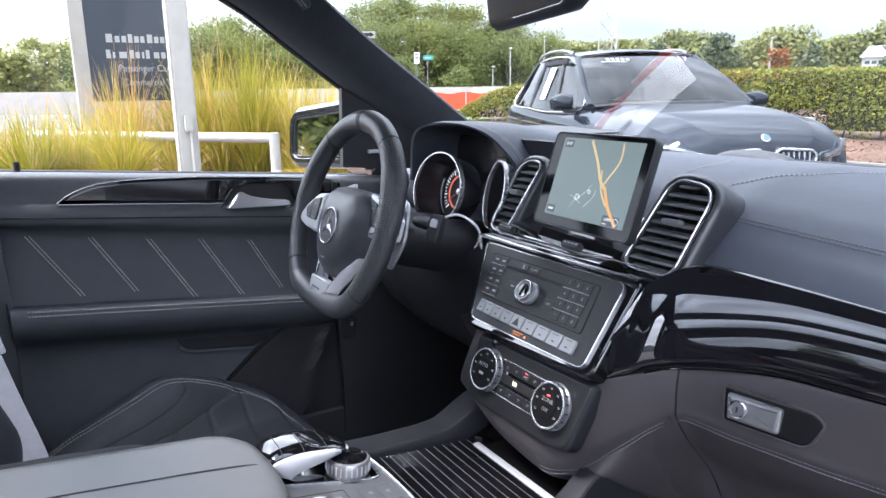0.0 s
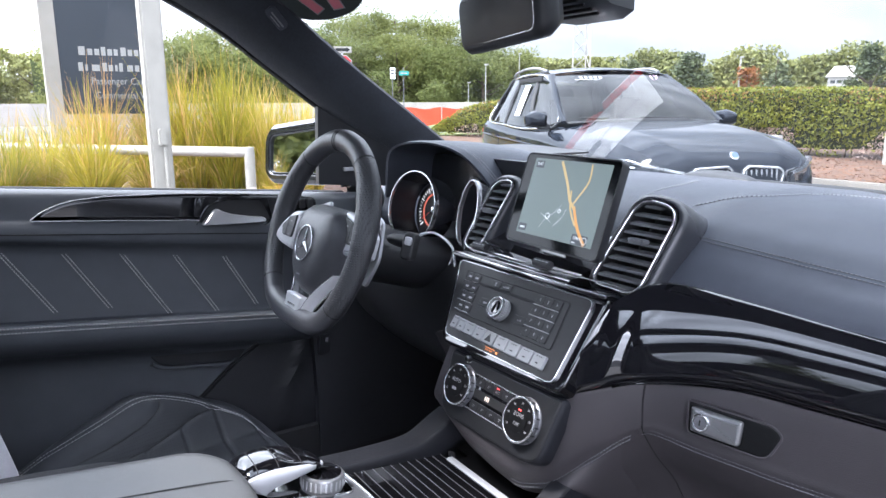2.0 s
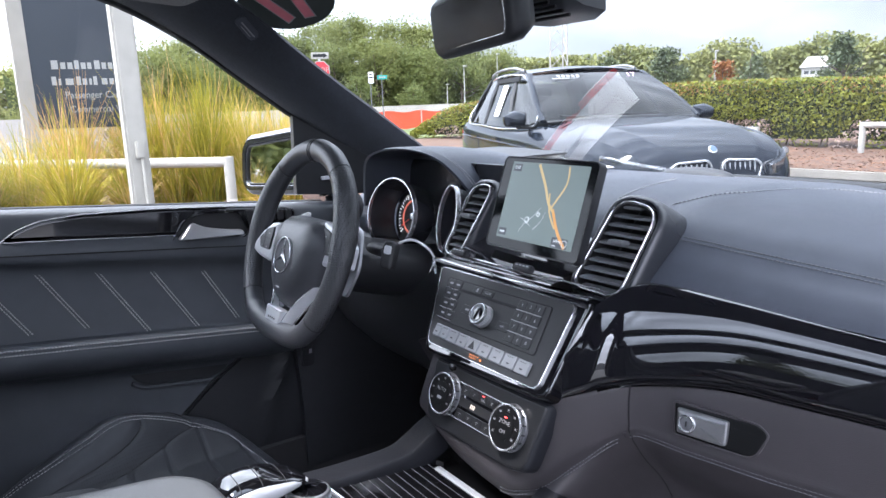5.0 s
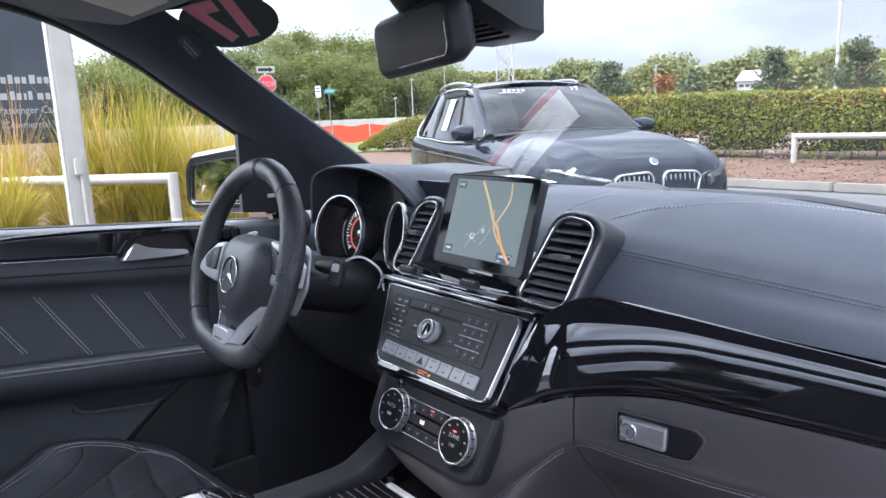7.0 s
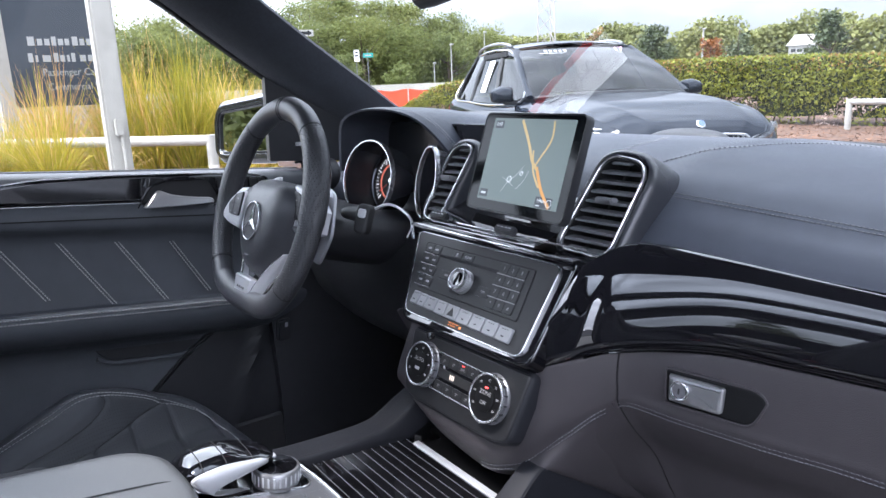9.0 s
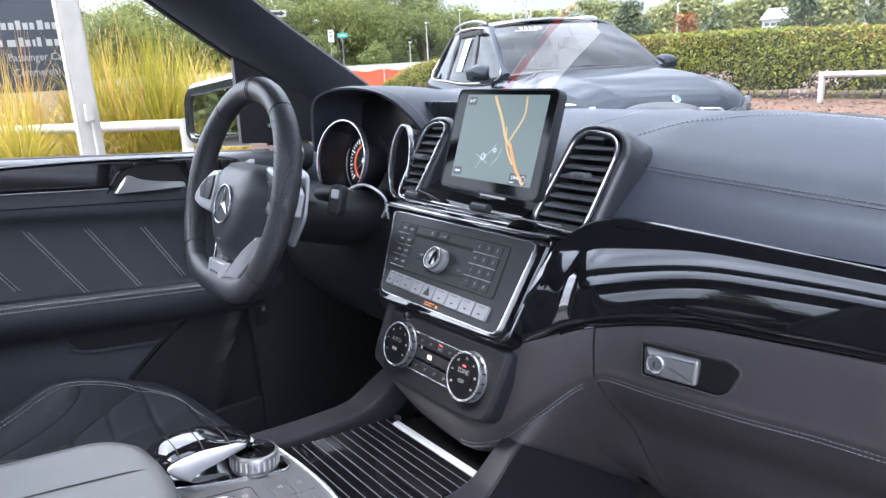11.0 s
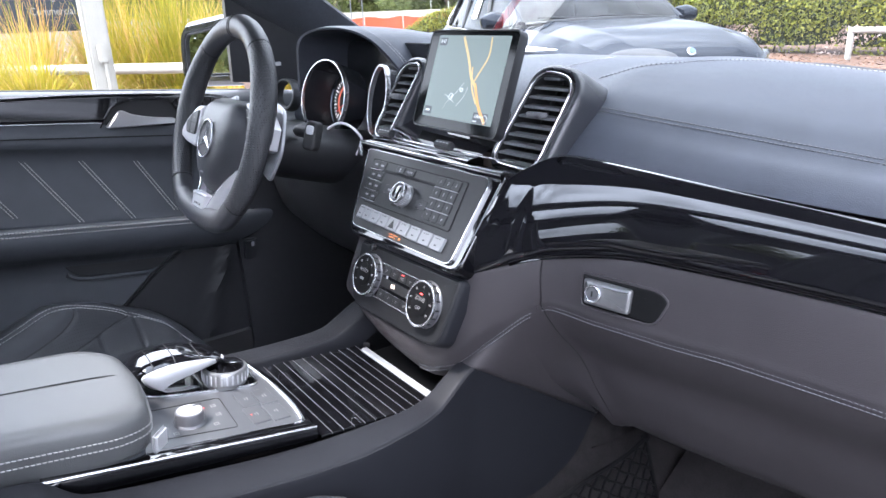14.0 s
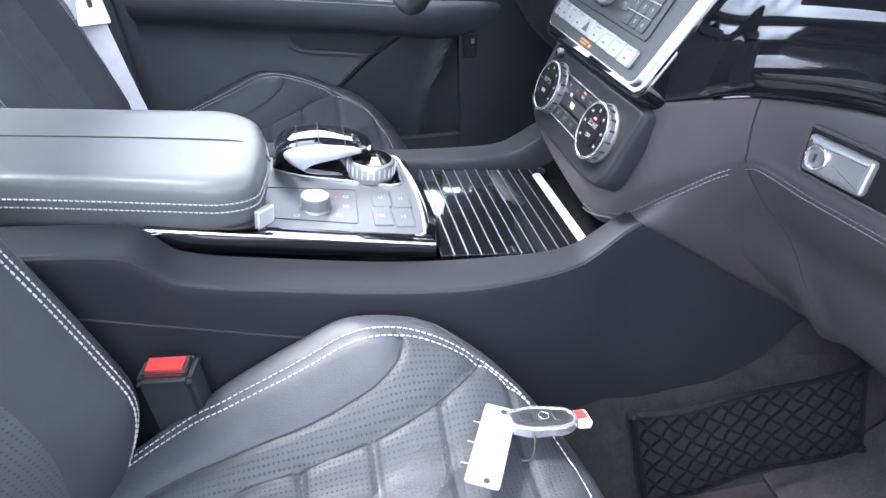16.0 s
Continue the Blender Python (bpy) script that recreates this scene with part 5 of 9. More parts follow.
ctl = part("rotary_controller", turned([(0.027, 0), (0.027, 0.004), (0.0285, 0.006), (0.0285, 0.021), (0.027, 0.0235), (0.024, 0.0245)], dm, 44), M_BRUSHED, cp, "ridged silver rotary controller")
part("controller_top", turned([(0.0248, 0.022), (0.024, 0.0252), (0.012, 0.0262)], dm, 36), M_PIANO, ctl)
bm = bmesh.new()
for j in range(26):
    a = 2 * math.pi * j / 26
    boxed(dm @ pose(0.0285 * math.cos(a), 0.0285 * math.sin(a), 0.0135, 0, 0, math.degrees(a)), 0.0016, 0.0022, 0.013, 0.0003, bm=bm)
part("controller_ridge", bm, M_SILVER, ctl)
# palm rest: glossy black dome carried by a broad silver arch
pq = pm @ Matrix.Diagonal((1, 1, 0.92, 1))
PALM = [(0.0, -0.079, 0.020, 0.016, 0.010), (0.05, -0.079, 0.029, 0.030, 0.014), (0.2, -0.078, 0.034, 0.0415, 0.016), (0.5, -0.074, 0.035, 0.0470, 0.013), (0.8, -0.067, 0.029, 0.0435, 0.009), (0.95, -0.063, 0.022, 0.0390, 0.006), (1.0, -0.062, 0.012, 0.0345, 0.003)]


def palm_ring(t, out=0.0):
    cx, w, zt, th = [interp([(r[0], r[i]) for r in PALM], t)[0] for i in (1, 2, 3, 4)]
    ring = []
    for j in range(32):
        c, s_ = math.cos(2 * math.pi * j / 32), math.sin(2 * math.pi * j / 32)
        x = cx + (w + out) * math.copysign(abs(c) ** 0.62, c)
        z = zt - th + ((th + out) * s_ ** 0.75 if s_ > 0 else -th * 0.5 * abs(s_) ** 0.8)
        ring.append(Vector((x, -0.152 + 0.114 * t, z)))
    return ring


palm = part("palm_rest", loft([[pm @ p for p in palm_ring(0.5 - 0.5 * math.cos(math.pi * k / 40))] for k in range(41)], closed=True, ends=True), M_PIANO, cp, "glossy black touchpad palm rest", smooth=60)
for t in (0.24, 0.46, 0.72):
    part("touch_line", tube([pm @ p for p in palm_ring(t, 0.0001)[2:15]], 0.0006, 5), M_BLACK, palm)
PX = -0.076
for sx in (1,):
    up = spline([Vector((PX + sx * a, y, z)) for a, y, z in ((0.026, -0.096, 0.004), (0.030, -0.124, 0.012), (0.035, -0.139, 0.030), (0.0365, -0.128, 0.039), (0.037, -0.097, 0.0445), (0.034, -0.065, 0.0430), (0.027, -0.040, 0.0395))], 8)
    lo = spline([Vector((PX + sx * a, y, z)) for a, y, z in ((0.030, -0.072, 0.002), (0.032, -0.098, 0.003), (0.036, -0.116, 0.010), (0.038, -0.106, 0.020), (0.0385, -0.084, 0.027), (0.035, -0.060, 0.032), (0.028, -0.041, 0.0340))], 8)
    secs = []
    for a, b in zip(up, lo):
        o = Vector((sx * 0.0045, 0, 0.0010))
        secs.append([pq @ q for q in (a + Vector((-sx * 0.004, 0, 0)), a + o * 0.6, a.lerp(b, 0.3) + o * 1.25, a.lerp(b, 0.7) + o * 1.25, b + o * 0.6, b + Vector((-sx * 0.004, 0, 0)))])
    part("silver_arch", loft(secs, closed=True, ends=True), M_SILVER, palm, "satin silver arch", smooth=60)

# ---- armrest ----
armrest = thing("armrest", "grey-black leather centre armrest with pale stitching", "armrest")
am = Matrix.Translation((0.0, -0.335, 0.968)) @ pose(0, 0, 0, -5.7, 0, 0)
ARM = rpoly([(-0.102, -0.42), (-0.100, -0.030), (-0.068, 0.000), (0.010, 0.008), (0.086, -0.002), (0.099, -0.032), (0.089, -0.12), (0.080, -0.21), (0.072, -0.42)], [0.01, 0.03, 0.03, 0.03, 0.02, 0.03, 0.05, 0.05, 0.01], 6)
rows = []
AC = Vector((0.002, -0.20))
for k, z in ((0.965, -0.036), (0.995, -0.030), (1.0, -0.014), (1.0, -0.006), (0.99, 0.002), (0.965, 0.0075), (0.93, 0.0105), (0.88, 0.0122), (0.80, 0.0130), (0.6, 0.0132), (0.35, 0.0133), (0.1, 0.0133)):
    inset = (1 - k) * 0.20
    rows.append([am @ Vector((AC.x + (x - AC.x) * (1 - (1 - k) * 1.05), AC.y + (y - AC.y) * (1 - (1 - k) * (0.55 if k > 0.7 else 0.9)), z)) for x, y in ARM])
part("pad", loft(rows, closed=True, ends=True), M_ARMREST, armrest, "padded leather lid", smooth=60)
part("base_shell", plate(grow(ARM, -0.006), am, -0.075, -0.034), M_DOOR, armrest)
for dz in (-0.008, -0.016):
    o = grow(ARM, 0.0012)
    pts = [am @ Vector((x, y, dz)) for x, y in o]
    k = len(pts)
    outs = [((p - (am @ Vector((0, -0.2, dz)))).normalized()) for p in pts]
    part("edge_stitching", stitch(pts, outs, 0.0032, 0.0014, 0.00045), M_THREADW, armrest, "pale twin stitching")
part("top_groove", tube([am @ Vector(p) for p in spline([(-0.012, -0.42, 0.0132), (-0.010, -0.21, 0.0134), (-0.007, -0.11, 0.0134), (-0.004, -0.06, 0.0136), (-0.001, -0.025, 0.0130), (0.003, -0.008, 0.0100), (0.006, 0.004, 0.0020), (0.008, 0.009, -0.006)], 8)], 0.0011, 6), M_RUBBER, armrest)
part("latch", boxed(am @ pose(0.088, 0.004, -0.026, 0, 0, -40), 0.026, 0.006, 0.022, 0.003), M_SILVER, armrest, "silver release latch")

# ---- front seats ----
U_ST = [(0, 0.84), (0.342, 0.823), (0.447, 0.790), (0.555, 0.778), (0.667, 0.786), (0.776, 0.778), (0.833, 0.742), (0.882, 0.699), (0.919, 0.636), (0.938, 0.573), (0.946, 0.42), (0.950, 0.2), (0.952, 0.0), (1.01, 0.0)]
U_LEAF = [(0, 0.66), (0.327, 0.650), (0.425, 0.633), (0.556, 0.622), (0.647, 0.637), (0.692, 0.655), (0.737, 0.700), (0.765, 0.765), (0.767, 2.0), (1.01, 2.0)]
U_INS = [(0, 0.53), (0.411, 0.524), (0.525, 0.514), (0.663, 0.526), (0.735, 0.553), (0.819, 0.614), (0.864, 0.665), (0.882, 0.70), (0.884, 3.0), (1.01, 3.0)]
CREST = [(0, 0.72), (0.15, 0.75), (0.3, 0.79), (0.45, 0.825), (0.6, 0.855), (0.72, 0.874), (0.82, 0.866), (0.92, 0.835), (1.01, 0.80)]
BASE = [(0, 0.735), (0.3, 0.757), (0.6, 0.780), (0.85, 0.795), (1.01, 0.792)]
HALF = [(0, 0.185), (0.15, 0.19), (0.3, 0.205), (0.5, 0.232), (0.7, 0.245), (1.01, 0.245)]


NOSE = [0.0]          # thigh rest drawn out, metres


def cushion_z(u, v, y):
    a = abs(u)
    s = min(1, max(0, (a - 0.36) / 0.48))
    s = s * s * (3 - 2 * s)
    c, b = interp(BASE, v)[0], interp(CREST, v)[0]
    z = c + (b - c) * s
    if a > 0.86:
        z -= 0.11 * ((a - 0.86) / 0.14) ** 2.2
    front = -0.062 - (0.10 - 0.5 * NOSE[0]) * a ** 3 + NOSE[0]
    d = front - y
    if d < 0.055:
        k = 1 - max(0, d) / 0.055
        z -= 0.055 * (1 - math.sqrt(max(0, 1 - k * k)))
    hw = interp(HALF, v)[0]
    for tab, depth, wd in ((U_ST, 0.0014, 0.005), (U_LEAF, 0.0045, 0.0055), (U_INS, 0.0045, 0.0055)):
        dd = (a - interp(tab, v)[0]) * hw
        z -= depth * math.exp(-(dd / wd) ** 2)
    if a < interp(U_INS, v)[0] and a < interp(U_ST, v)[0]:
        ph = ((y + 0.195) / 0.064) % 1.0
        q = min(ph, 1 - ph) * 0.064
        z -= 0.0032 * math.exp(-(q / 0.004) ** 2)
        z += 0.0014 * math.sin(math.pi * ph)
    z += 0.0010 * noise.noise(Vector((u * 3, v * 5, 1.3)))
    return z


def cushion_point(u, v):
    hw = interp(HALF, v)[0]
    front = -0.062 - 0.10 * abs(u) ** 3
    k = min(1, max(0, (v - 0.80) / 0.20))
    y = -0.60 + (front + 0.60) * v + NOSE[0] * (1 + 0.5 * abs(u) ** 3) * k ** 1.3
    return Vector((u * hw, y, cushion_z(u, v, y)))


def surface_path(fn, uv, n=10, out_side=Vector((0, 0, 1))):
    pts = [fn(p.x, p.y) for p in spline([Vector((a, b, 0)) for a, b in uv], n)]
    outs = []
    for p in spline([Vector((a, b, 0)) for a, b in uv], n):
        du, dv = fn(p.x + 0.01, p.y) - fn(p.x - 0.01, p.y), fn(p.x, p.y + 0.01) - fn(p.x, p.y - 0.01)
        nn = du.cross(dv).normalized()
        outs.append(nn if nn.dot(out_side) > 0 else -nn)
    return pts, outs


BOLSTER = [0.112]                               # depth of the backrest sides


def back_point(q, p):
    """q across, p from the cushion up."""
    z = 0.74 + 0.66 * p
    a = abs(q)
    s = min(1, max(0, (a - 0.40) / 0.40))
    s = s * s * (3 - 2 * s)
    y = -0.535 - 0.38 * (z - 0.78)
    y += BOLSTER[0] * s * (1 - 0.30 * p) * (lambda q_: 0.25 + 0.75 * q_ * q_ * (3 - 2 * q_))(min(1, max(0, (p + 0.04) / 0.22)))
    if a > 0.86:
        y -= 0.10 * ((a - 0.86) / 0.14) ** 2
    for c0, depth in ((0.60, 0.005), (0.44, 0.0045)):
        y -= depth * math.exp(-(((a - c0) * 0.235) / 0.006) ** 2)
    if a < 0.43:
        ph = (z / 0.075) % 1.0
        y -= 0.0045 * math.exp(-((min(ph, 1 - ph) * 0.075) / 0.006) ** 2)
    w = 0.200 + 0.035 * math.sin(math.pi / 2 * min(1, p / 0.4))
    return Vector((q * w, y, z))


def front_seat():
    seat = thing("front_seat", "black perforated leather car seat with white twin stitching", "car seat", "front seats")
    nu, nv = 160, 250
    zones = {"bolster": bmesh.new(), "insert": bmesh.new()}
    grid = [[cushion_point(-1 + 2 * i / nu, j / nv) for i in range(nu + 1)] for j in range(nv + 1)]
    verts = {k: {} for k in zones}
    for j in range(nv):
        v = (j + 0.5) / nv
        ust, ulf = interp(U_ST, v)[0], interp(U_LEAF, v)[0]
        for i in range(nu):
            a = abs(-1 + 2 * (i + 0.5) / nu)
            k = "bolster" if (a > ust or (a > ulf and v < 0.766)) else "insert"
            cs = []
            for (x, y) in ((i, j), (i + 1, j), (i + 1, j + 1), (i, j + 1)):
                if (x, y) not in verts[k]:
                    verts[k][(x, y)] = zones[k].verts.new(grid[y][x])
                cs.append(verts[k][(x, y)])
            zones[k].faces.new(cs)
    part("cushion_bolster", zones["bolster"], M_SEAT, seat, "smooth black leather bolster", smooth=70)
    part("cushion_insert", zones["insert"], M_PERF, seat, "perforated black leather insert", smooth=70)
    # skirt round the cushion
    edge = [grid[0][i] for i in range(nu + 1)] + [grid[j][nu] for j in range(1, nv + 1)] + [grid[nv][i] for i in range(nu - 1, -1, -1)] + [grid[j][0] for j in range(nv - 1, 0, -1)]
    c = Vector((0, -0.3, 0))
    rows = [edge, [Vector((p.x * 1.01, p.y + (0.006 if p.y > -0.3 else -0.0), min(p.z - 0.02, 0.72))) for p in edge], [Vector((p.x * 0.97, p.y - 0.01, 0.62)) for p in edge], [Vector((p.x * 0.9, p.y * 0.96 - 0.02, 0.56)) for p in edge]]
    part("cushion_side", loft(rows, closed=True, ends=False), M_SEAT, seat)
    part("seat_base", boxed(pose(0, -0.33, 0.555), 0.40, 0.44, 0.09, 0.02), M_PLASTIC, seat, "dark plastic seat base")
    for sx in (-1, 1):
        for du in (-0.016, 0.016):
            uv = [(sx * (u + du), v) for v, u in U_ST if u >= 0.0 and v < 0.953]
            pts, outs = surface_path(cushion_point, uv)
            part("cushion_stitching", stitch(pts, outs, 0.0040, 0.0017, 0.00038), M_THREADW, seat, "white twin stitching")
        uv = [(sx * u, v) for v, u in U_LEAF if v < 0.766]
        pts, _ = surface_path(cushion_point, uv)
        part("leaf_seam", tube([p + Vector((0, 0, 0.0002)) for p in pts], 0.0011, 5), M_BLACK, seat)
        uv = [(sx * u, v) for v, u in U_INS if v < 0.883]
        pts, _ = surface_path(cushion_point, uv)
        part("insert_seam", tube([p + Vector((0, 0, 0.0002)) for p in pts], 0.0011, 5), M_BLACK, seat)
        pts, _ = surface_path(cushion_point, [(sx * 0.685, 0.884), (sx * 0.78, 0.875), (sx * 0.90, 0.868), (sx * 0.985, 0.866)])
        part("corner_seam", tube([p + Vector((0, 0, 0.0003)) for p in pts], 0.0010, 5), M_BLACK, seat)
    # backrest
    nq, np_ = 70, 60
    g2 = [[back_point(-1 + 2 * i / nq, j / np_) for i in range(nq + 1)] for j in range(np_ + 1)]
    zb = {"backrest_bolster": bmesh.new(), "backrest_insert": bmesh.new()}
    vv = {k: {} for k in zb}
    for j in range(np_):
        for i in range(nq):
            a = abs(-1 + 2 * (i + 0.5) / nq)
            k = "backrest_insert" if a < 0.60 else "backrest_bolster"
            cs = []
            for (x, y) in ((i, j), (i + 1, j), (i + 1, j + 1), (i, j + 1)):
                if (x, y) not in vv[k]:
                    vv[k][(x, y)] = zb[k].verts.new(g2[y][x])
                cs.append(vv[k][(x, y)])
            zb[k].faces.new(cs)
    part("backrest_bolster", zb["backrest_bolster"], M_SEAT, seat, "smooth black leather backrest side", smooth=70)
    part("backrest_insert", zb["backrest_insert"], M_PERFBACK, seat, "perforated leather backrest insert", smooth=70)
    rows = []
    for j in range(0, np_ + 1, 6):
        a, b = g2[j][0], g2[j][nq]
        rows.append([a, Vector((a.x * 1.0, a.y - 0.06, a.z)), Vector((a.x * 0.85, a.y - 0.11, a.z)), Vector((b.x * 0.85, b.y - 0.11, b.z)), Vector((b.x, b.y - 0.06, b.z)), b])
    part("backrest_shell", loft(rows), M_SEAT, seat)
    part("backrest_top", loft([g2[np_], [Vector((p.x, p.y - 0.13, p.z - 0.01)) for p in g2[np_]]]), M_SEAT, seat)
    for sx in (-1, 1):
        for dq in (-0.016, 0.016):
            pts, outs = surface_path(back_point, [(sx * (0.80 + dq), p) for p in (0.03, 0.1, 0.2, 0.35, 0.5, 0.7, 0.9)], 8, Vector((0, 1, 0.3)))
            part("backrest_stitching", stitch(pts, outs, 0.0042, 0.0016, 0.00045), M_THREADW, seat, "white twin stitching")
    hr = Vector((0, -0.86, 1.50))
    part("headrest", boxed(pose(hr.x, hr.y, hr.z, 12), 0.26, 0.10, 0.17, 0.04), M_SEAT, seat)
    for sx in (-1, 1):
        part("headrest_post", tube([(sx * 0.06, -0.84, 1.36), (sx * 0.06, -0.85, 1.45)], 0.006, 8), M_CHROME, seat)
    return seat


seat_p = front_seat()
seat_p.matrix_basis = pose(0.385, 0, 0)
NOSE[0], BOLSTER[0] = 0.048, 0.082
seat_d = front_seat()
seat_d.matrix_basis = pose(-0.376, -0.10, 0.0)

# seat belt buckle between passenger seat and console
buckle = thing("belt_buckle", "black seat belt buckle with a red release button", "belt buckle")
BM_ = pose(0.186, -0.424, 0.812, 4, -3, 79)
part("case", boxed(BM_, 0.048, 0.031, 0.098, 0.005), M_PLASTIC, buckle, "black buckle case")
part("release_button", boxed(BM_, 0.038, 0.021, 0.008, 0.003, at=(0, 0, 0.0470)), M_RED, buckle, "red release button")
part("case_line", boxed(BM_, 0.0475, 0.0315, 0.0016, at=(0, 0, 0.040)), M_PANEL, buckle)
part("stalk", boxed(BM_, 0.024, 0.012, 0.08, 0.003, at=(-0.002, 0, -0.07)), M_PLASTIC, buckle)

# driver's belt on the far pillar
belt = thing("seat_belt", "grey seat belt webbing beside the driver's seat", "seat belt")
rows = []
for p in spline([(-0.66, -0.70, 1.30), (-0.62, -0.655, 1.10), (-0.575, -0.625, 1.00), (-0.555, -0.60, 0.90), (-0.54, -0.575, 0.80), (-0.53, -0.56, 0.70)], 8):
    rows.append([p + Vector((0.004, 0.026, 0)), p + Vector((0.0, 0.0, 0)), p - Vector((0.004, 0.026, 0))])
part("webbing", loft(rows, thick=0.0016), M_BELT, belt)
part("tongue", plate(rpoly([(-0.026, 0.030), (0.026, 0.030), (0.016, -0.030), (-0.016, -0.030)], 0.006), frame_m((-0.568, -0.612, 1.005), (0.95, 0.28, 0.2), (0.25, -0.95, 0)), 0.002, 0.007, 0.001), M_CHROME, belt, "silver belt tongue")
part("tongue_slot", plate(rrect(0.008, 0.022, 0.003, 3, 0, -0.008), frame_m((-0.568, -0.612, 1.005), (0.95, 0.28, 0.2), (0.25, -0.95, 0)), 0.006, 0.0078), M_PLASTIC, belt)

# car key with a paper tag on the passenger cushion
fob = thing("car_key", "silver and black car key with a red tip", "key")
FM = Matrix.Translation((0.282, -0.113, 0.8205)) @ pose(0, 0, 0, -4, 10, 92) @ Matrix.Diagonal((0.82, 0.82, 0.75, 1))
part("fob_body", plate(rpoly([(-0.040, 0.010), (-0.010, 0.017), (0.026, 0.012), (0.034, 0.004), (0.034, -0.008), (0.020, -0.017), (-0.020, -0.018), (-0.040, -0.010)], 0.008), FM, -0.006, 0.006, 0.003), M_PLASTIC, fob)
part("fob_frame", hoop(rpoly([(-0.042, 0.012), (-0.010, 0.019), (0.028, 0.014), (0.036, 0.005), (0.036, -0.009), (0.020, -0.019), (-0.020, -0.020), (-0.042, -0.012)], 0.008), FM, 0.006, -0.005, 0.0065), M_CHROME, fob, "chrome key frame")
for x in (-0.022, -0.002, 0.016):
    part("key_button", plate(rrect(0.015, 0.014, 0.003, 3, x, 0), FM, 0.005, 0.0075, 0.001), M_PANEL, fob)
part("key_badge", hoop([(-0.002 + 0.006 * math.cos(2 * math.pi * j / 20), 0.006 * math.sin(2 * math.pi * j / 20)) for j in range(20)], FM, 0.001, 0.007, 0.0082), M_CHROME, fob)
part("key_end", boxed(FM @ pose(0.043, -0.001, 0), 0.016, 0.022, 0.011, 0.002), M_SILVER, fob)
part("red_tip", boxed(FM @ pose(0.041, 0.001, 0.0052), 0.013, 0.013, 0.003, 0.001), M_RED, fob, "red panic button")
tag = thing("key_tag", "white printed key tag on a cord", "tag")
TM = Matrix.Translation((0.3035, -0.165, 0.8260)) @ pose(0, 0, 0, -6, -4, -25)
part("card", plate(rrect(0.092, 0.028, 0.003, 3), TM, 0.0, 0.0012), mat("tag_card", (0.19, 0.19, 0.187), 0.6, vary=0.06, scale=60), tag, "white tag card")
bars("tag_print", [(-0.020 + 0.008 * j, -0.004 + 0.006 * ((j * 7) % 3 - 1), 0.0012, 0.020 - 0.004 * (j % 3)) for j in range(8)], TM, M_PRINTDIM, tag, 0.0014)
for x in (-0.040, 0.040):
    part("tag_hole", turned([(0.0026, 0.0011), (0.0026, 0.0015)], TM @ pose(x, 0.003, 0), 14), M_BLACK, tag)
part("cord", tube(spline([TM @ Vector(p) for p in ((-0.040, 0.003, 0.002), (-0.036, 0.020, 0.004), (-0.020, 0.032, 0.004), (0.006, 0.034, 0.003), (0.012, 0.026, 0.003))], 6), 0.0010, 6), M_RUBBER, tag)
solo("clear_sleeve", loft([[Vector((0.262 + 0.10 * s + 0.030 * t, -0.205 - 0.13 * s + 0.026 * t, 0.803 - 0.020 * s)) for t in (0, 0.5, 1)] for s in (0, 0.35, 0.7, 1.0)], thick=0.0006), glass("clear_film", (0.90, 0.90, 0.91), 0.035, 0.3), "clear plastic document sleeve lying on the seat", "sleeve")

# ---- driver's door ----
door = thing("driver_door", "closed car door with piano black trim and stitched insert", "car door")
DP = [(-0.800, 1.219, 0.08), (-0.748, 1.2265, 0.08), (-0.726, 1.2225, 0.08), (-0.718, 1.212, 0.08), (-0.715, 1.178, 0.08), (-0.708, 1.168, 0.085), (-0.702, 1.152, 0.095), (-0.705, 1.130, 0.11), (-0.722, 1.110, 0.14), (-0.728, 1.06, 0.12),
      (-0.727, 0.990, 0.10), (-0.718, 0.978, 0.11), (-0.692, 0.977, 0.11), (-0.654, 0.993, 0.112), (-0.632, 0.989, 0.112), (-0.633, 0.962, 0.11), (-0.655, 0.932, 0.12), (-0.688, 0.912, 0.12), (-0.694, 0.87, 0.10), (-0.690, 0.79, 0.06), (-0.700, 0.69, 0.03), (-0.735, 0.58, 0)]


def door_row(y):
    fw = max(0, y + 0.02) / 0.25
    k = min(1, fw)
    row = []
    for i, (x, z, s) in enumerate(DP):
        zz = z - s * (y + 0.3)
        if 11 <= i <= 16:                      # armrest fades out forward
            x = x - (x + 0.715) * k * 0.9 * (1 if x > -0.715 else 0)
        row.append((x, y, zz))
    return spline(row, 3)


dys = [-0.575 + 0.80 * i / 80 for i in range(81)]
part("door_panel", loft([door_row(y) for y in dys]), M_DOOR, door, "soft black door panel")
part("door_edge", loft([[p + Vector((0, 0, 0)) for p in door_row(-0.575)], [Vector((-0.80, -0.59, p.z)) for p in door_row(-0.575)]]), M_PLASTIC, door)
om = frame_m((0, 0, 0), (1, 0, 0), (0, 1, 0))
TR = [(-0.484, 1.187), (-0.462, 1.203), (-0.425, 1.217), (-0.36, 1.222), (-0.235, 1.218), (-0.10, 1.208), (0.02, 1.196), (0.06, 1.185), (0.05, 1.150), (-0.06, 1.150), (-0.20, 1.163), (-0.36, 1.177)]
tro = rpoly(TR, [0.004] + [0.02] * 6 + [0.012, 0.012, 0.02, 0.02, 0.02])
part("door_trim", plate(tro, om @ pose(0, 0, -0.735), 0, 0.026, 0.006), M_PIANO, door, "piano black door trim")
part("trim_line", hoop(grow(tro, 0.0014), om @ pose(0, 0, -0.7085), 0.0024, -0.004, 0.0010), M_CHROME, door)
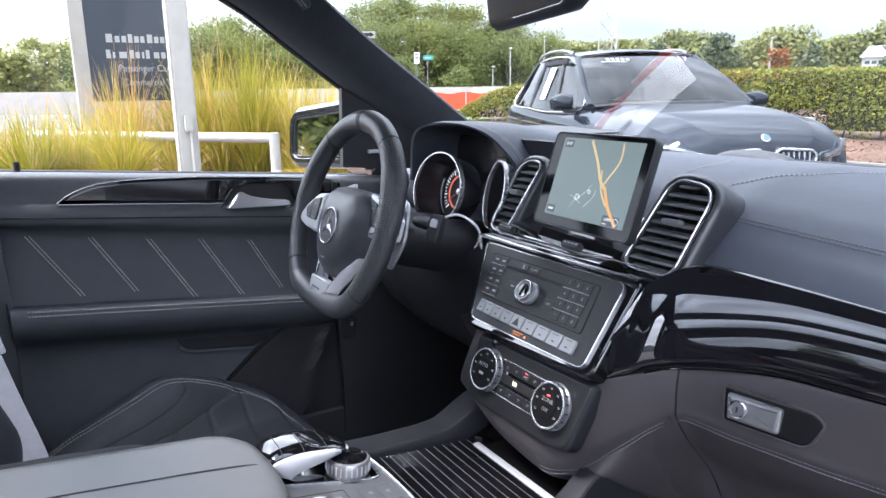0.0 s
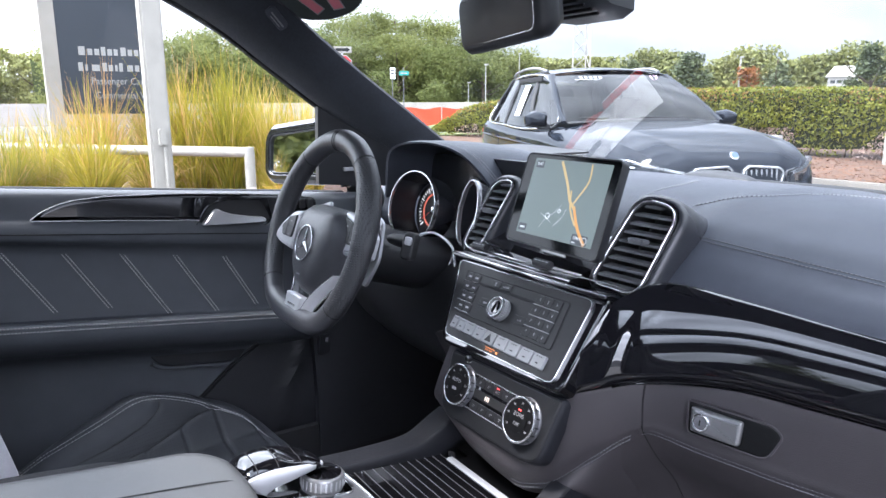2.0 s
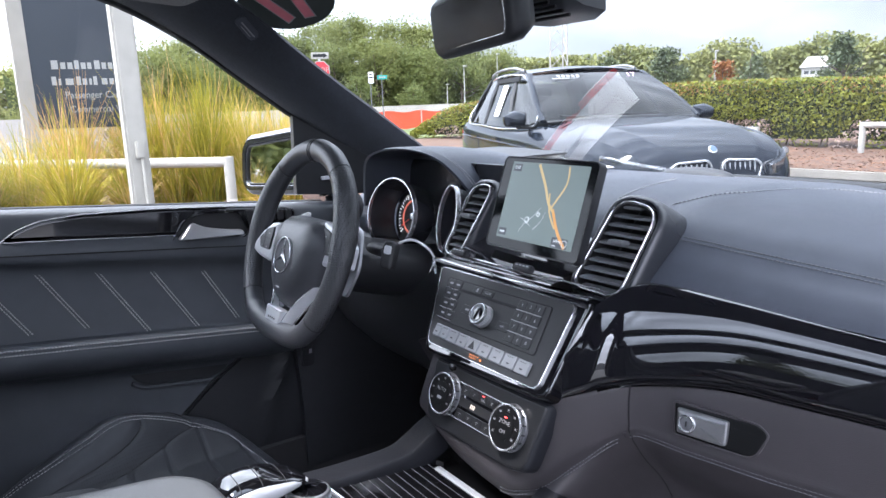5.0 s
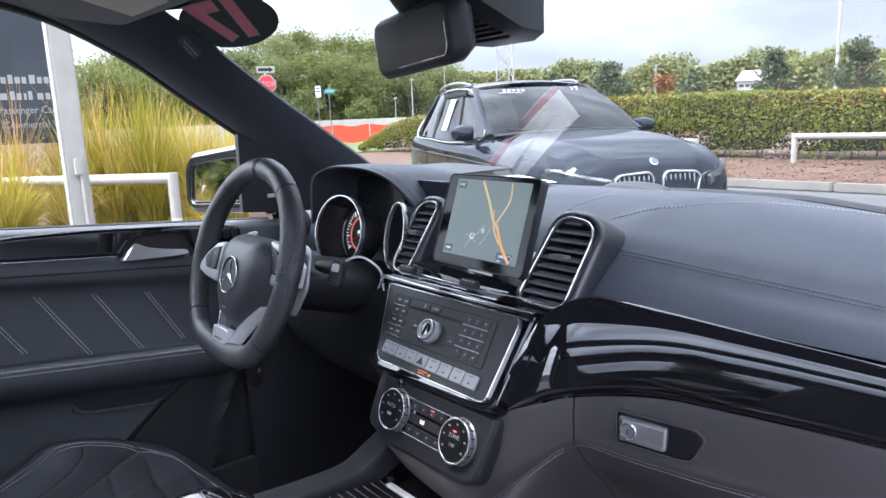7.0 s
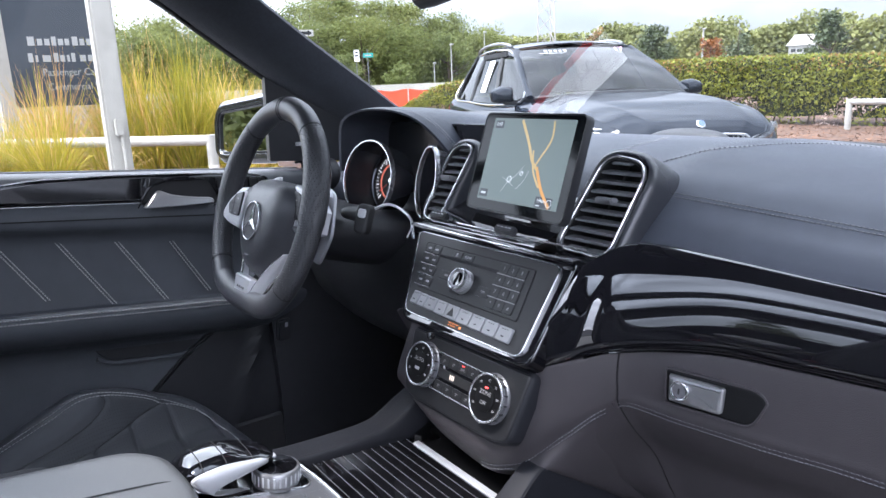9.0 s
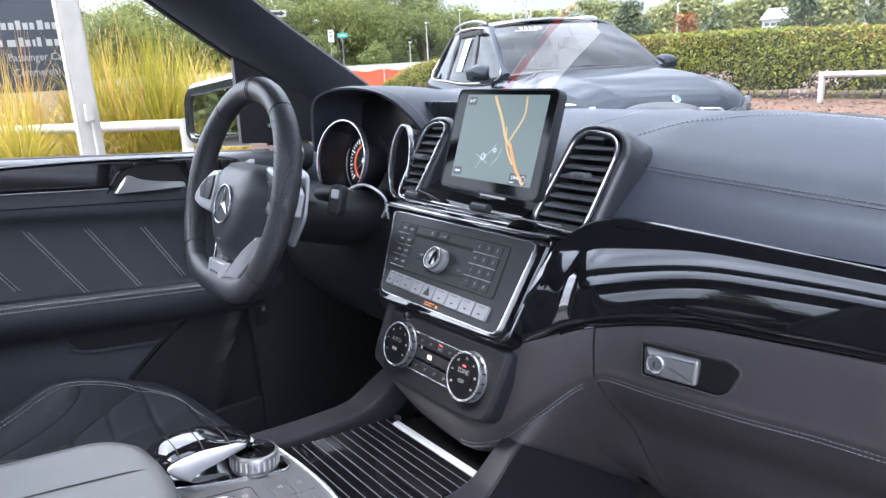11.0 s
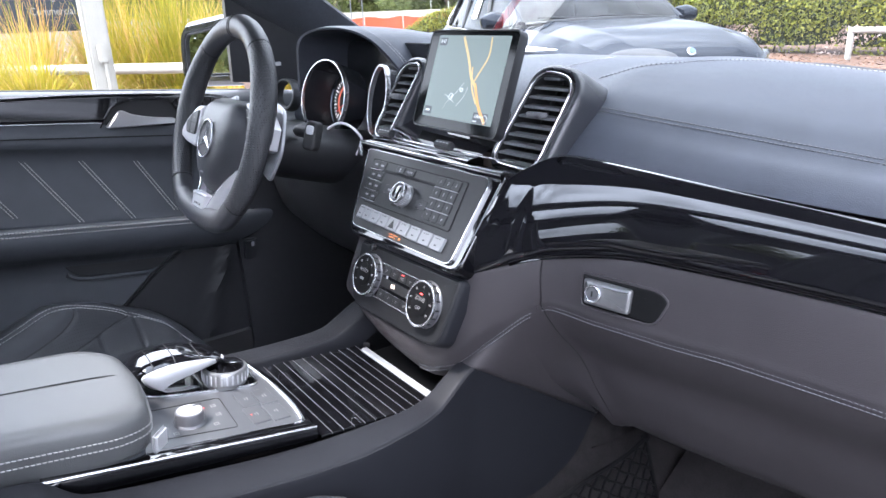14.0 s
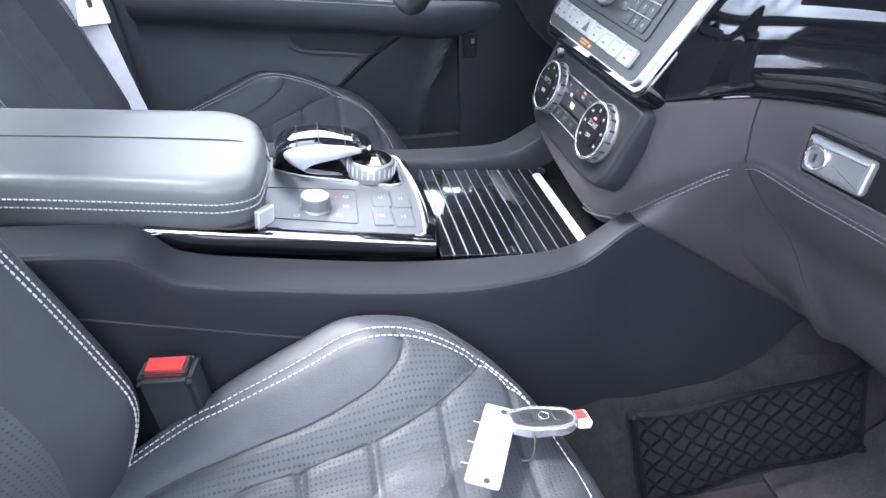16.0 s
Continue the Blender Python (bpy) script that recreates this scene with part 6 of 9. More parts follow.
cup = rpoly([(-0.200, 1.150), (-0.172, 1.190), (-0.140, 1.199), (-0.066, 1.194), (-0.045, 1.150), (-0.06, 1.140), (-0.19, 1.146)], 0.012)
# no hollow is cut; a black plate gives the cup its shade
part("handle_cup_shade", plate(cup, om @ pose(0, 0, -0.712), 0, 0.0045, 0.001), M_BLACK, door)
part("cup_rim", hoop(grow(cup, 0.002), om @ pose(0, 0, -0.708), 0.0025, -0.003, 0.003), M_PIANO, door)
lever = rpoly([(-0.190, 1.153), (-0.163, 1.181), (-0.155, 1.182), (-0.138, 1.172), (-0.105, 1.164), (-0.062, 1.158), (-0.060, 1.149), (-0.10, 1.149)], [0.004, 0.006, 0.006, 0.02, 0.02, 0.004, 0.004, 0.01])
lv = [Vector((y, z, 0)) for y, z in lever]
rows = [[om @ Vector((p.x, p.y, -0.7078)) for p in lv], [om @ Vector((p.x, p.y, -0.7078 + 0.005 + 0.011 * min(1, max(0, (1.184 - p.y) / 0.034)))) for p in lv],
        [om @ Vector((-0.12 + (p.x + 0.12) * 0.96, 1.160 + (p.y - 1.160) * 0.86, -0.7078 + 0.008 + 0.011 * min(1, max(0, (1.184 - p.y) / 0.034)))) for p in lv]]
part("door_handle", loft(rows, closed=True, ends=True), M_SPOKE, door, "satin silver inner door handle", smooth=30)
part("lock_panel", plate(rpoly([(-0.040, 1.145), (-0.050, 1.195), (-0.012, 1.192), (-0.004, 1.142)], 0.004), om @ pose(0, 0, -0.711), 0, 0.005, 0.001), M_PANEL, door)
for y in (0.006, 0.024, 0.042):
    part("seat_switch", boxed(pose(-0.703, y, 1.178), 0.008, 0.014, 0.020, 0.002), M_PANEL, door)
for y in (-0.03,):
    bars("lock_print", [(y + 0.004, 1.182, 0.008, 0.005), (y + 0.008, 1.158, 0.008, 0.006)], om @ pose(0, 0, -0.7058), M_PRINTDIM, door)
# diagonal twin stitching on the insert
for yt, zt, yb, zb in ((-0.547, 1.147, -0.462, 1.010), (-0.447, 1.133, -0.368, 1.002), (-0.347, 1.118, -0.259, 0.971), (-0.247, 1.099, -0.166, 0.962), (-0.147, 1.080, -0.084, 0.967)):
    for dy in (0.0, 0.0065):
        pts = [Vector((-0.7255, yt + dy + (yb - yt) * t, zt + (zb - zt) * t)) for t in [q / 16 for q in range(17)]]
        part("insert_stitching", stitch(pts, Vector((1, 0, 0)), 0.0040, 0.0012, 0.0009, lift=0.0008), M_THREADW, door, "pale twin stitching")
for dz in (0.0, -0.009):
    pts = [Vector((-0.631, y, (0.991 if not dz else 0.983) - 0.112 * (y + 0.3))) for y in [-0.55 + 0.50 * i / 60 for i in range(61)]]
    part("armrest_stitching", stitch(pts, Vector((1, 0, 0.5)), 0.0042, 0.0012, 0.0009, lift=0.0025), M_THREADW, door)
FSEAM = [(0.55, -0.44), (0.70, -0.31), (0.791, -0.225), (0.852, -0.153), (0.902, -0.074), (0.945, 0.0), (0.985, 0.10)]
rows = []
for i in range(34):
    z = 0.55 + 0.425 * i / 33
    y0 = interp(FSEAM, z)[0]
    row = [(-0.700, y0 - 0.002, z), (-0.688, y0, z), (-0.6845, y0 + 0.004, z)]
    for k in range(1, 25):
        y = y0 + 0.004 + (0.225 - y0 - 0.004) * k / 24
        rib = 0.009 * math.exp(-((y + 0.035 - 0.40 * (z - 0.78)) / 0.011) ** 2)
        row.append((-0.684 + rib, y, z))
    rows.append(row)
part("front_panel", loft(rows), M_PLASTIC, door, "darker hard plastic lower front panel")
part("panel_seam", tube([(-0.6835, y, z) for y, z in ((-0.31, 0.705), (-0.229, 0.795), (-0.157, 0.856), (-0.078, 0.906), (-0.004, 0.958))], 0.0030, 6), M_BLACK, door)
part("sill_cover", loft([[(-0.66, y, 0.693), (-0.655, y, 0.688), (-0.652, y, 0.64), (-0.63, y, 0.55)] for y in [-0.6 + 0.85 * i / 20 for i in range(21)]]), M_RUBBER, door, "black sill cover")
part("panel_groove", tube([(-0.7015, y, 1.146 - 0.095 * (y + 0.3)) for y in [-0.57 + 0.70 * i / 40 for i in range(41)]], 0.0014, 6), M_BLACK, door)
part("map_pocket", plate(rpoly([(-0.316, 0.914), (-0.108, 0.893), (-0.135, 0.868), (-0.160, 0.862), (-0.285, 0.878), (-0.300, 0.890)], [0.004, 0.004, 0.012, 0.012, 0.012, 0.008]), om @ pose(0, 0, -0.702), 0, 0.0105, 0.002), M_PLASTIC, door, "dark pull pocket")
part("pocket_lip", tube([om @ Vector((p.x, p.y, -0.690)) for p in spline([Vector((a, b, 0)) for a, b in ((-0.308, 0.888), (-0.285, 0.875), (-0.22, 0.866), (-0.160, 0.859), (-0.132, 0.866), (-0.105, 0.890))], 8)], 0.0045, 8), M_DOOR, door)
part("lock_button", tube([(-0.758, -0.535, 1.235), (-0.758, -0.535, 1.262)], 0.005, 10), M_BLACK, door)
# window: frame strip and pane
pane = loft([[(-0.785 + 0.10 * t * t, y, 1.212 + t * (0.443 if y < -0.2 else 0.443 - 0.55 * (y + 0.2))) for y in [-0.60 + 0.75 * i / 12 for i in range(13)]] for t in [q / 6 for q in range(7)]])
pn = part("window_pane", pane, M_SIDEGLASS, door, "clear side window glass")
pn.visible_shadow = False
part("belt_strip", tube([(-0.772, y, 1.2215 - 0.08 * (y + 0.3)) for y in [-0.60 + 0.75 * i / 20 for i in range(21)]], 0.007, 8), M_RUBBER, door)
# mirror sail with tweeter
part("sail_panel", loft([[(-0.745, 0.08, 1.385), (-0.74, 0.14, 1.350), (-0.73, 0.30, 1.262)], [(-0.755, 0.08, 1.215), (-0.75, 0.17, 1.208), (-0.74, 0.30, 1.20)]], thick=0.02), M_PLASTIC, door, "dark mirror sail panel")
part("sail_print", plate(rrect(0.05, 0.008, 0.002, 2), om @ pose(0.16, 1.245, -0.735), 0, 0.012, 0.001), M_SILVER, door)

# ---- outside mirror ----
wing = thing("wing_mirror", "dark door mirror with a chrome-edged glass", "car mirror")
wmm = frame_m((-0.985, 0.135, 1.270), (0.34, -0.93, 0.06), (0.93, 0.34, 0))
WO = rpoly([(-0.128, 0.030), (-0.108, 0.060), (0.100, 0.085), (0.115, 0.000), (0.098, -0.072), (-0.105, -0.080), (-0.130, -0.060)], 0.020, 6)
rows = [[wmm @ Vector((x, y, z)) for x, y in grow(WO, g)] for g, z in ((0.0, 0.0), (0.006, -0.004), (0.008, -0.02), (0.0, -0.06), (-0.025, -0.09), (-0.05, -0.10))]
part("mirror_shell", loft(rows, closed=True, ends=True), M_BODY, wing, "dark glossy mirror shell", smooth=60)
part("mirror_bezel", hoop(WO, wmm, 0.022, -0.004, 0.008), M_BODY, wing)
part("mirror_glass", plate(grow(WO, -0.010), wmm, -0.004, 0.0015), M_MIRROR, wing, "mirror glass")
part("mirror_rim", hoop(grow(WO, -0.021), wmm, 0.003, 0.0, 0.007), M_PLASTIC, wing)
part("mirror_foot", boxed(pose(-0.83, 0.18, 1.21), 0.16, 0.07, 0.05, 0.015), M_BODY, wing)

# ---- body shell: pillars, windscreen, roof ----
shell = thing("car_shell", "dark car cabin shell with headliner and windows", "car body")


def screen_y(x, z):
    return 0.358 + (1.302 - z) / 0.69 + 0.28 * (1 - (x / 0.68) ** 2)


wx = [-0.70 + 1.40 * i / 40 for i in range(41)]
ws_ = part("windscreen", loft([[(x, screen_y(x, z), z) for x in wx] for z in [1.205 + 0.425 * j / 20 for j in range(21)]]), M_WINDSHIELD, shell, "clear windscreen")
ws_.visible_shadow = False
for s in (-1, 1):
    outer = spline([(s * 0.742, 0.36, 1.215), (s * 0.740, 0.245, 1.285), (s * 0.735, 0.100, 1.374), (s * 0.728, -0.03, 1.466), (s * 0.720, -0.151, 1.549), (s * 0.710, -0.32, 1.622), (s * 0.70, -0.60, 1.66)], 6)
    inner = spline([(s * 0.665, 0.50, 1.215), (s * 0.660, 0.395, 1.279), (s * 0.650, 0.275, 1.360), (s * 0.640, 0.12, 1.466), (s * 0.625, -0.055, 1.590), (s * 0.60, -0.20, 1.650), (s * 0.58, -0.60, 1.69)], 6)
    rows = []
    for a, b in zip(outer, inner):
        o = (a + b) / 2
        d = Vector((-s * 0.5, -0.5, -0.25)).normalized()
        rows.append([a + Vector((s * 0.02, 0.03, 0.0)), a, a.lerp(b, 0.15) + d * 0.014, a.lerp(b, 0.5) + d * 0.022, a.lerp(b, 0.85) + d * 0.010, b, b + Vector((s * 0.004, 0.004, 0.004))])
    part("front_pillar", loft(rows), M_HEADLINER, shell, "dark cloth-covered windscreen pillar")
    part("pillar_seal", tube([p + Vector((s * 0.010, 0.010, -0.004)) for p in outer], 0.009, 8), M_RUBBER, shell)
am_ = frame_m((-0.639, -0.036, 1.551), (0.82, -0.27, -0.50), (-0.20, 0.69, -0.69))
tagp = part("airbag_cap", plate(rrect(0.050, 0.022, 0.008), am_, -0.004, 0.0045, 0.002), M_CAP, shell, "small pillar cap")
bars("cap_print", [(0, 0.002, 0.036, 0.003), (0, -0.004, 0.026, 0.002)], am_, M_PRINTDIM, tagp, 0.0115)
# roof lining with a bowed front edge
rows = []
for i in range(41):
    x = -0.70 + 1.40 * i / 40
    yf = screen_y(x, 1.615)
    rows.append(spline([(x, yf, 1.615), (x, yf - 0.05, 1.640 + 0.02 * (1 - (x / 0.7) ** 2)), (x, -0.4, 1.675 + 0.03 * (1 - (x / 0.7) ** 2)), (x, -1.2, 1.68 + 0.03 * (1 - (x / 0.7) ** 2)), (x, -2.2, 1.60)], 5))
GLAZED = [(-0.43, 0.43, -0.80, -0.34), (-0.43, 0.43, -1.50, -0.93)]


def pierced(grid):
    """A skin with the roof windows left out."""
    bm = bmesh.new()
    vs = [[bm.verts.new(p) for p in r] for r in grid]
    for a, b in zip(vs, vs[1:]):
        for k in range(len(a) - 1):
            c = (a[k].co + a[k + 1].co + b[k].co + b[k + 1].co) / 4
            if not any(p < c.x < q and r < c.y < s for p, q, r, s in GLAZED):
                bm.faces.new((a[k], a[k + 1], b[k + 1], b[k]))
    return bm


def roof_z(x):
    return 1.665 + 0.03 * (1 - (x / 0.7) ** 2)


fine = [[a.lerp(b, q / 4) for a, b in zip(r, r[1:]) for q in range(4)] + [r[-1]] for r in rows]
part("headliner", pierced(fine), M_HEADLINER, shell, "dark headliner")
part("roof_skin", pierced([[p + Vector((0, 0.03 if p.y > 0.0 else 0, 0.05)) for p in r] for r in fine]), M_BODY, shell)
for gx0, gx1, gy0, gy1 in GLAZED:
    ring = rpoly([(gx0 - 0.02, gy0 - 0.02), (gx1 + 0.02, gy0 - 0.02), (gx1 + 0.02, gy1 + 0.02), (gx0 - 0.02, gy1 + 0.02)], 0.03)
    part("roof_window_frame", loft([[Vector((x, y, roof_z(x) + dz)) for x, y in grow(ring, g)] for g, dz in ((0.02, 0.0), (0.0, -0.004), (-0.012, 0.010), (-0.012, 0.07))], closed=True), M_HEADLINER, shell)
    rw = part("roof_window", loft([[(gx0 - 0.03 + (gx1 - gx0 + 0.06) * i / 12, gy0 - 0.03 + (gy1 - gy0 + 0.06) * j / 6, roof_z(0.35) + 0.065) for i in range(13)] for j in range(7)]), M_ROOFGLASS, shell, "clear glass roof panel")
    rw.visible_shadow = False
for s in (-1, 1):
    part("roof_rail", tube([(s * 0.715, y, 1.645) for y in (-0.45, -0.9, -1.4, -1.9)], 0.045, 8), M_HEADLINER, shell)
# driver's side centre pillar, rear door, sills, tail
part("centre_pillar", loft([[(-0.735, -0.60 + dy, 0.50), (-0.73, -0.595 + dy, 0.9), (-0.725, -0.61 + dy, 1.25), (-0.71, -0.66 + dy, 1.64)] for dy in (0.03, 0.0, -0.10, -0.24, -0.40)], thick=0.03), M_DOOR, shell, "dark centre pillar")
part("pillar_cover", loft([[(-0.700, -0.60 + dy, 0.52), (-0.688, -0.595 + dy, 0.9), (-0.692, -0.63 + dy, 1.25), (-0.69, -0.68 + dy, 1.62)] for dy in (0.0, -0.05, -0.11)], thick=0.02), M_DOOR, shell)
part("rear_door", loft([[(-0.74, y, z) for y in (-0.72, -1.1, -1.5, -1.9)] for z in (0.45, 0.8, 1.2, 1.26)], thick=0.06), M_DOOR, shell)
part("rear_flank", loft([[(0.76, y, z) for y in (-0.72, -1.2, -1.6, -1.9)] for z in (0.45, 0.8, 1.2, 1.26)], thick=0.06), M_DOOR, shell)
part("rear_pillar", loft([[(0.76, -0.66 + dy, 0.50), (0.76, -0.66 + dy, 1.0), (0.75, -0.68 + dy, 1.30), (0.72, -0.72 + dy, 1.64)] for dy in (0.0, -0.08, -0.18)], thick=0.03), M_PLASTIC, shell)
for s in (-1, 1):
    rp = part("rear_window", loft([[(s * (0.765 - 0.07 * t * t), y, 1.26 + 0.38 * t) for y in (-0.74, -1.1, -1.5, -1.85)] for t in (0, 0.33, 0.66, 1.0)]), M_TINTGLASS, shell, "tinted rear side window")
    rp.visible_shadow = False
    part("quarter_pillar", loft([[(s * 0.745, -1.85 + dy, 1.22), (s * 0.73, -1.9 + dy, 1.40), (s * 0.70, -1.98 + dy, 1.62)] for dy in (0.0, -0.14, -0.28)], thick=0.03), M_HEADLINER, shell)
tg = part("tail_window", loft([[(x, -2.13 + 0.25 * t, 1.2 + 0.40 * t) for x in (-0.7, 0, 0.7)] for t in (0, 0.5, 1.0)]), M_TINTGLASS, shell)
tg.visible_shadow = False
part("tail_wall", loft([[(x, -2.15, z) for x in (-0.75, 0, 0.75)] for z in (0.4, 0.9, 1.2)], thick=0.05), M_DOOR, shell)
part("floor_pan", loft([[(x, y, 0.50 + 0.02 * math.sin(x * 9)) for x in [-0.76 + 1.52 * i / 16 for i in range(17)]] for y in [-2.15 + 2.95 * j / 16 for j in range(17)]], thick=0.03), M_CARPET, shell, "black carpeted floor")
part("firewall", loft([[(x, 0.40, 0.50), (x, 0.62, 0.60), (x, 0.72, 0.80), (x, 0.75, 1.20)] for x in (-0.78, -0.4, 0, 0.4, 0.78)], thick=0.03), M_CARPET, shell)
part("kick_panel", loft([[(-0.665, y, 0.50), (-0.668, y, 0.75), (-0.69, y, 0.95), (-0.70, y, 1.12)] for y in (0.02, 0.06, 0.2, 0.4, 0.7)], thick=0.02), M_PLASTIC, shell, "dark kick panel")
part("sill_trim", loft([[(-0.76, y, 0.62), (-0.68, y, 0.615), (-0.655, y, 0.59), (-0.65, y, 0.50)] for y in (-0.75, -0.3, 0.05, 0.2)], thick=0.01), M_PLASTIC, shell)
part("passenger_sill", loft([[(0.80, y, 0.40), (0.81, y, 0.58), (0.78, y, 0.625), (0.71, y, 0.625), (0.68, y, 0.60), (0.675, y, 0.50)] for y in (-0.85, -0.4, 0.1, 0.4)], thick=0.01), M_PLASTIC, shell)
part("hood_latch", boxed(pose(-0.655, 0.04, 0.872, 0, 12, 0), 0.012, 0.030, 0.050, 0.004), M_PLASTIC, shell, "small release lever")
part("latch_face", boxed(pose(-0.650, 0.044, 0.885, 0, 12, 0), 0.010, 0.010, 0.014, 0.002), M_PRINTDIM, shell)
part("passenger_kick", loft([[(0.72, y, 0.50), (0.72, y, 0.9), (0.73, y, 1.20)] for y in (0.10, 0.4, 0.7)], thick=0.02), M_PLASTIC, shell)
part("foot_ramp", loft([[(x, 0.24, 0.525), (x, 0.36, 0.56), (x, 0.52, 0.68), (x, 0.60, 0.80)] for x in (0.17, 0.35, 0.55, 0.72)], thick=0.01), M_CARPET, shell, "carpeted foot ramp")
# bonnet outside
part("bonnet", loft([[(x, y, 1.17 - 0.05 * ((y - 0.75) / 1.2) ** 2 * 4 - 0.05 * (x / 0.8) ** 2) for x in [-0.8 + 1.6 * i / 12 for i in range(13)]] for y in [0.62 + 1.2 * j / 8 for j in range(9)]]), M_BODY, shell)

# ---- overhead: mirror, housing, visor, sticker ----
rv = thing("rear_view_mirror", "frameless dark rear-view mirror below the roof", "mirror")
rm = frame_m((-0.105, 0.083, 1.507), (-0.20, -0.97, -0.10), (0.98, -0.20, 0.03))
RO = rrect(0.240, 0.074, 0.018, 6)
rows = [[rm @ Vector((x, y, z)) for x, y in grow(RO, g)] for g, z in ((-0.005, 0.002), (0.001, 0.0), (0.007, -0.008), (0.006, -0.026), (-0.008, -0.044))]
part("housing", loft(rows, closed=True, ends=True), M_PLASTIC, rv, "dark mirror housing", smooth=60)
part("glass", plate(grow(RO, -0.004), rm, -0.002, 0.0018), M_MIRROR, rv, "mirror glass")
part("stem", tube([rm @ Vector((0, 0.01, -0.03)), Vector((-0.05, 0.17, 1.57)), Vector((-0.03, 0.24, 1.60))], 0.012, 10), M_PLASTIC, rv)
oc = thing("sensor_housing", "dark sensor cover at the windscreen's top", "sensor cover")
rows = []
for y, w, z0, z1 in ((0.06, 0.090, 1.60, 1.66), (0.12, 0.088, 1.535, 1.65), (0.20, 0.080, 1.508, 1.62), (0.26, 0.066, 1.505, 1.57)):
    rows.append([Vector((x - 0.075, y, z)) for x, z in ((-w, z1), (-w, z0 + 0.01), (-w + 0.02, z0), (w - 0.02, z0), (w, z0 + 0.01), (w, z1))])
part("cover", loft(rows, ends=True), M_PLASTIC, oc)
for i in range(6):
    part("vent_slot", boxed(pose(-0.045, 0.125 + 0.013 * i, 1.529 - 0.0045 * i, -20), 0.07, 0.003, 0.004), M_BLACK, oc)
visor = thing("sun_visor", "dark folded sun visor with a beige label", "sun visor")
vo = rpoly([(-0.585, -0.165), (-0.16, -0.135), (-0.12, -0.40), (-0.36, -0.362), (-0.515, -0.305)], [0.03, 0.02, 0.03, 0.08, 0.07])
vm = pose(0, 0, 1.586) @ Matrix.Diagonal((1, 1, -1, 1))
part("visor_shell", plate(vo, vm, -0.012, 0.012, 0.008), M_HEADLINER, visor)
part("visor_label", plate(rpoly([(-0.463, -0.183), (-0.309, -0.177), (-0.219, -0.271), (-0.320, -0.301)], 0.004), vm, 0.011, 0.0132), M_VISOR, visor, "beige printed label")
# oval year sticker on the glass
st_c = Vector((-0.570, screen_y(-0.570, 1.594), 1.594))
du = Vector((1, -0.28 * 2 * st_c.x / 0.68 ** 2, 0)).normalized()
dn = Vector((0.28 * 2 * st_c.x / 0.68 ** 2, 1, 1 / 0.69)).normalized()
sm2 = frame_m(st_c - dn * 0.006, -dn, du)
stk = thing("year_sticker", "dark oval window sticker with red numerals", "sticker")
part("sticker", plate([(0.106 * math.cos(2 * math.pi * j / 40), 0.062 * math.sin(2 * math.pi * j / 40)) for j in range(40)], sm2 @ pose(0, 0, 0, 0, 0, 8), 0, 0.0006), mat("sticker_film", (0.016, 0.024, 0.023), 0.6), stk)
words("year_print", "17", 0.118, sm2 @ pose(0, 0, 0.0012, 0, 180, 8), mat("faded_red", (0.60, 0.16, 0.20), 0.6), stk, bold=0.0055)
words("year_edge", "17", 0.118, sm2 @ pose(0, 0, 0.0009, 0, 180, 8), M_PRINT, stk, bold=0.0080)
# sheet lying on the dash below the glass
sheet = thing("price_sheet", "white printed sheet with a red band on the dash", "paper sheet")
pc = Vector((-0.345, 0.535, 1.262))
pv = (Vector((-0.424, 0.573, 0)) - Vector((-0.262, 0.500, 0))).normalized()
ps = frame_m(pc, (0, 0, 1), (-pv.x, -pv.y, 0))
part("sheet", plate(rrect(0.215, 0.085, 0.002, 2), ps, 0, 0.0006), M_PAPER, sheet)
part("red_band", plate(rrect(0.215, 0.014, 0.001, 1, 0, -0.034), ps, 0.0006, 0.0012), M_RED, sheet)
bars("sheet_print", [(-0.06, 0.012, 0.05, 0.010), (-0.01, 0.008, 0.03, 0.004), (0.045, 0.006, 0.06, 0.003)], ps, M_PRINTDIM, sheet, 0.0009)

# ---- passenger footwell ----
net = thing("cargo_net", "black elastic cargo net on the console side", "net")


def net_at(u, v):
    a, b, c, d = Vector((0.170, 0.035, 0.688)), Vector((0.172, 0.318, 0.716)), Vector((0.185, 0.345, 0.585)), Vector((0.183, 0.065, 0.550))
    top, low = a.lerp(b, u), d.lerp(c, u)
    p = top.lerp(low, v)
    return p + Vector((0.006 + 0.004 * math.sin(u * 9), 0, -0.012 * math.sin(math.pi * u) * (1 - v)))


for pts in ([net_at(q / 20, 0) for q in range(21)], [net_at(q / 20, 1) for q in range(21)], [net_at(0, q / 8) for q in range(9)], [net_at(1, q / 8) for q in range(9)]):
    part("border_cord", tube(pts, 0.0036, 7), M_NET, net)
for k in range(-6, 15):
    for sgn in (1, -1):
        pts = []
        for q in range(25):
            v = q / 24
            u = (k + sgn * v * 4.5) / 11 + (0.0 if sgn > 0 else 0.30)
            if 0 <= u <= 1:
                pts.append(net_at(u, v) + Vector((0.0015 * sgn, 0.002 * math.sin(v * 28), 0)))
        if len(pts) > 3:
            part("net_cord", tube(pts, 0.0019, 5), M_NET, net)
for u, v in ((0, 0), (1, 0), (0, 1), (1, 1)):
    part("net_anchor", turned([(0.006, -0.004), (0.006, 0.004), (0.003, 0.007)], frame_m(net_at(u, v), (1, 0, 0), (0, 1, 0)), 12), M_NET, net)

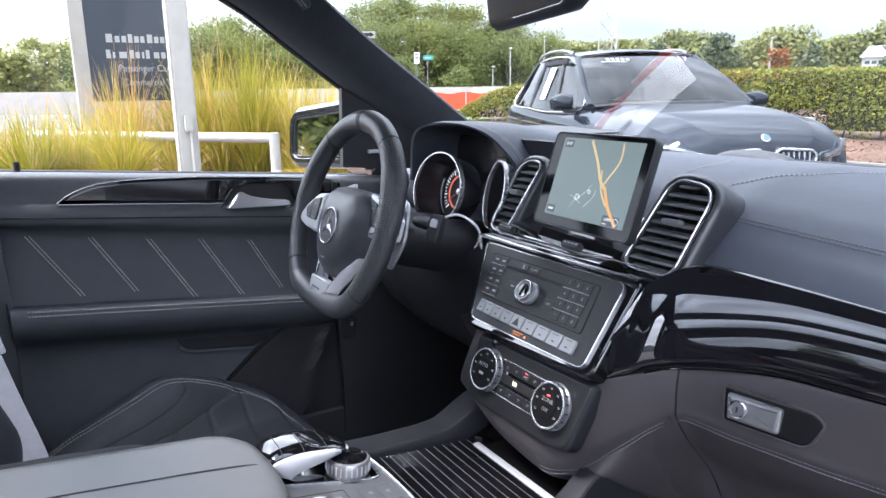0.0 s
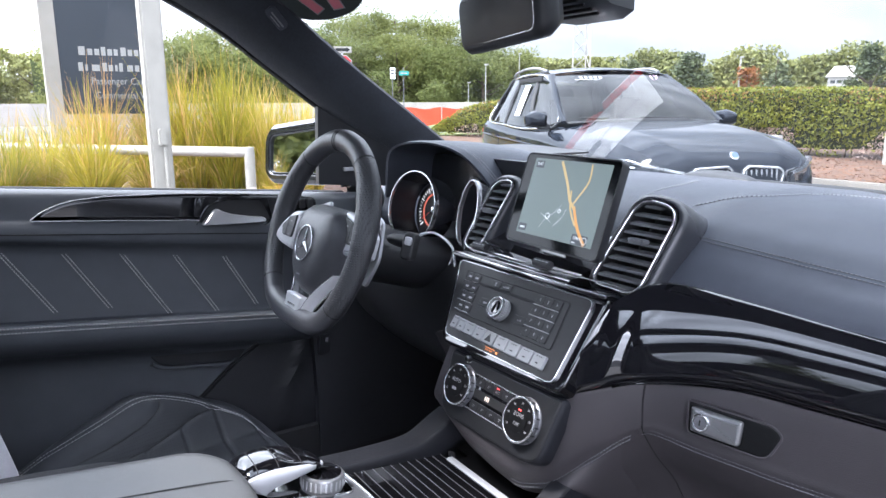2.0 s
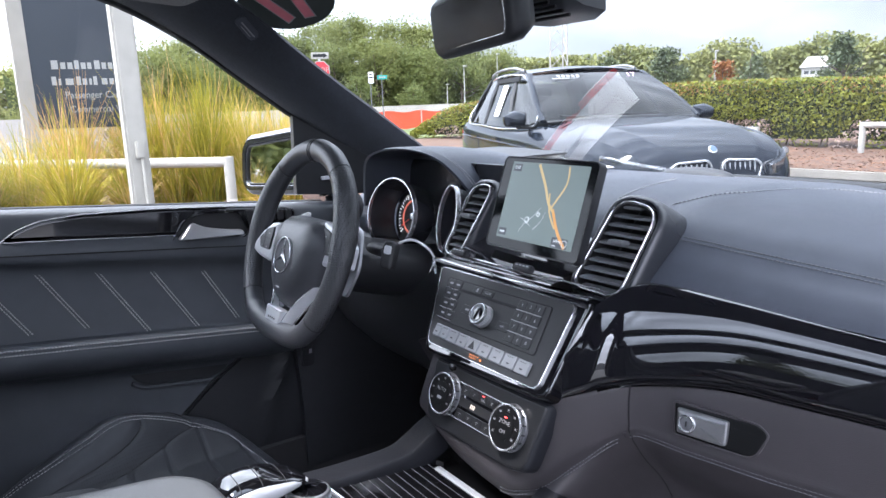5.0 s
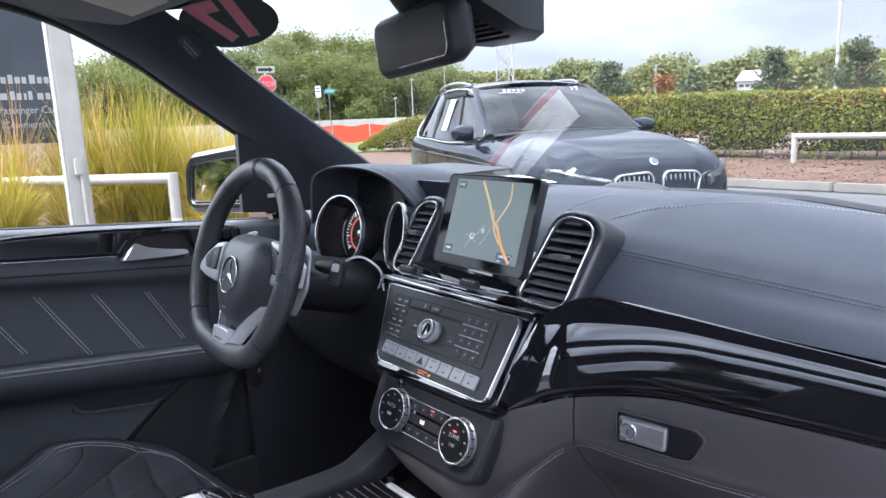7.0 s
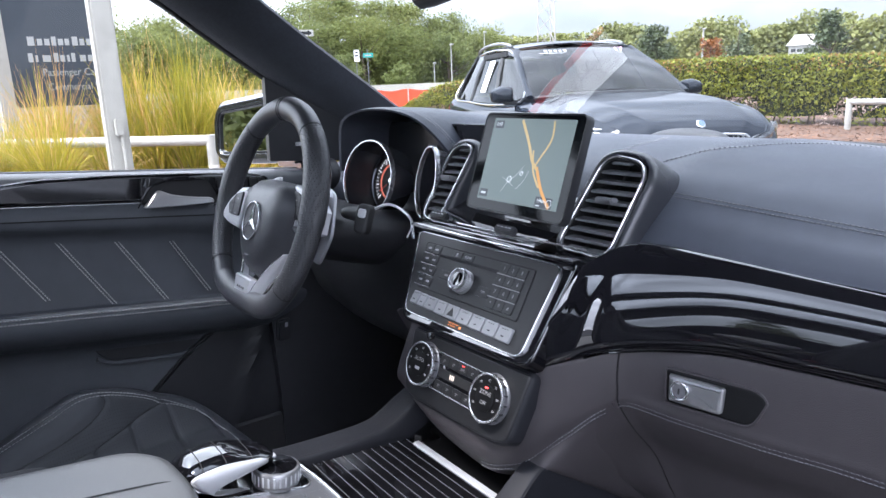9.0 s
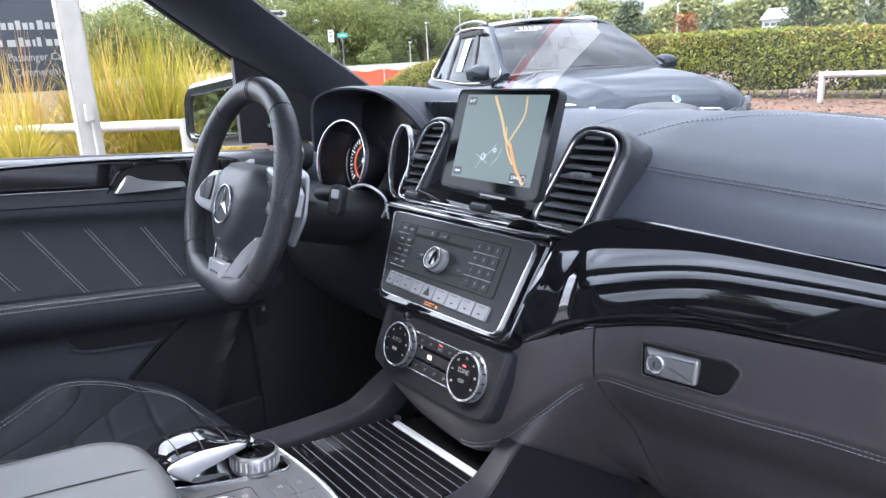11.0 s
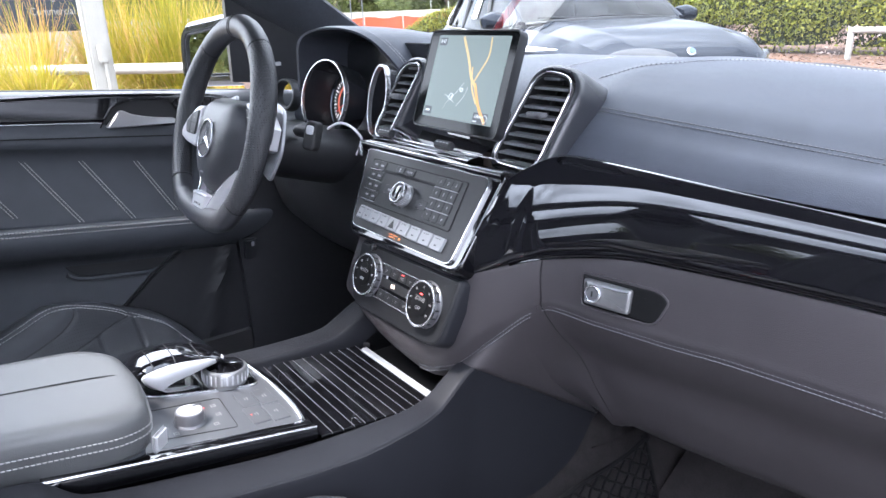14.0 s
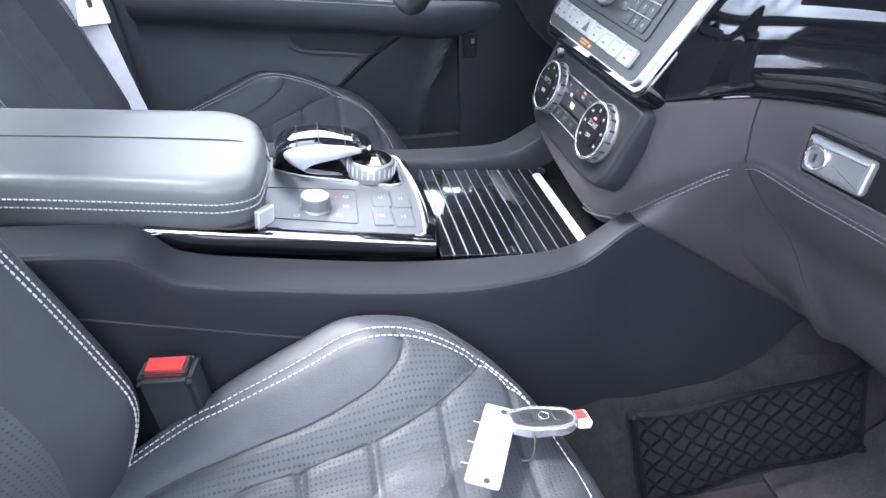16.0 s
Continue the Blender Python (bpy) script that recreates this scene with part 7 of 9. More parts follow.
# ---- open passenger door beside the seat ----
pdoor = thing("passenger_door", "open front passenger door with dark inner panel", "car door")
pd = Matrix.Translation((0.79, 0.30, 0)) @ Matrix.Rotation(radians(-24), 4, "Z")
prows = []
for i in range(25):
    u = 1.08 * i / 24
    prows.append([pd @ Vector(p) for p in spline([(u, 0.05, 0.50), (u, 0.05, 1.16), (u, 0.03, 1.235), (u, -0.02, 1.23), (u, -0.045, 1.14), (u, -0.04, 1.03), (u, -0.10, 0.99), (u, -0.10, 0.95), (u, -0.05, 0.90), (u, -0.05, 0.70), (u, 0.0, 0.52)], 3)])
part("door_panel", loft(prows, closed=True, ends=True), M_DOOR, pdoor, "soft black inner panel")
part("door_trim", plate(rpoly([(0.10, 1.15), (0.75, 1.15), (0.86, 1.19), (0.60, 1.21), (0.10, 1.20)], 0.02), pd @ Matrix(((1, 0, 0, 0), (0, 0, -1, -0.040), (0, 1, 0, 0), (0, 0, 0, 1))), 0, 0.008, 0.003), M_PIANO, pdoor)
part("window_frame", tube(spline([pd @ Vector(p) for p in ((0.05, 0.02, 1.22), (0.40, 0.0, 1.46), (0.70, -0.03, 1.61), (1.00, -0.04, 1.62), (1.07, 0.0, 1.22))], 6), 0.022, 8), M_BODY, pdoor)
pg = part("window_pane", loft([[pd @ Vector((u, 0.015 - 0.05 * t, 1.22 + t * min(0.39, 0.02 + 0.62 * (u - 0.05)))) for u in [0.06 + 1.0 * q / 12 for q in range(13)]] for t in (0, 0.5, 1.0)]), M_SIDEGLASS, pdoor, "clear side window glass")
pg.visible_shadow = False

# ================= outside =================
rnd = random.Random(7)
M_ASPHALT = mat("car_park_concrete", (0.095, 0.092, 0.088), 0.9, vary=0.25, scale=6, bump=0.5, bump_scale=60)
M_CONCRETE = mat("kerb_concrete", (0.19, 0.17, 0.145), 0.85, vary=0.15, scale=5, bump=0.4, bump_scale=60)
M_WALL = mat("barrier_concrete", (0.36, 0.33, 0.30), 0.85, vary=0.15, scale=2)
M_MULCH = mat("mulch_bed", (0.105, 0.056, 0.033), 0.95, vary=0.5, scale=24, bump=0.6, bump_scale=110)
M_CHIP = mat("bark_chip", (0.155, 0.082, 0.048), 0.9, vary=0.5, scale=5)
M_WHITE = mat("white_pipe_paint", (0.33, 0.312, 0.28), 0.5, vary=0.16, scale=7, bump=0.15, bump_scale=60)
M_LAWN = mat("lawn", (0.10, 0.12, 0.035), 0.95, vary=0.4, scale=3, bump=0.6, bump_scale=40)
M_SIGN = mat("sign_panel", (0.018, 0.024, 0.034), 0.45, vary=0.1, scale=2)
M_SIGNPRINT = mat("sign_print", (0.27, 0.27, 0.265), 0.6, vary=0.03)


def leafy(name, a, b, trans=0.25, scale=1.5, rough=0.55):
    """Leaf material with a tone of its own for every leaf and light let through."""
    m = bpy.data.materials.new(name)
    m.use_nodes = True
    n, l = m.node_tree.nodes, m.node_tree.links
    p = n["Principled BSDF"]
    p.inputs["Roughness"].default_value = rough
    p.inputs["Specular IOR Level"].default_value = 0.2
    g = n.new("ShaderNodeNewGeometry")
    tc = n.new("ShaderNodeTexCoord")
    nz = n.new("ShaderNodeTexNoise")
    nz.inputs["Scale"].default_value = scale
    l.new(tc.outputs["Object"], nz.inputs["Vector"])
    ad = n.new("ShaderNodeMath")
    ad.operation = "ADD"
    oi = n.new("ShaderNodeObjectInfo")
    one = n.new("ShaderNodeMath")
    one.operation = "MULTIPLY_ADD"
    one.inputs[1].default_value = 0.55
    l.new(g.outputs["Random Per Island"], one.inputs[0])
    own = n.new("ShaderNodeMath")
    own.operation = "MULTIPLY"
    own.inputs[1].default_value = 0.45
    l.new(oi.outputs["Random"], own.inputs[0])
    l.new(own.outputs[0], one.inputs[2])
    l.new(one.outputs[0], ad.inputs[0])
    l.new(nz.outputs["Fac"], ad.inputs[1])
    hf = n.new("ShaderNodeMath")
    hf.operation = "MULTIPLY"
    hf.inputs[1].default_value = 0.5
    l.new(ad.outputs[0], hf.inputs[0])
    r = n.new("ShaderNodeValToRGB")
    r.color_ramp.elements[0].position, r.color_ramp.elements[0].color = 0.22, (*a, 1)
    r.color_ramp.elements[1].position, r.color_ramp.elements[1].color = 0.78, (*b, 1)
    l.new(hf.outputs[0], r.inputs["Fac"])
    l.new(r.outputs["Color"], p.inputs["Base Color"])
    t = n.new("ShaderNodeBsdfTranslucent")
    l.new(r.outputs["Color"], t.inputs["Color"])
    mx = n.new("ShaderNodeMixShader")
    mx.inputs["Fac"].default_value = trans
    l.new(p.outputs[0], mx.inputs[1])
    l.new(t.outputs[0], mx.inputs[2])
    l.new(mx.outputs[0], n["Material Output"].inputs["Surface"])
    return m


M_GRASSY = leafy("reed_green", (0.155, 0.168, 0.018), (0.50, 0.405, 0.055), 0.40, 0.8)
M_GRASSDRY = leafy("reed_straw", (0.44, 0.24, 0.075), (0.74, 0.52, 0.24), 0.3, 0.8)
M_HEDGE = leafy("hedge_leaf", (0.055, 0.080, 0.010), (0.25, 0.245, 0.035), 0.2, 0.8)
M_HEDGETIP = leafy("hedge_tip", (0.16, 0.12, 0.03), (0.34, 0.17, 0.06), 0.2, 0.8)
M_HEDGEDRY = leafy("withered_leaf", (0.20, 0.13, 0.10), (0.52, 0.40, 0.34), 0.2, 0.5)
M_HEDGESHADE = mat("hedge_inner_shade", (0.035, 0.042, 0.014), 0.95, vary=0.4, scale=4)
# wood, far and magnolia leaf colours are lightened to carry the haze
M_WOOD = leafy("wood_leaf_hazed", (0.105, 0.130, 0.046), (0.235, 0.245, 0.082), 0.50, 0.12)
M_WOODHAZE = leafy("far_leaf_hazed", (0.15, 0.17, 0.070), (0.33, 0.32, 0.115), 0.3, 0.1)
M_DARKTREE = leafy("magnolia_leaf_hazed", (0.055, 0.072, 0.034), (0.15, 0.16, 0.080), 0.12, 0.3)
M_REDTREE = leafy("rust_leaf", (0.16, 0.06, 0.02), (0.35, 0.15, 0.05), 0.2, 0.3)
M_TRUNK = mat("bark", (0.10, 0.075, 0.055), 0.9, vary=0.3, scale=6, bump=0.5, bump_scale=20)

# ---- ground ----
bm = bmesh.new()
loft([[(x, y, 0) for x in (-400, -60, -15, -6, 0, 6, 15, 60, 400)] for y in (-400, -60, -15, -5, 0, 5, 10, 15, 60, 400)], bm=bm)
tagged(part("ground", bm, M_ASPHALT), "light grey concrete car park", "ground", "", "structure")


def bed(name, pts, z, material, label):
    bm = bmesh.new()
    top = [bm.verts.new((x, y, z)) for x, y in pts]
    low = [bm.verts.new((x, y, -0.02)) for x, y in pts]
    bm.faces.new(top)
    for i in range(len(pts)):
        bm.faces.new((top[i - 1], top[i], low[i], low[i - 1]))
    return tagged(part(name, bm, material, smooth=0), label, "ground", "", "structure")


bed("mulch_ground", [(-24.5, 11.32), (14, 11.32), (14, 22), (-24.5, 22)], 0.14, M_MULCH, "reddish-brown mulch bed")
bed("grass_ground", [(-30, -30), (-7.2, -30), (-7.2, 4.2), (-9.0, 6.0), (-30, 9)], 0.10, M_MULCH, "mulched planting bed")
bed("lawn_ground", [(-60, 9.5), (-27.2, 9.5), (-27.2, 60), (-60, 60)], 0.05, M_LAWN, "worn roadside lawn")
for x0 in range(-24, 14, 2):
    tagged(solo("kerb", boxed(pose(x0 + 1.0, 11.22, 0.075), 1.985, 0.18, 0.15, 0.025), M_CONCRETE, "weathered concrete kerb stone", "kerb", "kerb stones"), kind="structure")

# bark chips on the near part of the bed
bm = bmesh.new()
for i in range(5200):
    x, y = rnd.uniform(-11, 0.5), 11.35 + 4.6 * rnd.random() ** 1.4
    a, r = rnd.uniform(0, 6.28), rnd.uniform(0.02, 0.055)
    c, s, t = math.cos(a) * r, math.sin(a) * r, rnd.uniform(-0.012, 0.012)
    z = 0.145 + rnd.uniform(0, 0.02)
    vs = [bm.verts.new(p) for p in ((x - c, y - s, z), (x + s * 0.35, y - c * 0.35, z + t), (x + c, y + s, z + 0.012), (x - s * 0.35, y + c * 0.35, z - t))]
    bm.faces.new(vs)
tagged(part("bark_chips", bm, M_CHIP, smooth=0), "scattered reddish bark chips", "mulch", "", "stuff")


# ---- plain unseen wall, added on the passenger's side to block low sky light ----
tagged(part("light_block_wall", boxed(pose(9.0, -6.0, 0.75), 0.2, 24.0, 1.5, 0.02), mat("block_wall_grey", (0.12, 0.12, 0.125), 0.85, vary=0.2, scale=2, bump=0.3, bump_scale=40)), "plain grey unseen wall added to block low light", "wall", "", "structure")

# ---- pipe rails ----
def rail(a, b, z, name_posts):
    t = thing("pipe_rail", "white-painted steel pipe guard rail", "guard rail", "pipe rails")
    a, b = Vector((*a, 0)), Vector((*b, 0))
    up = Vector((0, 0, z))
    part("rail_pipe", tube([a + up, b + up], 0.062, 14), M_WHITE, t)
    n = 3
    for i in range(name_posts):
        p = a.lerp(b, i / (name_posts - 1))
        part("post", tube([p, p + up + Vector((0, 0, 0.062 if i in (0, name_posts - 1) else -0.03))], 0.062, 14), M_WHITE, t)
    return t


rail((-7.62, 2.12), (-10.86, -0.38), 0.85, 2)
rail((-6.40, 15.0), (-2.0, 15.0), 0.72, 2)
rail((-8.75, 15.0), (-13.6, 15.0), 0.62, 2)

# ---- dealer sign with two white legs ----
sign = thing("monument_sign", "dark blue sign panel on two white legs", "sign")
P1, P2 = Vector((-6.67, 0.925, 0)), Vector((-12.9, 0.58, 0))
along = (P1 - P2).normalized()
for p, w in ((P1, 0.20), (P2, 0.29)):
    m = Matrix.Translation((p.x, p.y, 1.8)) @ Matrix.Rotation(math.atan2(along.y, along.x), 4, "Z")
    part("leg", boxed(m, w * 0.75, w, 3.6, 0.02), M_WHITE, sign, "white square sign leg")
m1 = Matrix.Translation((P1.x, P1.y, 1.0)) @ Matrix.Rotation(math.atan2(along.y, along.x), 4, "Z")
part("cable_box", boxed(m1 @ pose(0.12, 0.0, 0.1), 0.08, 0.07, 0.16, 0.01), M_WHITE, sign)
part("conduit", tube([m1 @ Vector((0.12, 0.02, -1.0)), m1 @ Vector((0.12, 0.02, 0.05))], 0.018, 8), M_WHITE, sign)
side = Vector((along.y, -along.x, 0))
if side.x < 0:
    side = -side
# the panel faces the road, a little turned from the legs' line
pc0 = Vector((-10.23, 0.955, 2.75))
fm = frame_m(pc0, (0.995, -0.08, 0), (0.08, 0.995, 0))
panel_s = part("sign_face", boxed(fm, 1.03, 2.9, 0.22, 0.02), M_SIGN, sign, "dark blue sign face")
for y, run in ((-0.62, ((-0.255, 0.10), (-0.155, 0.075), (-0.07, 0.075), (0.01, 0.07), (0.09, 0.075), (0.165, 0.065), (0.26, 0.085), (0.345, 0.07), (0.425, 0.07))),
               (-0.83, ((-0.285, 0.07), (-0.215, 0.04), (-0.10, 0.12), (0.01, 0.07), (0.085, 0.07), (0.155, 0.04), (0.215, 0.06), (0.33, 0.09), (0.42, 0.07)))):
    bars("name_print", [(0.02 + x, y + 0.012 * (k % 3 == 0), w * 0.8, 0.085 + 0.03 * (k % 3 == 0)) for k, (x, w) in enumerate(run)], fm, M_SIGNPRINT, panel_s, 0.114)
words("service_text", "Passenger Cars", 0.135, fm @ pose(0.20, -1.01, 0.114), M_SIGNPRINT, panel_s, squeeze=0.85)
words("service_text", "Commercial Vans", 0.135, fm @ pose(0.27, -1.20, 0.114), M_SIGNPRINT, panel_s, squeeze=0.80)


# ---- ornamental grass ----
def grass_clump(x, y, h, spread, n, dry, z0=0.10):
    g = thing("ornamental_grass", "tall clump of yellow-green ornamental grass", "grass clump", "ornamental grass", at=(x, y, z0))
    for name, count, material, hh in (("blades", n, M_GRASSY, 1.0), ("dry_stalks", int(n * dry), M_GRASSDRY, 1.12)):
        bm = bmesh.new()
        for i in range(int(count * 1.1)):
            a = rnd.uniform(0, 2 * math.pi)
            r0 = spread * 0.25 * math.sqrt(rnd.random())
            lean = rnd.uniform(0.05, 1.0) ** 1.3
            hgt = h * hh * (0.34 + 0.66 * rnd.random() ** 1.5) * (1 - 0.35 * lean)
            reach = spread * lean * rnd.uniform(0.6, 1.1)
            w = rnd.uniform(0.005, 0.010) * (0.6 if name != "blades" else 1.0)
            ca, sa = math.cos(a), math.sin(a)
            tw = rnd.uniform(0, math.pi)
            sway = rnd.gauss(0, 0.16) * hgt
            prev = None
            for k in range(6):
                t = k / 5
                q = Vector((ca * (r0 + reach * t ** 1.8) - sa * sway * t * t, sa * (r0 + reach * t ** 1.8) + ca * sway * t * t, hgt * (t - 0.32 * lean * t ** 3) / (1 - 0.32 * lean * 0.5)))
                ww = w * (1 - t) ** 0.6 + 0.0012
                sd = Vector((math.cos(tw), math.sin(tw), 0)) * ww
                row = (bm.verts.new(q - sd), bm.verts.new(q + sd))
                if prev:
                    bm.faces.new((prev[0], prev[1], row[1], row[0]))
                prev = row
        part(name, bm, material, g, smooth=0)
    return g


for x, y, h, sp, n, dry in ((-9.3, 2.35, 2.30, 0.70, 620, 0.15), (-9.9, 1.75, 2.15, 0.75, 560, 0.2), (-10.3, 2.9, 2.2, 0.8, 560, 0.2), (-9.0, 3.4, 1.55, 0.8, 480, 0.35),
                            (-9.8, 4.4, 1.5, 0.8, 420, 0.35), (-8.9, 0.55, 1.35, 0.75, 600, 0.10), (-9.2, -0.4, 1.30, 0.75, 560, 0.12), (-9.6, -1.2, 1.25, 0.8, 420, 0.3),
                            (-9.75, 0.75, 1.95, 0.85, 220, 1.3), (-10.8, 0.9, 1.7, 0.75, 420, 0.9), (-11.4, -0.3, 1.35, 0.9, 420, 0.4), (-12.2, -1.3, 1.2, 0.9, 360, 0.4), (-11.5, 3.6, 1.7, 0.9, 420, 0.3),
                            (-12.0, 5.2, 1.5, 0.9, 360, 0.4), (-12.4, 2.0, 1.6, 0.9, 360, 0.4), (-9.0, 1.25, 1.10, 0.6, 320, 0.5), (-8.7, 2.9, 0.9, 0.6, 300, 0.6), (-13.6, -3.0, 1.2, 1.0, 320, 0.3), (-9.6, 2.0, 2.1, 0.8, 520, 0.2), (-10.0, 3.6, 1.7, 0.9, 460, 0.4), (-10.6, 4.0, 1.6, 0.9, 460, 0.4), (-9.4, 0.1, 1.3, 0.8, 560, 0.2), (-10.0, -0.9, 1.3, 0.9, 480, 0.3), (-10.4, 1.6, 1.9, 0.8, 420, 0.7), (-10.2, 0.3, 1.4, 0.9, 460, 0.5), (-11.0, 5.4, 1.45, 0.9, 380, 0.5), (-9.2, 2.9, 1.9, 0.7, 460, 0.25), (-9.6, -2.2, 1.2, 0.9, 360, 0.3),
                            (-6.5, -9.0, 1.5, 0.9, 300, 0.3), (-7.5, -10.5, 1.6, 0.9, 300, 0.3), (-8.5, -12.5, 1.7, 1.0, 300, 0.3), (-5.6, -7.6, 1.4, 0.9, 300, 0.3), (-9.5, -14.5, 1.8, 1.0, 300, 0.3), (-7.0, -8.0, 1.5, 0.9, 300, 0.3)):
    grass_clump(x, y, h, sp, n, dry)

# ---- hedge ----
hedge = thing("clipped_hedge", "long clipped green hedge with bronze tips and withered base", "hedge", at=(-8, 17, 0.14))


def hedge_top(x):
    return interp([(-26.2, 0.30), (-25.2, 0.55), (-24.2, 0.95), (-23.0, 1.30), (-21.5, 1.52), (-17, 1.68), (-12, 1.78), (-8, 1.70), (-4, 1.58), (8, 1.55)], x)[0] + 0.07 * noise.noise(Vector((x * 0.9, 0, 2)))


# inner body, its dark colour standing in for the shade between the leaves
rows = []
for i in range(70):
    x = -26.5 + 34 * i / 69
    w = 0.95 * min(1, (x + 26.6) / 1.2) ** 0.5
    zt = hedge_top(x) - 0.10
    dz = [noise.noise(Vector((x, k, 5))) * 0.12 for k in range(9)]
    sec = ((-0.55, 0.06), (-0.80, 0.42), (-0.92, 0.9), (-0.90, 1.0), (-0.5, 1.0), (0.5, 1.0), (0.9, 0.95), (0.9, 0.5), (0.5, 0.25))
    rows.append([Vector((x + 8, w * a + dz[k] * 0.8, (0.1 + (zt - 0.14) * b) + dz[k] * 0.5)) for k, (a, b) in enumerate(sec)])
part("hedge_inner_shade", loft(rows, closed=True, ends=True), M_HEDGESHADE, hedge)
leaf_bm, tip_bm, dry_bm = bmesh.new(), bmesh.new(), bmesh.new()
for i in range(42000):
    x = rnd.uniform(-26.3, 4.5) if i % 3 else rnd.uniform(-16, 1)
    zt = hedge_top(x)
    w = 1.02 * min(1, max(0.05, (x + 26.7) / 1.2)) ** 0.5
    if rnd.random() < 0.30:
        y, z = rnd.uniform(-w, w * 0.4), zt + rnd.uniform(-0.06, 0.06)
    else:
        f = rnd.random() ** 0.75
        z = 0.14 + (zt - 0.14) * f
        if f < 0.34 and rnd.random() < 0.25 + 0.9 * max(0.0, noise.noise(Vector((x * 0.7, 3, 1)))):
            continue
        y = -w * (0.75 + 0.25 * min(1, f * 1.7)) + rnd.uniform(-0.10, 0.08) + 0.10 * noise.noise(Vector((x * 1.3, z * 1.5, 0)))
    s = rnd.uniform(0.028, 0.055)
    d = Vector((rnd.uniform(-1, 1), rnd.uniform(-1, 0.3), rnd.uniform(-0.6, 1))).normalized()
    u = d.cross(Vector((rnd.uniform(-1, 1), rnd.uniform(-1, 1), rnd.uniform(-1, 1)))).normalized() * s
    v = d.cross(u) * 0.6
    c = Vector((x + 8, y, z - 0.14))
    tip = z > zt - 0.30 and rnd.random() < 0.22 + 0.35 * noise.noise(Vector((x * 0.8, z, 9)))
    dry = z < 0.14 + (zt - 0.14) * 0.42 and noise.noise(Vector((x * 0.55, z * 1.2, 4))) > 0.06 and rnd.random() < 0.8
    b = dry_bm if dry else tip_bm if tip else leaf_bm
    b.faces.new([b.verts.new(c + q) for q in (-u, -v, u, v)])
tagged(part("hedge_leaves", leaf_bm, M_HEDGE, hedge, smooth=0), kind="stuff")
tagged(part("bronze_tips", tip_bm, M_HEDGETIP, hedge, smooth=0), kind="stuff")
tagged(part("dry_leaves", dry_bm, M_HEDGEDRY, hedge, "pale withered leaves", smooth=0), kind="stuff")
for i in range(26):
    x = -13 + 12 * i / 25 + rnd.uniform(-0.2, 0.2)
    y = rnd.uniform(-0.6, 0.0)
    part("stem", tube([(x + 8, y, 0), (x + 8 + rnd.uniform(-0.1, 0.1), y + 0.05, 0.3), (x + 8 + rnd.uniform(-0.25, 0.25), y - 0.15, 0.75)], [0.022, 0.016, 0.008], 6), M_TRUNK, hedge)


# ---- trees ----
def tree(x, y, h, w, material, label, n=900, leaf=0.28, trunk=0.3, crown_low=0.25, z0=0.0, cone=0.0, group="trees"):
    t = thing("tree", label, "tree", group, at=(x, y, z0))
    tk = [Vector((0, 0, 0)), Vector((rnd.uniform(-0.1, 0.1) * w * 0.3, 0, h * 0.3)), Vector((rnd.uniform(-0.1, 0.1) * w * 0.4, rnd.uniform(-0.1, 0.1) * w * 0.3, h * 0.62)), Vector((0, 0, h * 0.88))]
    bm = tube(spline(tk, 3), [trunk * (1 - 0.085 * i) for i in range(10)], 8)
    for k in range(6):
        a = rnd.uniform(0, 6.28)
        z = h * rnd.uniform(0.3, 0.6)
        tube([Vector((0, 0, z)), Vector((math.cos(a) * w * 0.22, math.sin(a) * w * 0.22, z + h * 0.10)), Vector((math.cos(a) * w * 0.40, math.sin(a) * w * 0.40, z + h * 0.22))], [trunk * 0.4, trunk * 0.25, trunk * 0.1], 6, bm=bm)
    part("trunk", bm, M_TRUNK, t)
    lumps = []
    for k in range(46 if not cone else 26):
        f = rnd.random()
        zz = crown_low + (1 - crown_low) * f
        rad = (math.sin(math.pi * (0.14 + 0.78 * f)) ** 0.7) if not cone else (1 - f) ** cone + 0.12
        a = rnd.uniform(0, 6.28)
        rr = w * 0.5 * rad * math.sqrt(rnd.uniform(0.08, 1.0))
        lumps.append((Vector((math.cos(a) * rr, math.sin(a) * rr, h * (0.04 + 0.90 * zz))), w * rnd.uniform(0.07, 0.17) * (0.7 if cone else 1)))
    verts, faces = [], []
    for i in range(n):
        c, r = lumps[rnd.randrange(len(lumps))]
        d = Vector((rnd.gauss(0, 1), rnd.gauss(0, 1), rnd.gauss(0, 0.75)))
        p = c + d * (r * 0.74)
        s = leaf * rnd.uniform(0.45, 1.15)
        nn = Vector((rnd.gauss(0, 1), rnd.gauss(0, 1), rnd.gauss(0.5, 1))).normalized()
        u = nn.cross(Vector((rnd.uniform(-1, 1), rnd.uniform(-1, 1), rnd.uniform(-1, 1)))).normalized() * s
        v = nn.cross(u) * rnd.uniform(0.4, 0.8)
        k = len(verts)
        verts += [p - u, p - v * 0.9 - u * 0.15, p + u, p + v * 0.9 + u * 0.1]
        faces.append((k, k + 1, k + 2, k + 3))
    me = bpy.data.meshes.new("crown")
    me.from_pydata(verts, [], faces)
    link("crown", me, material, t)
    return t


for x, y, h, w in ((-18.85, 50.9, 5.7, 3.6), (-23.4, 48.9, 5.4, 2.8), (-28.4, 46.2, 5.0, 2.6), (-33.0, 42.9, 5.1, 3.2), (-36.2, 40.5, 4.6, 2.6)):
    tree(x, y, h, w * 1.35, M_DARKTREE, "dark upright evergreen tree beyond the hedge", 3200, 0.17, 0.16, 0.05, cone=0.9, group="dark evergreens")
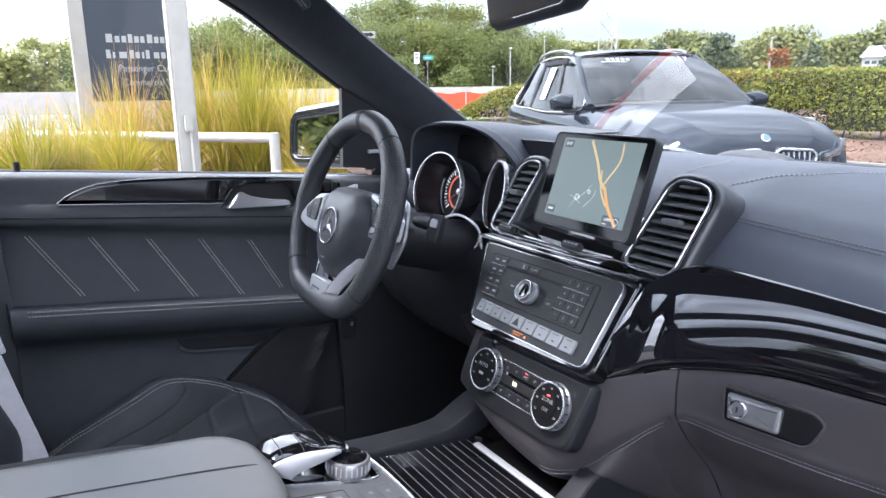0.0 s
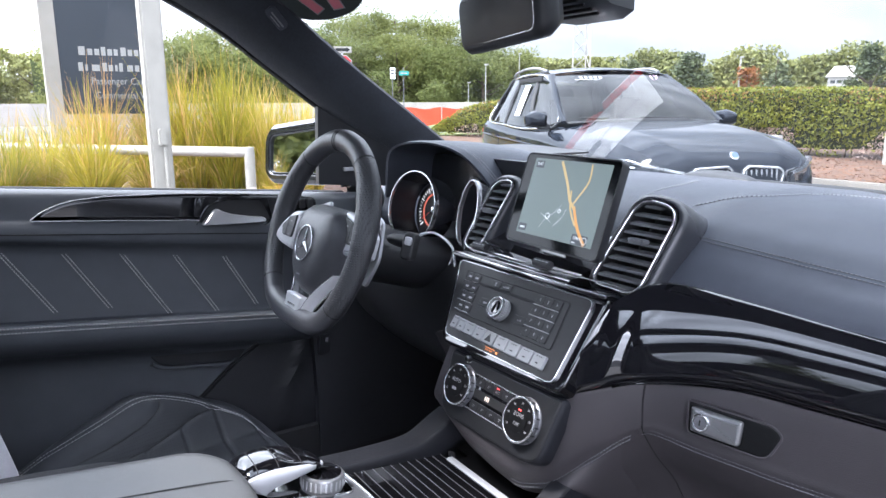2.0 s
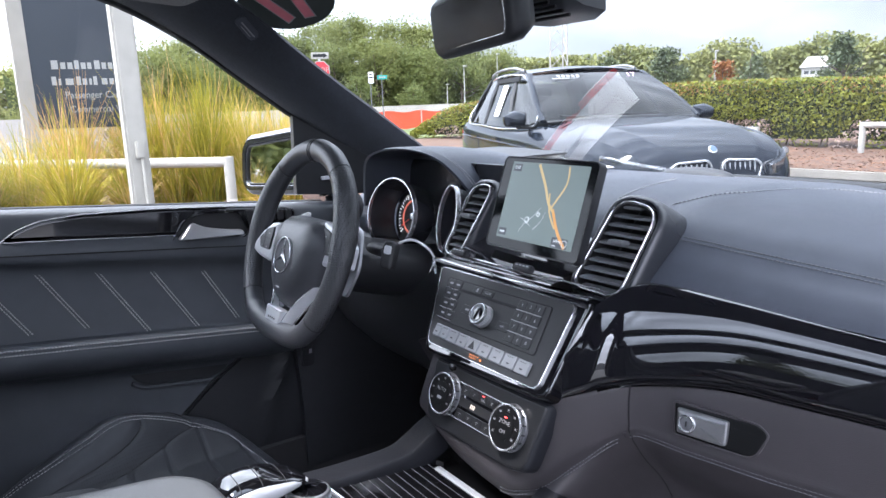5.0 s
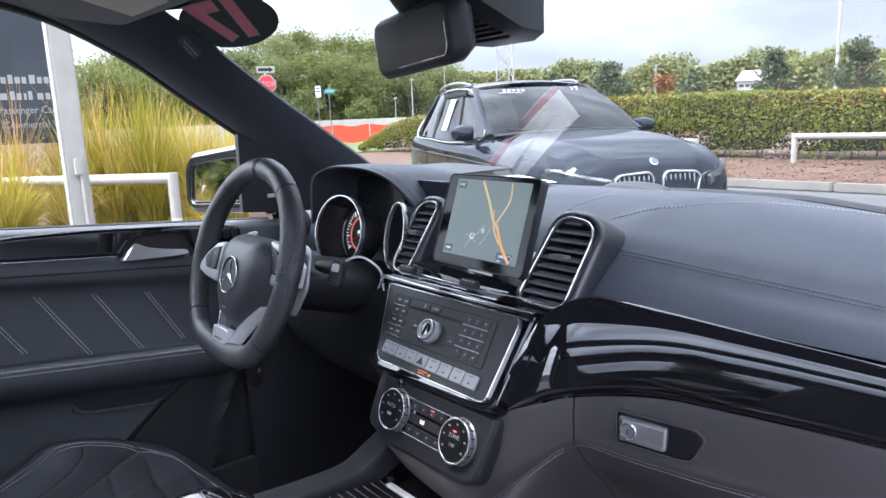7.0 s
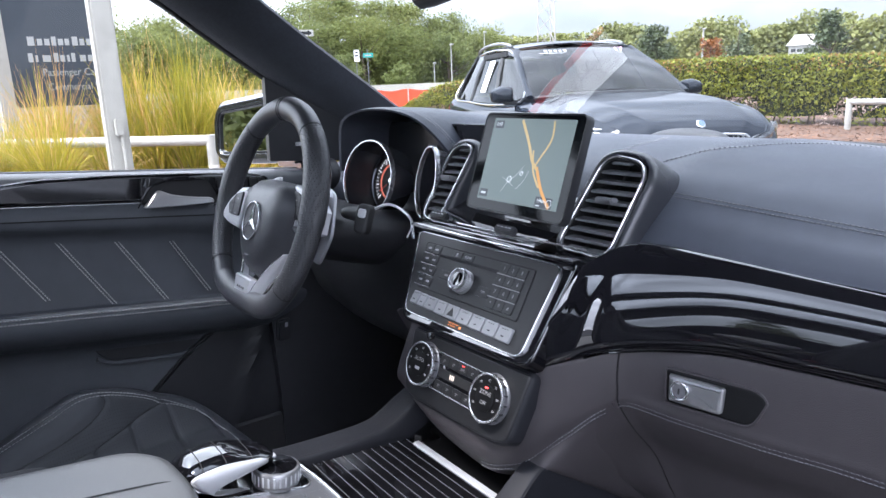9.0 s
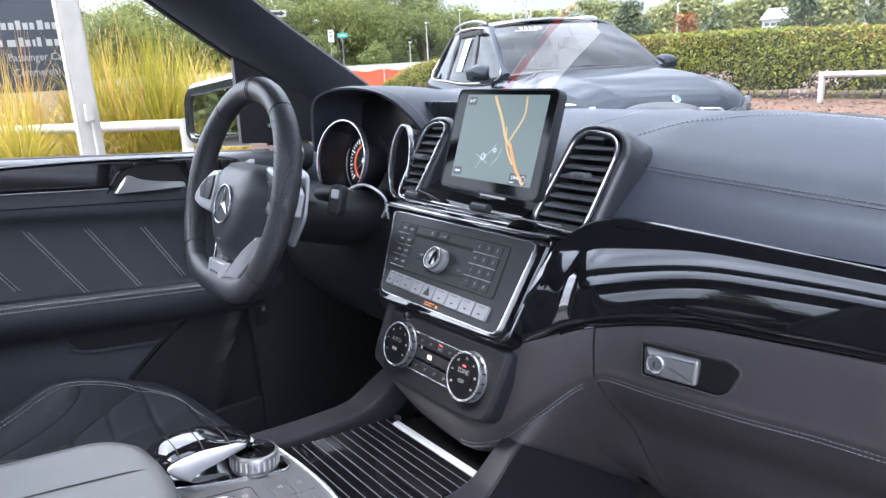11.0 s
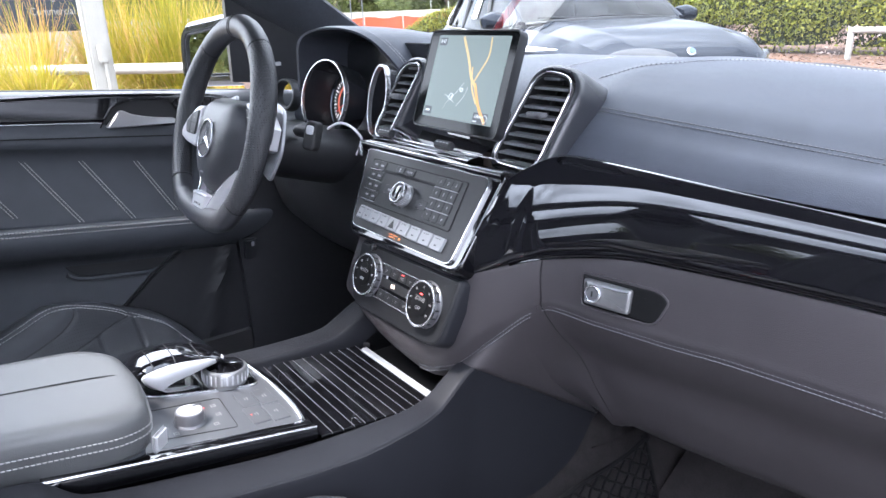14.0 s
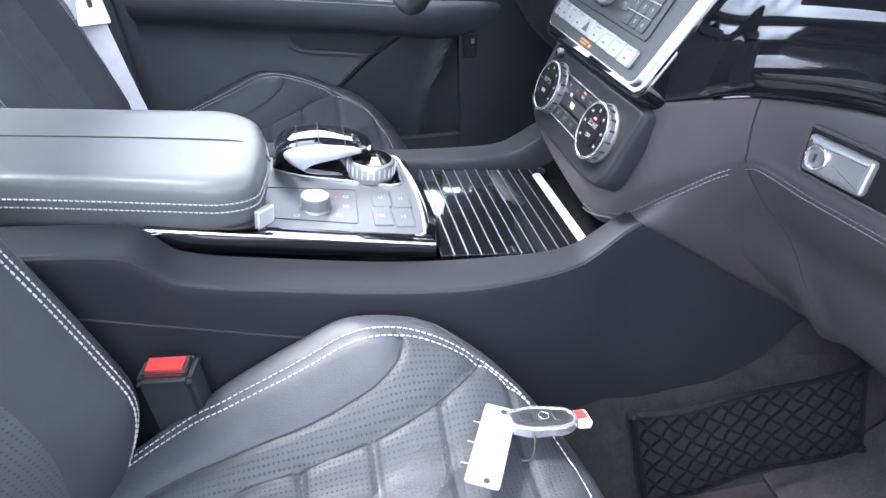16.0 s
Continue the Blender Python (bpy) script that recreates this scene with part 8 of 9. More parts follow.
tree(-31.5, 47.5, 4.2, 2.2, M_REDTREE, "small rust-coloured tree beyond the hedge", 700, 0.2, 0.1, 0.2, group="rust trees")
# wooded bank beyond the road: a tall back row, a front row and low growth before it
for x, y, h, w in ((-74.5, 7.5, 9.0, 8), (-73.5, 13.0, 9.2, 8), (-72.5, 18.5, 9.0, 8.5), (-71.0, 24.0, 9.0, 8.5), (-69.5, 28.5, 9.6, 8), (-68.0, 33.0, 11.0, 8.5), (-66.0, 37.0, 11.6, 8.5), (-64.0, 41.0, 10.6, 8), (-62.0, 44.5, 9.0, 7), (-59.5, 47.5, 7.2, 7)):
    tree(x, y, h, w, M_WOOD, "broad green tree on the wooded roadside bank", 19000, 0.155, 0.28, 0.05, group="roadside trees")
for x, y, h, w in ((-66.5, 10.5, 6.8, 7), (-66.0, 16.0, 7.0, 7), (-65.0, 21.0, 6.6, 7), (-64.0, 26.0, 7.2, 7), (-62.5, 30.5, 7.6, 7), (-61.0, 34.5, 8.2, 7), (-59.0, 38.5, 7.6, 6.5), (-57.0, 42.0, 6.2, 6)):
    tree(x, y, h, w, M_WOOD, "leafy green tree at the edge of the roadside wood", 15000, 0.14, 0.22, 0.0, group="roadside trees")
for x, y, h, w in ((-56.0, 29.5, 4.6, 2.4), (-53.0, 33.5, 3.6, 2.6), (-57.5, 24.0, 4.4, 2.8)):
    tree(x, y, h, w, M_WOOD, "slender young tree before the roadside wood", 3600, 0.12, 0.10, 0.15, group="young trees")
for x, y, h, w in ((-9.0, -15.0, 6.0, 5.0), (-13.0, -17.0, 6.5, 5.0), (-6.5, -12.5, 4.5, 4.0), (-11.0, -12.5, 5.0, 4.0)):
    tree(x, y, h, w, M_WOOD, "green tree behind the parked car", 9000, 0.15, 0.2, 0.0, group="rear trees")
for i in range(12):
    y = -14 + 3.4 * i
    tree(-112 + rnd.uniform(-4, 4), y, rnd.uniform(7.0, 9.4), 7, M_WOODHAZE, "far green tree across the road", 4200, 0.34, 0.25, 0.05, group="far trees")
# far tree line behind the hedge: one stand
bm = bmesh.new()
far_line = [(-100, 84), (-92, 92), (-84, 99), (-77, 104), (-68, 110), (-60, 115), (-50, 120), (-40, 124), (-28, 128), (-15, 130), (0, 132)]
for i in range(46000):
    k = rnd.randrange(len(far_line) - 1)
    t = rnd.random()
    x, y = far_line[k][0] + (far_line[k + 1][0] - far_line[k][0]) * t, far_line[k][1] + (far_line[k + 1][1] - far_line[k][1]) * t
    top = 9.2 + 2.4 * noise.noise(Vector((x * 0.16, y * 0.1, 0))) + 1.2 * noise.noise(Vector((x * 0.55, y * 0.4, 3)))
    f = rnd.random() ** 0.6
    z = top * f
    d = rnd.uniform(-3, 3)
    s = rnd.uniform(0.18, 0.48)
    p = Vector((x + d * 0.5, y + d, z))
    nn = Vector((rnd.uniform(-1, 1), rnd.uniform(-1, 0.2), rnd.uniform(-0.4, 1))).normalized()
    u = nn.cross(Vector((rnd.uniform(-1, 1), rnd.uniform(-1, 1), rnd.uniform(-1, 1)))).normalized() * s
    v = nn.cross(u) * 0.7
    bm.faces.new([bm.verts.new(q) for q in (p - u, p - v, p + u, p + v)])
tagged(part("far_woods", bm, M_WOODHAZE, smooth=0), "far green tree line on the horizon", "woods", "", "stuff")
fl = spline([(x, y + 4, 0) for x, y in far_line], 8)
bm = loft([[p + Vector((0, 1.0 * noise.noise(p * 0.6 + Vector((0, 0, f * 5))), f * (5.8 + 1.6 * noise.noise(Vector((p.x * 0.16, p.y * 0.1, 0))) + 1.3 * noise.noise(p * 0.5)))) for p in fl] for f in (0, 0.25, 0.5, 0.75, 0.9, 1.0)])
tagged(part("far_bank", bm, mat("far_thicket", (0.075, 0.09, 0.035), 0.95, vary=0.45, scale=0.9, bump=1.0, bump_scale=2)), "dense thicket below the far trees", "woods", "", "stuff")
ridge = spline([(-76, 4, 0), (-75, 12, 0), (-73, 22, 0), (-70, 34, 0), (-65, 44, 0), (-58, 51, 0)], 10)
bm = loft([[p + Vector((-f * 1.5 + 1.2 * noise.noise(p * 0.5 + Vector((0, 0, f * 4))), 0, f * (6.6 + 2.0 * noise.noise(p * 0.22) + 1.2 * noise.noise(p * 0.7)))) for p in ridge] for f in (0, 0.2, 0.4, 0.6, 0.8, 0.92, 1.0)])
tagged(part("bank_thicket", bm, mat("bank_thicket", (0.055, 0.070, 0.024), 0.95, vary=0.5, scale=1.2, bump=1.0, bump_scale=3)), "dense green thicket below the trees", "woods", "", "stuff")

# ---- road beyond: barrier wall, orange netting, signs, poles ----
bm = loft([[(-47, -12, z), (-43.3, 9, z), (-40.8, 16.8, z), (-38.6, 21.2, z), (-35.2, 26.6, z), (-30, 33, z)] for z in (0.4, 1.62)], thick=0.25)
tagged(part("road_wall", bm, M_WALL), "pale concrete road barrier wall", "barrier", "", "structure")
fence = thing("barrier_fence", "orange plastic barrier netting on posts", "fence")
pts = [Vector(p) for p in ((-31.9, 14.9, 0), (-30.5, 17.5, 0), (-29.5, 19.1, 0), (-28.4, 20.7, 0), (-27.4, 22.0, 0))]
M_ORNET = mat("orange_netting", (0.60, 0.055, 0.016), 0.6, vary=0.15, scale=3)
path = spline(pts, 8)
part("netting", loft([[p + Vector((0, 0, z + 0.05 * math.sin(i * 0.9))) for i, p in enumerate(path)] for z in (0.45, 0.8, 1.28)], thick=0.01), M_ORNET, fence, "bright orange netting")
for p in pts:
    part("post", tube([p, p + Vector((0, 0, 1.45))], 0.03, 8), M_WHITE, fence)



stop = thing("stop_sign", "red octagonal stop sign below a one-way plate", "road sign", at=(-18.97, 8.72, 0))
part("post", tube([(0, 0, 0), (0, 0, 3.1)], 0.035, 8), M_SILVER, stop)
tm = frame_m((0.05, 0, 2.62), (0.92, -0.40, 0), (0.40, 0.92, 0))
octo = [(0.29 * math.cos(radians(22.5 + 45 * k)), 0.29 * math.sin(radians(22.5 + 45 * k))) for k in range(8)]
pl1 = part("stop_plate", plate(octo, tm, 0, 0.01), M_WHITE, stop)
part("stop_face", plate(grow(octo, -0.03), tm, 0.008, 0.014), mat("sign_red", (0.55, 0.03, 0.04), 0.4), pl1)
words("stop_text", "STOP", 0.21, tm @ pose(0, 0, 0.02), M_WHITE, pl1)
part("one_way_plate", plate(rrect(0.52, 0.19, 0.02), tm @ pose(0, 0.42, 0), 0, 0.01), M_WHITE, stop, "white one-way plate")
bm = bmesh.new()
am3 = tm @ pose(0, 0.42, 0.012) @ Matrix.Diagonal((0.86, 0.86, 1, 1))
bm.faces.new([bm.verts.new(am3 @ Vector((x, y, 0))) for x, y in ((-0.24, -0.05), (0.12, -0.05), (0.12, -0.09), (0.26, 0), (0.12, 0.09), (0.12, 0.05), (-0.24, 0.05))])
part("arrow", bm, M_BLACK, stop, smooth=0)
for dx, dy, c, hgt, nm2 in ((-22.0, 12.1, (0.75, 0.76, 0.76), 2.75, "white regulatory plate on a post"), (-21.8, 12.45, (0.02, 0.30, 0.26), 2.75, "green street name plate on a post"), (-24.6, 19.6, (0.75, 0.76, 0.76), 2.0, "white sign plate on a post")):
    ss = thing("street_sign", nm2, "road sign", "street signs", at=(dx, dy, 0))
    part("post", tube([(0, 0, 0), (0, 0, hgt)], 0.018, 8), M_GUN, ss)
    tm2 = frame_m((0.04, 0, hgt - 0.2), (0.88, -0.47, 0), (0.47, 0.88, 0))
    green = c[0] < 0.1
    part("plate", plate(rrect(0.36 if green else 0.19, 0.15 if green else 0.40, 0.02), tm2, 0, 0.01), mat("plate_paint", c, 0.5), ss)
    bars("plate_print", [(0, 0, 0.24 if green else 0.12, 0.05)] + ([] if green else [(0, 0.11, 0.12, 0.04)]), tm2, M_WHITE if green else M_BLACK, ss, 0.012)
for x, y, z, r in ((-33.2, 49.0, 4.95, 0.11), (-24.0, 60.0, 10.5, 0.16), (-45.8, 37.4, 5.6, 0.06), (-48.3, 34.0, 3.3, 0.05), (-39.8, 29.5, 4.2, 0.05)):
    lp = thing("lamp_post", "pale tapered lamp post beyond the car park", "lamp post", "lamp posts", at=(x, y, 0))
    part("shaft", tube([(0, 0, 0), (0, 0, z * 0.5), (0, 0, z)], [r, r * 0.85, r * 0.6], 10), M_WHITE if z < 9 else M_WALL, lp)
    if z < 9:
        part("lamp_head", boxed(pose(0.10, 0, z), 0.36, 0.20, 0.12, 0.04), M_WHITE, lp)
tower = thing("lattice_tower", "white steel lattice radio tower far off", "tower", at=(-85.4, 83.0, 0))
for k in range(3):
    a = radians(120 * k)
    part("leg", tube([(1.8 * math.cos(a), 1.8 * math.sin(a), 0), (1.2 * math.cos(a), 1.2 * math.sin(a), 34)], 0.12, 6), M_WALL, tower)
    b = radians(120 * (k + 1))
    for j in range(14):
        z0, z1 = 2.4 * j, 2.4 * (j + 1)
        s0, s1 = 1.8 - 0.6 * z0 / 34, 1.8 - 0.6 * z1 / 34
        part("brace", tube([(s0 * math.cos(a), s0 * math.sin(a), z0), (s1 * math.cos(b), s1 * math.sin(b), z1)], 0.06, 4), M_WALL, tower)
hut = thing("sales_hut", "small white building beyond the hedge", "building", at=(-45.8, 88.0, 0))
hm2 = pose(0, 0, 0, 0, 0, 28)
part("wall", boxed(hm2, 3.2, 2.6, 4.6, 0.03, at=(0, 0, 2.3)), M_WHITE, hut)
part("roof", loft([[hm2 @ Vector((x, y, 4.6)) for x, y in ((-1.9, -1.6), (1.9, -1.6), (1.9, 1.6), (-1.9, 1.6))], [hm2 @ Vector((x, y, 5.9)) for x, y in ((-1.0, -0.3), (1.0, -0.3), (1.0, 0.3), (-1.0, 0.3))]], closed=True, ends=True), M_WHITE, hut, smooth=0)
for k in range(4):
    part("window", boxed(hm2, 0.5, 0.05, 0.35, at=(-1.05 + 0.7 * k, -1.32, 4.0)), M_TINTGLASS, hut)

# ---- dark SUV parked opposite ----
M_SUV = mat("suv_paint", (0.014, 0.017, 0.023), 0.05, metal=0.0, vary=0.06, scale=3, coat=0.0, spec=0.17, rough_vary=0.02)
M_SUVGLASS = glass("suv_glass", (0.20, 0.22, 0.225), 0.03)
M_LENS = glass("lamp_lens", (0.75, 0.78, 0.80), 0.12)
suv = thing("parked_suv", "dark grey SUV with chrome window trim and twin grille", "car")
ST = [(2.46, 0.46, 0.36, 0.71, 0.81), (2.42, 0.62, 0.30, 0.79, 0.93), (2.33, 0.73, 0.28, 0.87, 1.005), (2.12, 0.83, 0.27, 0.945, 1.08), (1.80, 0.905, 0.27, 1.00, 1.14), (1.40, 0.945, 0.28, 1.04, 1.18), (1.00, 0.960, 0.28, 1.065, 1.205),
      (0.70, 0.965, 0.28, 1.075, 1.205), (0.20, 0.965, 0.28, 1.08, 1.14), (-0.6, 0.965, 0.28, 1.10, 1.14), (-1.4, 0.965, 0.28, 1.13, 1.15), (-1.9, 0.955, 0.30, 1.14, 1.16), (-2.2, 0.90, 0.34, 1.13, 1.15), (-2.40, 0.78, 0.42, 1.04, 1.08)]
rows = []
cols = [spline([Vector((v, hw, zl)) for v, hw, zl, zb, zt in ST], 4), spline([Vector((v, zb, zt)) for v, hw, zl, zb, zt in ST], 4)]
for p, q in zip(*cols):
    v, hw, zl, zb, zt = p.x, p.y, p.z, q.y, q.z
    half = [(0, zl), (hw * 0.90, zl), (hw * 0.985, zl + 0.10), (hw, 0.58), (hw * 0.992, zb - 0.10), (hw * 0.97, zb - 0.03), (hw * 0.93, zb + 0.012), (hw * 0.84, zb + (zt - zb) * 0.50), (hw * 0.82, zb + (zt - zb) * 0.46), (hw * 0.80, zb + (zt - zb) * 0.50), (hw * 0.66, zb + (zt - zb) * 0.72), (hw * 0.58, zb + (zt - zb) * 0.93), (hw * 0.54, zb + (zt - zb) * 0.95), (hw * 0.28, zb + (zt - zb) * 0.985), (0, zt)]
    ring = [(u, w) for u, w in half] + [(-u, w) for u, w in reversed(half[1:-1])]
    rows.append([Vector((u, v, w)) for u, w in ring])
part("body", loft(rows, closed=True, ends=True), M_SUV, suv, "dark metallic grey body", smooth=32)

BELT = {"a": (0.80, 0.84, 1.185), "b": (0.895, 0.02, 1.115), "c": (0.895, -0.98, 1.135), "d": (0.86, -1.78, 1.165), "e": (0.72, -2.18, 1.165)}
ROOF = {"a": (0.635, -0.04, 1.655), "b": (0.660, -0.35, 1.690), "c": (0.655, -1.05, 1.695), "d": (0.605, -1.66, 1.66), "e": (0.52, -1.98, 1.60)}


def sv(p, s):
    return Vector((p[0] * s, p[1], p[2]))


def panel4(name, a, b, c, d, material, bulge=0.03, inset=0.0, label=""):
    """A bowed four-cornered panel; a, b along the bottom, d, c along the top."""
    a, b, c, d = (Vector(q) for q in (a, b, c, d))
    n = (b - a).cross(d - a).normalized()
    mid = (a + b + c + d) / 4
    if n.dot(mid - Vector((0, -0.6, 1.2))) < 0:
        n = -n
    sec = []
    for i in range(9):
        t = inset + (1 - 2 * inset) * i / 8
        row = []
        for j in range(13):
            s = inset + (1 - 2 * inset) * j / 12
            row.append(a.lerp(b, s).lerp(d.lerp(c, s), t) + n * (bulge * 4 * s * (1 - s) * 0.5 + bulge * 4 * t * (1 - t) * 0.5))
        sec.append(row)
    return part(name, loft(sec), material, suv, label)


panel4("windscreen", sv(BELT["a"], -1), sv(BELT["a"], 1), sv(ROOF["a"], 1), sv(ROOF["a"], -1), M_SUVGLASS, 0.09, 0.0, "dark windscreen")
panel4("rear_screen", sv(BELT["e"], -1), sv(BELT["e"], 1), sv(ROOF["e"], 1), sv(ROOF["e"], -1), M_SUVGLASS, 0.05)
for s in (-1, 1):
    panel4("side_window", sv(BELT["a"], s), sv(BELT["b"], s), sv(ROOF["b"], s), sv(ROOF["a"], s), M_SUVGLASS, 0.012, 0.0, "tinted side window")
    panel4("side_window", sv(BELT["b"], s), sv(BELT["c"], s), sv(ROOF["c"], s), sv(ROOF["b"], s), M_SUVGLASS, 0.015, 0.0, "tinted side window")
    panel4("side_window", sv(BELT["c"], s), sv(BELT["d"], s), sv(ROOF["d"], s), sv(ROOF["c"], s), M_SUVGLASS, 0.012, 0.0, "tinted side window")
    panel4("rear_corner", sv(BELT["d"], s), sv(BELT["e"], s), sv(ROOF["e"], s), sv(ROOF["d"], s), M_SUV, 0.02)
    for k, r in (("a", 0.034), ("b", 0.022), ("c", 0.026), ("d", 0.035), ("e", 0.04)):
        part("pillar", tube([sv(BELT[k], s), (sv(BELT[k], s) + sv(ROOF[k], s)) / 2 + Vector((s * 0.02, 0.01, 0.01)), sv(ROOF[k], s)], r, 8, flat=0.6), M_SUV if k in "ae" else M_RUBBER, suv)
    ring = spline([sv(BELT["a"], s) + Vector((s * 0.02, -0.10, 0.0)), sv(BELT["b"], s) + Vector((s * 0.02, 0, -0.01)), sv(BELT["c"], s) + Vector((s * 0.02, 0, -0.01)), sv(BELT["d"], s) + Vector((s * 0.02, -0.05, 0.02)), sv(ROOF["d"], s) + Vector((s * 0.02, -0.02, -0.06)), sv(ROOF["c"], s) + Vector((s * 0.03, 0, -0.02)), sv(ROOF["b"], s) + Vector((s * 0.03, 0, -0.02)), sv(ROOF["a"], s) + Vector((s * 0.03, 0.0, -0.06))], 5, closed=True)
    part("window_trim", tube(ring, 0.011, 8, closed=True), M_CHROME, suv, "chrome window trim")
    rr = spline([sv(ROOF["a"], s) + Vector((0, -0.16, 0.045)), sv(ROOF["b"], s) + Vector((s * 0.0, -0.15, 0.055)), sv(ROOF["c"], s) + Vector((0, 0, 0.058)), sv(ROOF["d"], s) + Vector((0, 0.05, 0.055)), sv(ROOF["e"], s) + Vector((0, 0.15, 0.035))], 6)
    part("roof_rail", tube(rr, 0.016, 8), M_BRUSHED, suv, "satin silver roof rail")
    # mirrors
    mm = pose(s * 1.00, 0.60, 1.205)
    rws = []
    base = rpoly([(-0.11, -0.07), (0.10, -0.06), (0.115, 0.05), (0.0, 0.09), (-0.11, 0.07)], 0.035)
    for g, y in ((-0.02, -0.05), (0.0, -0.045), (0.004, 0.0), (-0.015, 0.05), (-0.045, 0.085)):
        rws.append([mm @ Vector((x * s, y, z)) for x, z in grow(base, g)])
    mi = part("door_mirror", loft(rws, closed=True, ends=True), M_SUV, suv, "grey door mirror", smooth=60)
    part("mirror_arm", boxed(pose(s * 0.90, 0.60, 1.135), 0.18, 0.06, 0.04, 0.012), M_RUBBER, mi)
    # door handles, crease and door gaps
    for y in (-0.30, -1.20):
        part("door_handle", boxed(pose(s * 0.968, y, 0.995), 0.035, 0.24, 0.034, 0.012), M_SUV, suv)
    part("body_crease", tube([(s * 0.950, 1.3, 0.93), (s * 0.970, 0.2, 0.96), (s * 0.970, -1.0, 0.98), (s * 0.960, -1.9, 1.00)], 0.010, 6), M_SUV, suv)
    for y in (0.72, -0.12, -1.05):
        part("door_gap", tube([(s * 0.967, y, 0.38), (s * 0.970, y, 0.62), (s * 0.962, y - 0.01, 0.98)], 0.005, 5), M_BLACK, suv)
    part("sill", tube([(s * 0.945, 1.0, 0.33), (s * 0.955, -1.0, 0.33)], 0.07, 8, flat=0.8), M_RUBBER, suv)
    # headlamp
    hl = rpoly([(0.40, 0.85), (0.55, 0.88), (0.80, 0.945), (0.80, 0.86), (0.66, 0.77), (0.42, 0.755)], 0.03)
    lens = []
    for g, d in ((0.0, -0.01), (0.0, 0.03), (-0.02, 0.05)):
        lens.append([Vector((s * x, 2.475 - 1.25 * max(0, x - 0.40) ** 1.5 + d, z)) for x, z in grow(hl, g)])
    h = part("headlamp", loft(lens, closed=True, ends=True), M_LENS, suv, "clear headlamp")
    part("lamp_bowl", loft([[Vector((p.x, p.y - 0.002, p.z)) for p in lens[0]], [Vector((p.x * 0.98, p.y - 0.10, p.z)) for p in lens[0]]], closed=True, ends=True), M_GUN, h)
    for x in (0.55, 0.72):
        part("lamp_ring", hoop([(0.034 * math.cos(2 * math.pi * j / 20), 0.034 * math.sin(2 * math.pi * j / 20)) for j in range(20)], frame_m((s * x, 2.45 - 1.25 * max(0, x - 0.40) ** 1.5, 0.82), (0, 1, 0.1), (-1, 0, 0)), 0.006, -0.03, -0.01), M_SILVER, h)
    # kidney grille
    ko = rpoly([(0.035, 0.64), (0.035, 0.860), (0.08, 0.900), (0.34, 0.885), (0.385, 0.845), (0.35, 0.67), (0.30, 0.63)], 0.04)
    km3 = Matrix(((s, 0, 0, 0), (0, 0, 1, 2.455), (0, 1, 0, 0), (0, 0, 0, 1)))
    gr = part("grille_frame", hoop(ko, km3, 0.018, -0.04, 0.02), M_CHROME, suv, "chrome grille surround")
    part("grille_back", plate(grow(ko, -0.015), km3, -0.05, -0.03), M_BLACK, gr)
    for k in range(7):
        x = 0.075 + 0.042 * k
        part("grille_bar", boxed(km3 @ pose(x, 0.755, -0.012), 0.012, 0.22, 0.03, 0.004), M_SILVER, gr)
    # wheels
    for y in (1.52, -1.41):
        wmx = frame_m((s * 0.86, y, 0.375), (s, 0, 0), (0, s, 0))
        wh = part("wheel", turned([(0.20, -0.10), (0.255, -0.09), (0.255, 0.09), (0.245, 0.10), (0.21, 0.06)], wmx, 32), M_SILVER, suv, "silver alloy wheel")
        part("tyre", turned([(0.255, -0.12), (0.35, -0.12), (0.375, -0.08), (0.375, 0.08), (0.35, 0.115), (0.262, 0.105)], wmx, 36, caps=False), M_RUBBER, wh)
        for k in range(5):
            part("spoke", boxed(wmx @ pose(0, 0, 0.07, 0, 0, 72 * k), 0.24, 0.06, 0.03, 0.008, at=(0.12, 0, 0)), M_SILVER, wh)
        arch_ = [Vector((s * 0.968, y + 0.43 * math.cos(a), 0.36 + 0.43 * math.sin(a))) for a in [math.pi * q / 20 for q in range(21)]]
        part("wheel_arch", tube(arch_, 0.035, 8, flat=0.7), M_RUBBER, suv)
# roof skin
rr = []
for k in ("a", "b", "c", "d", "e"):
    p = ROOF[k]
    crown = 0.05 if k != "a" else 0.045
    rr.append([Vector((u * p[0], p[1] + (0.06 * (1 - u * u) if k == "a" else 0), p[2] + 0.012 + crown * (1 - u * u))) for u in [-1 + 2 * i / 16 for i in range(17)]])
cc = [spline([r[i] for r in rr], 5) for i in range(17)]
part("roof", loft([[c[j] for c in cc] for j in range(len(cc[0]))], thick=0.01), M_SUV, suv, "dark roof")
part("badge", turned([(0.036, 0), (0.036, 0.008), (0.029, 0.012)], frame_m((0, 2.395, 0.963), (0, 0.75, 0.66), (-1, 0, 0)), 24), M_CHROME, suv, "round chrome badge")
bdm = frame_m((0, 2.404, 0.971), (0, 0.75, 0.66), (-1, 0, 0))
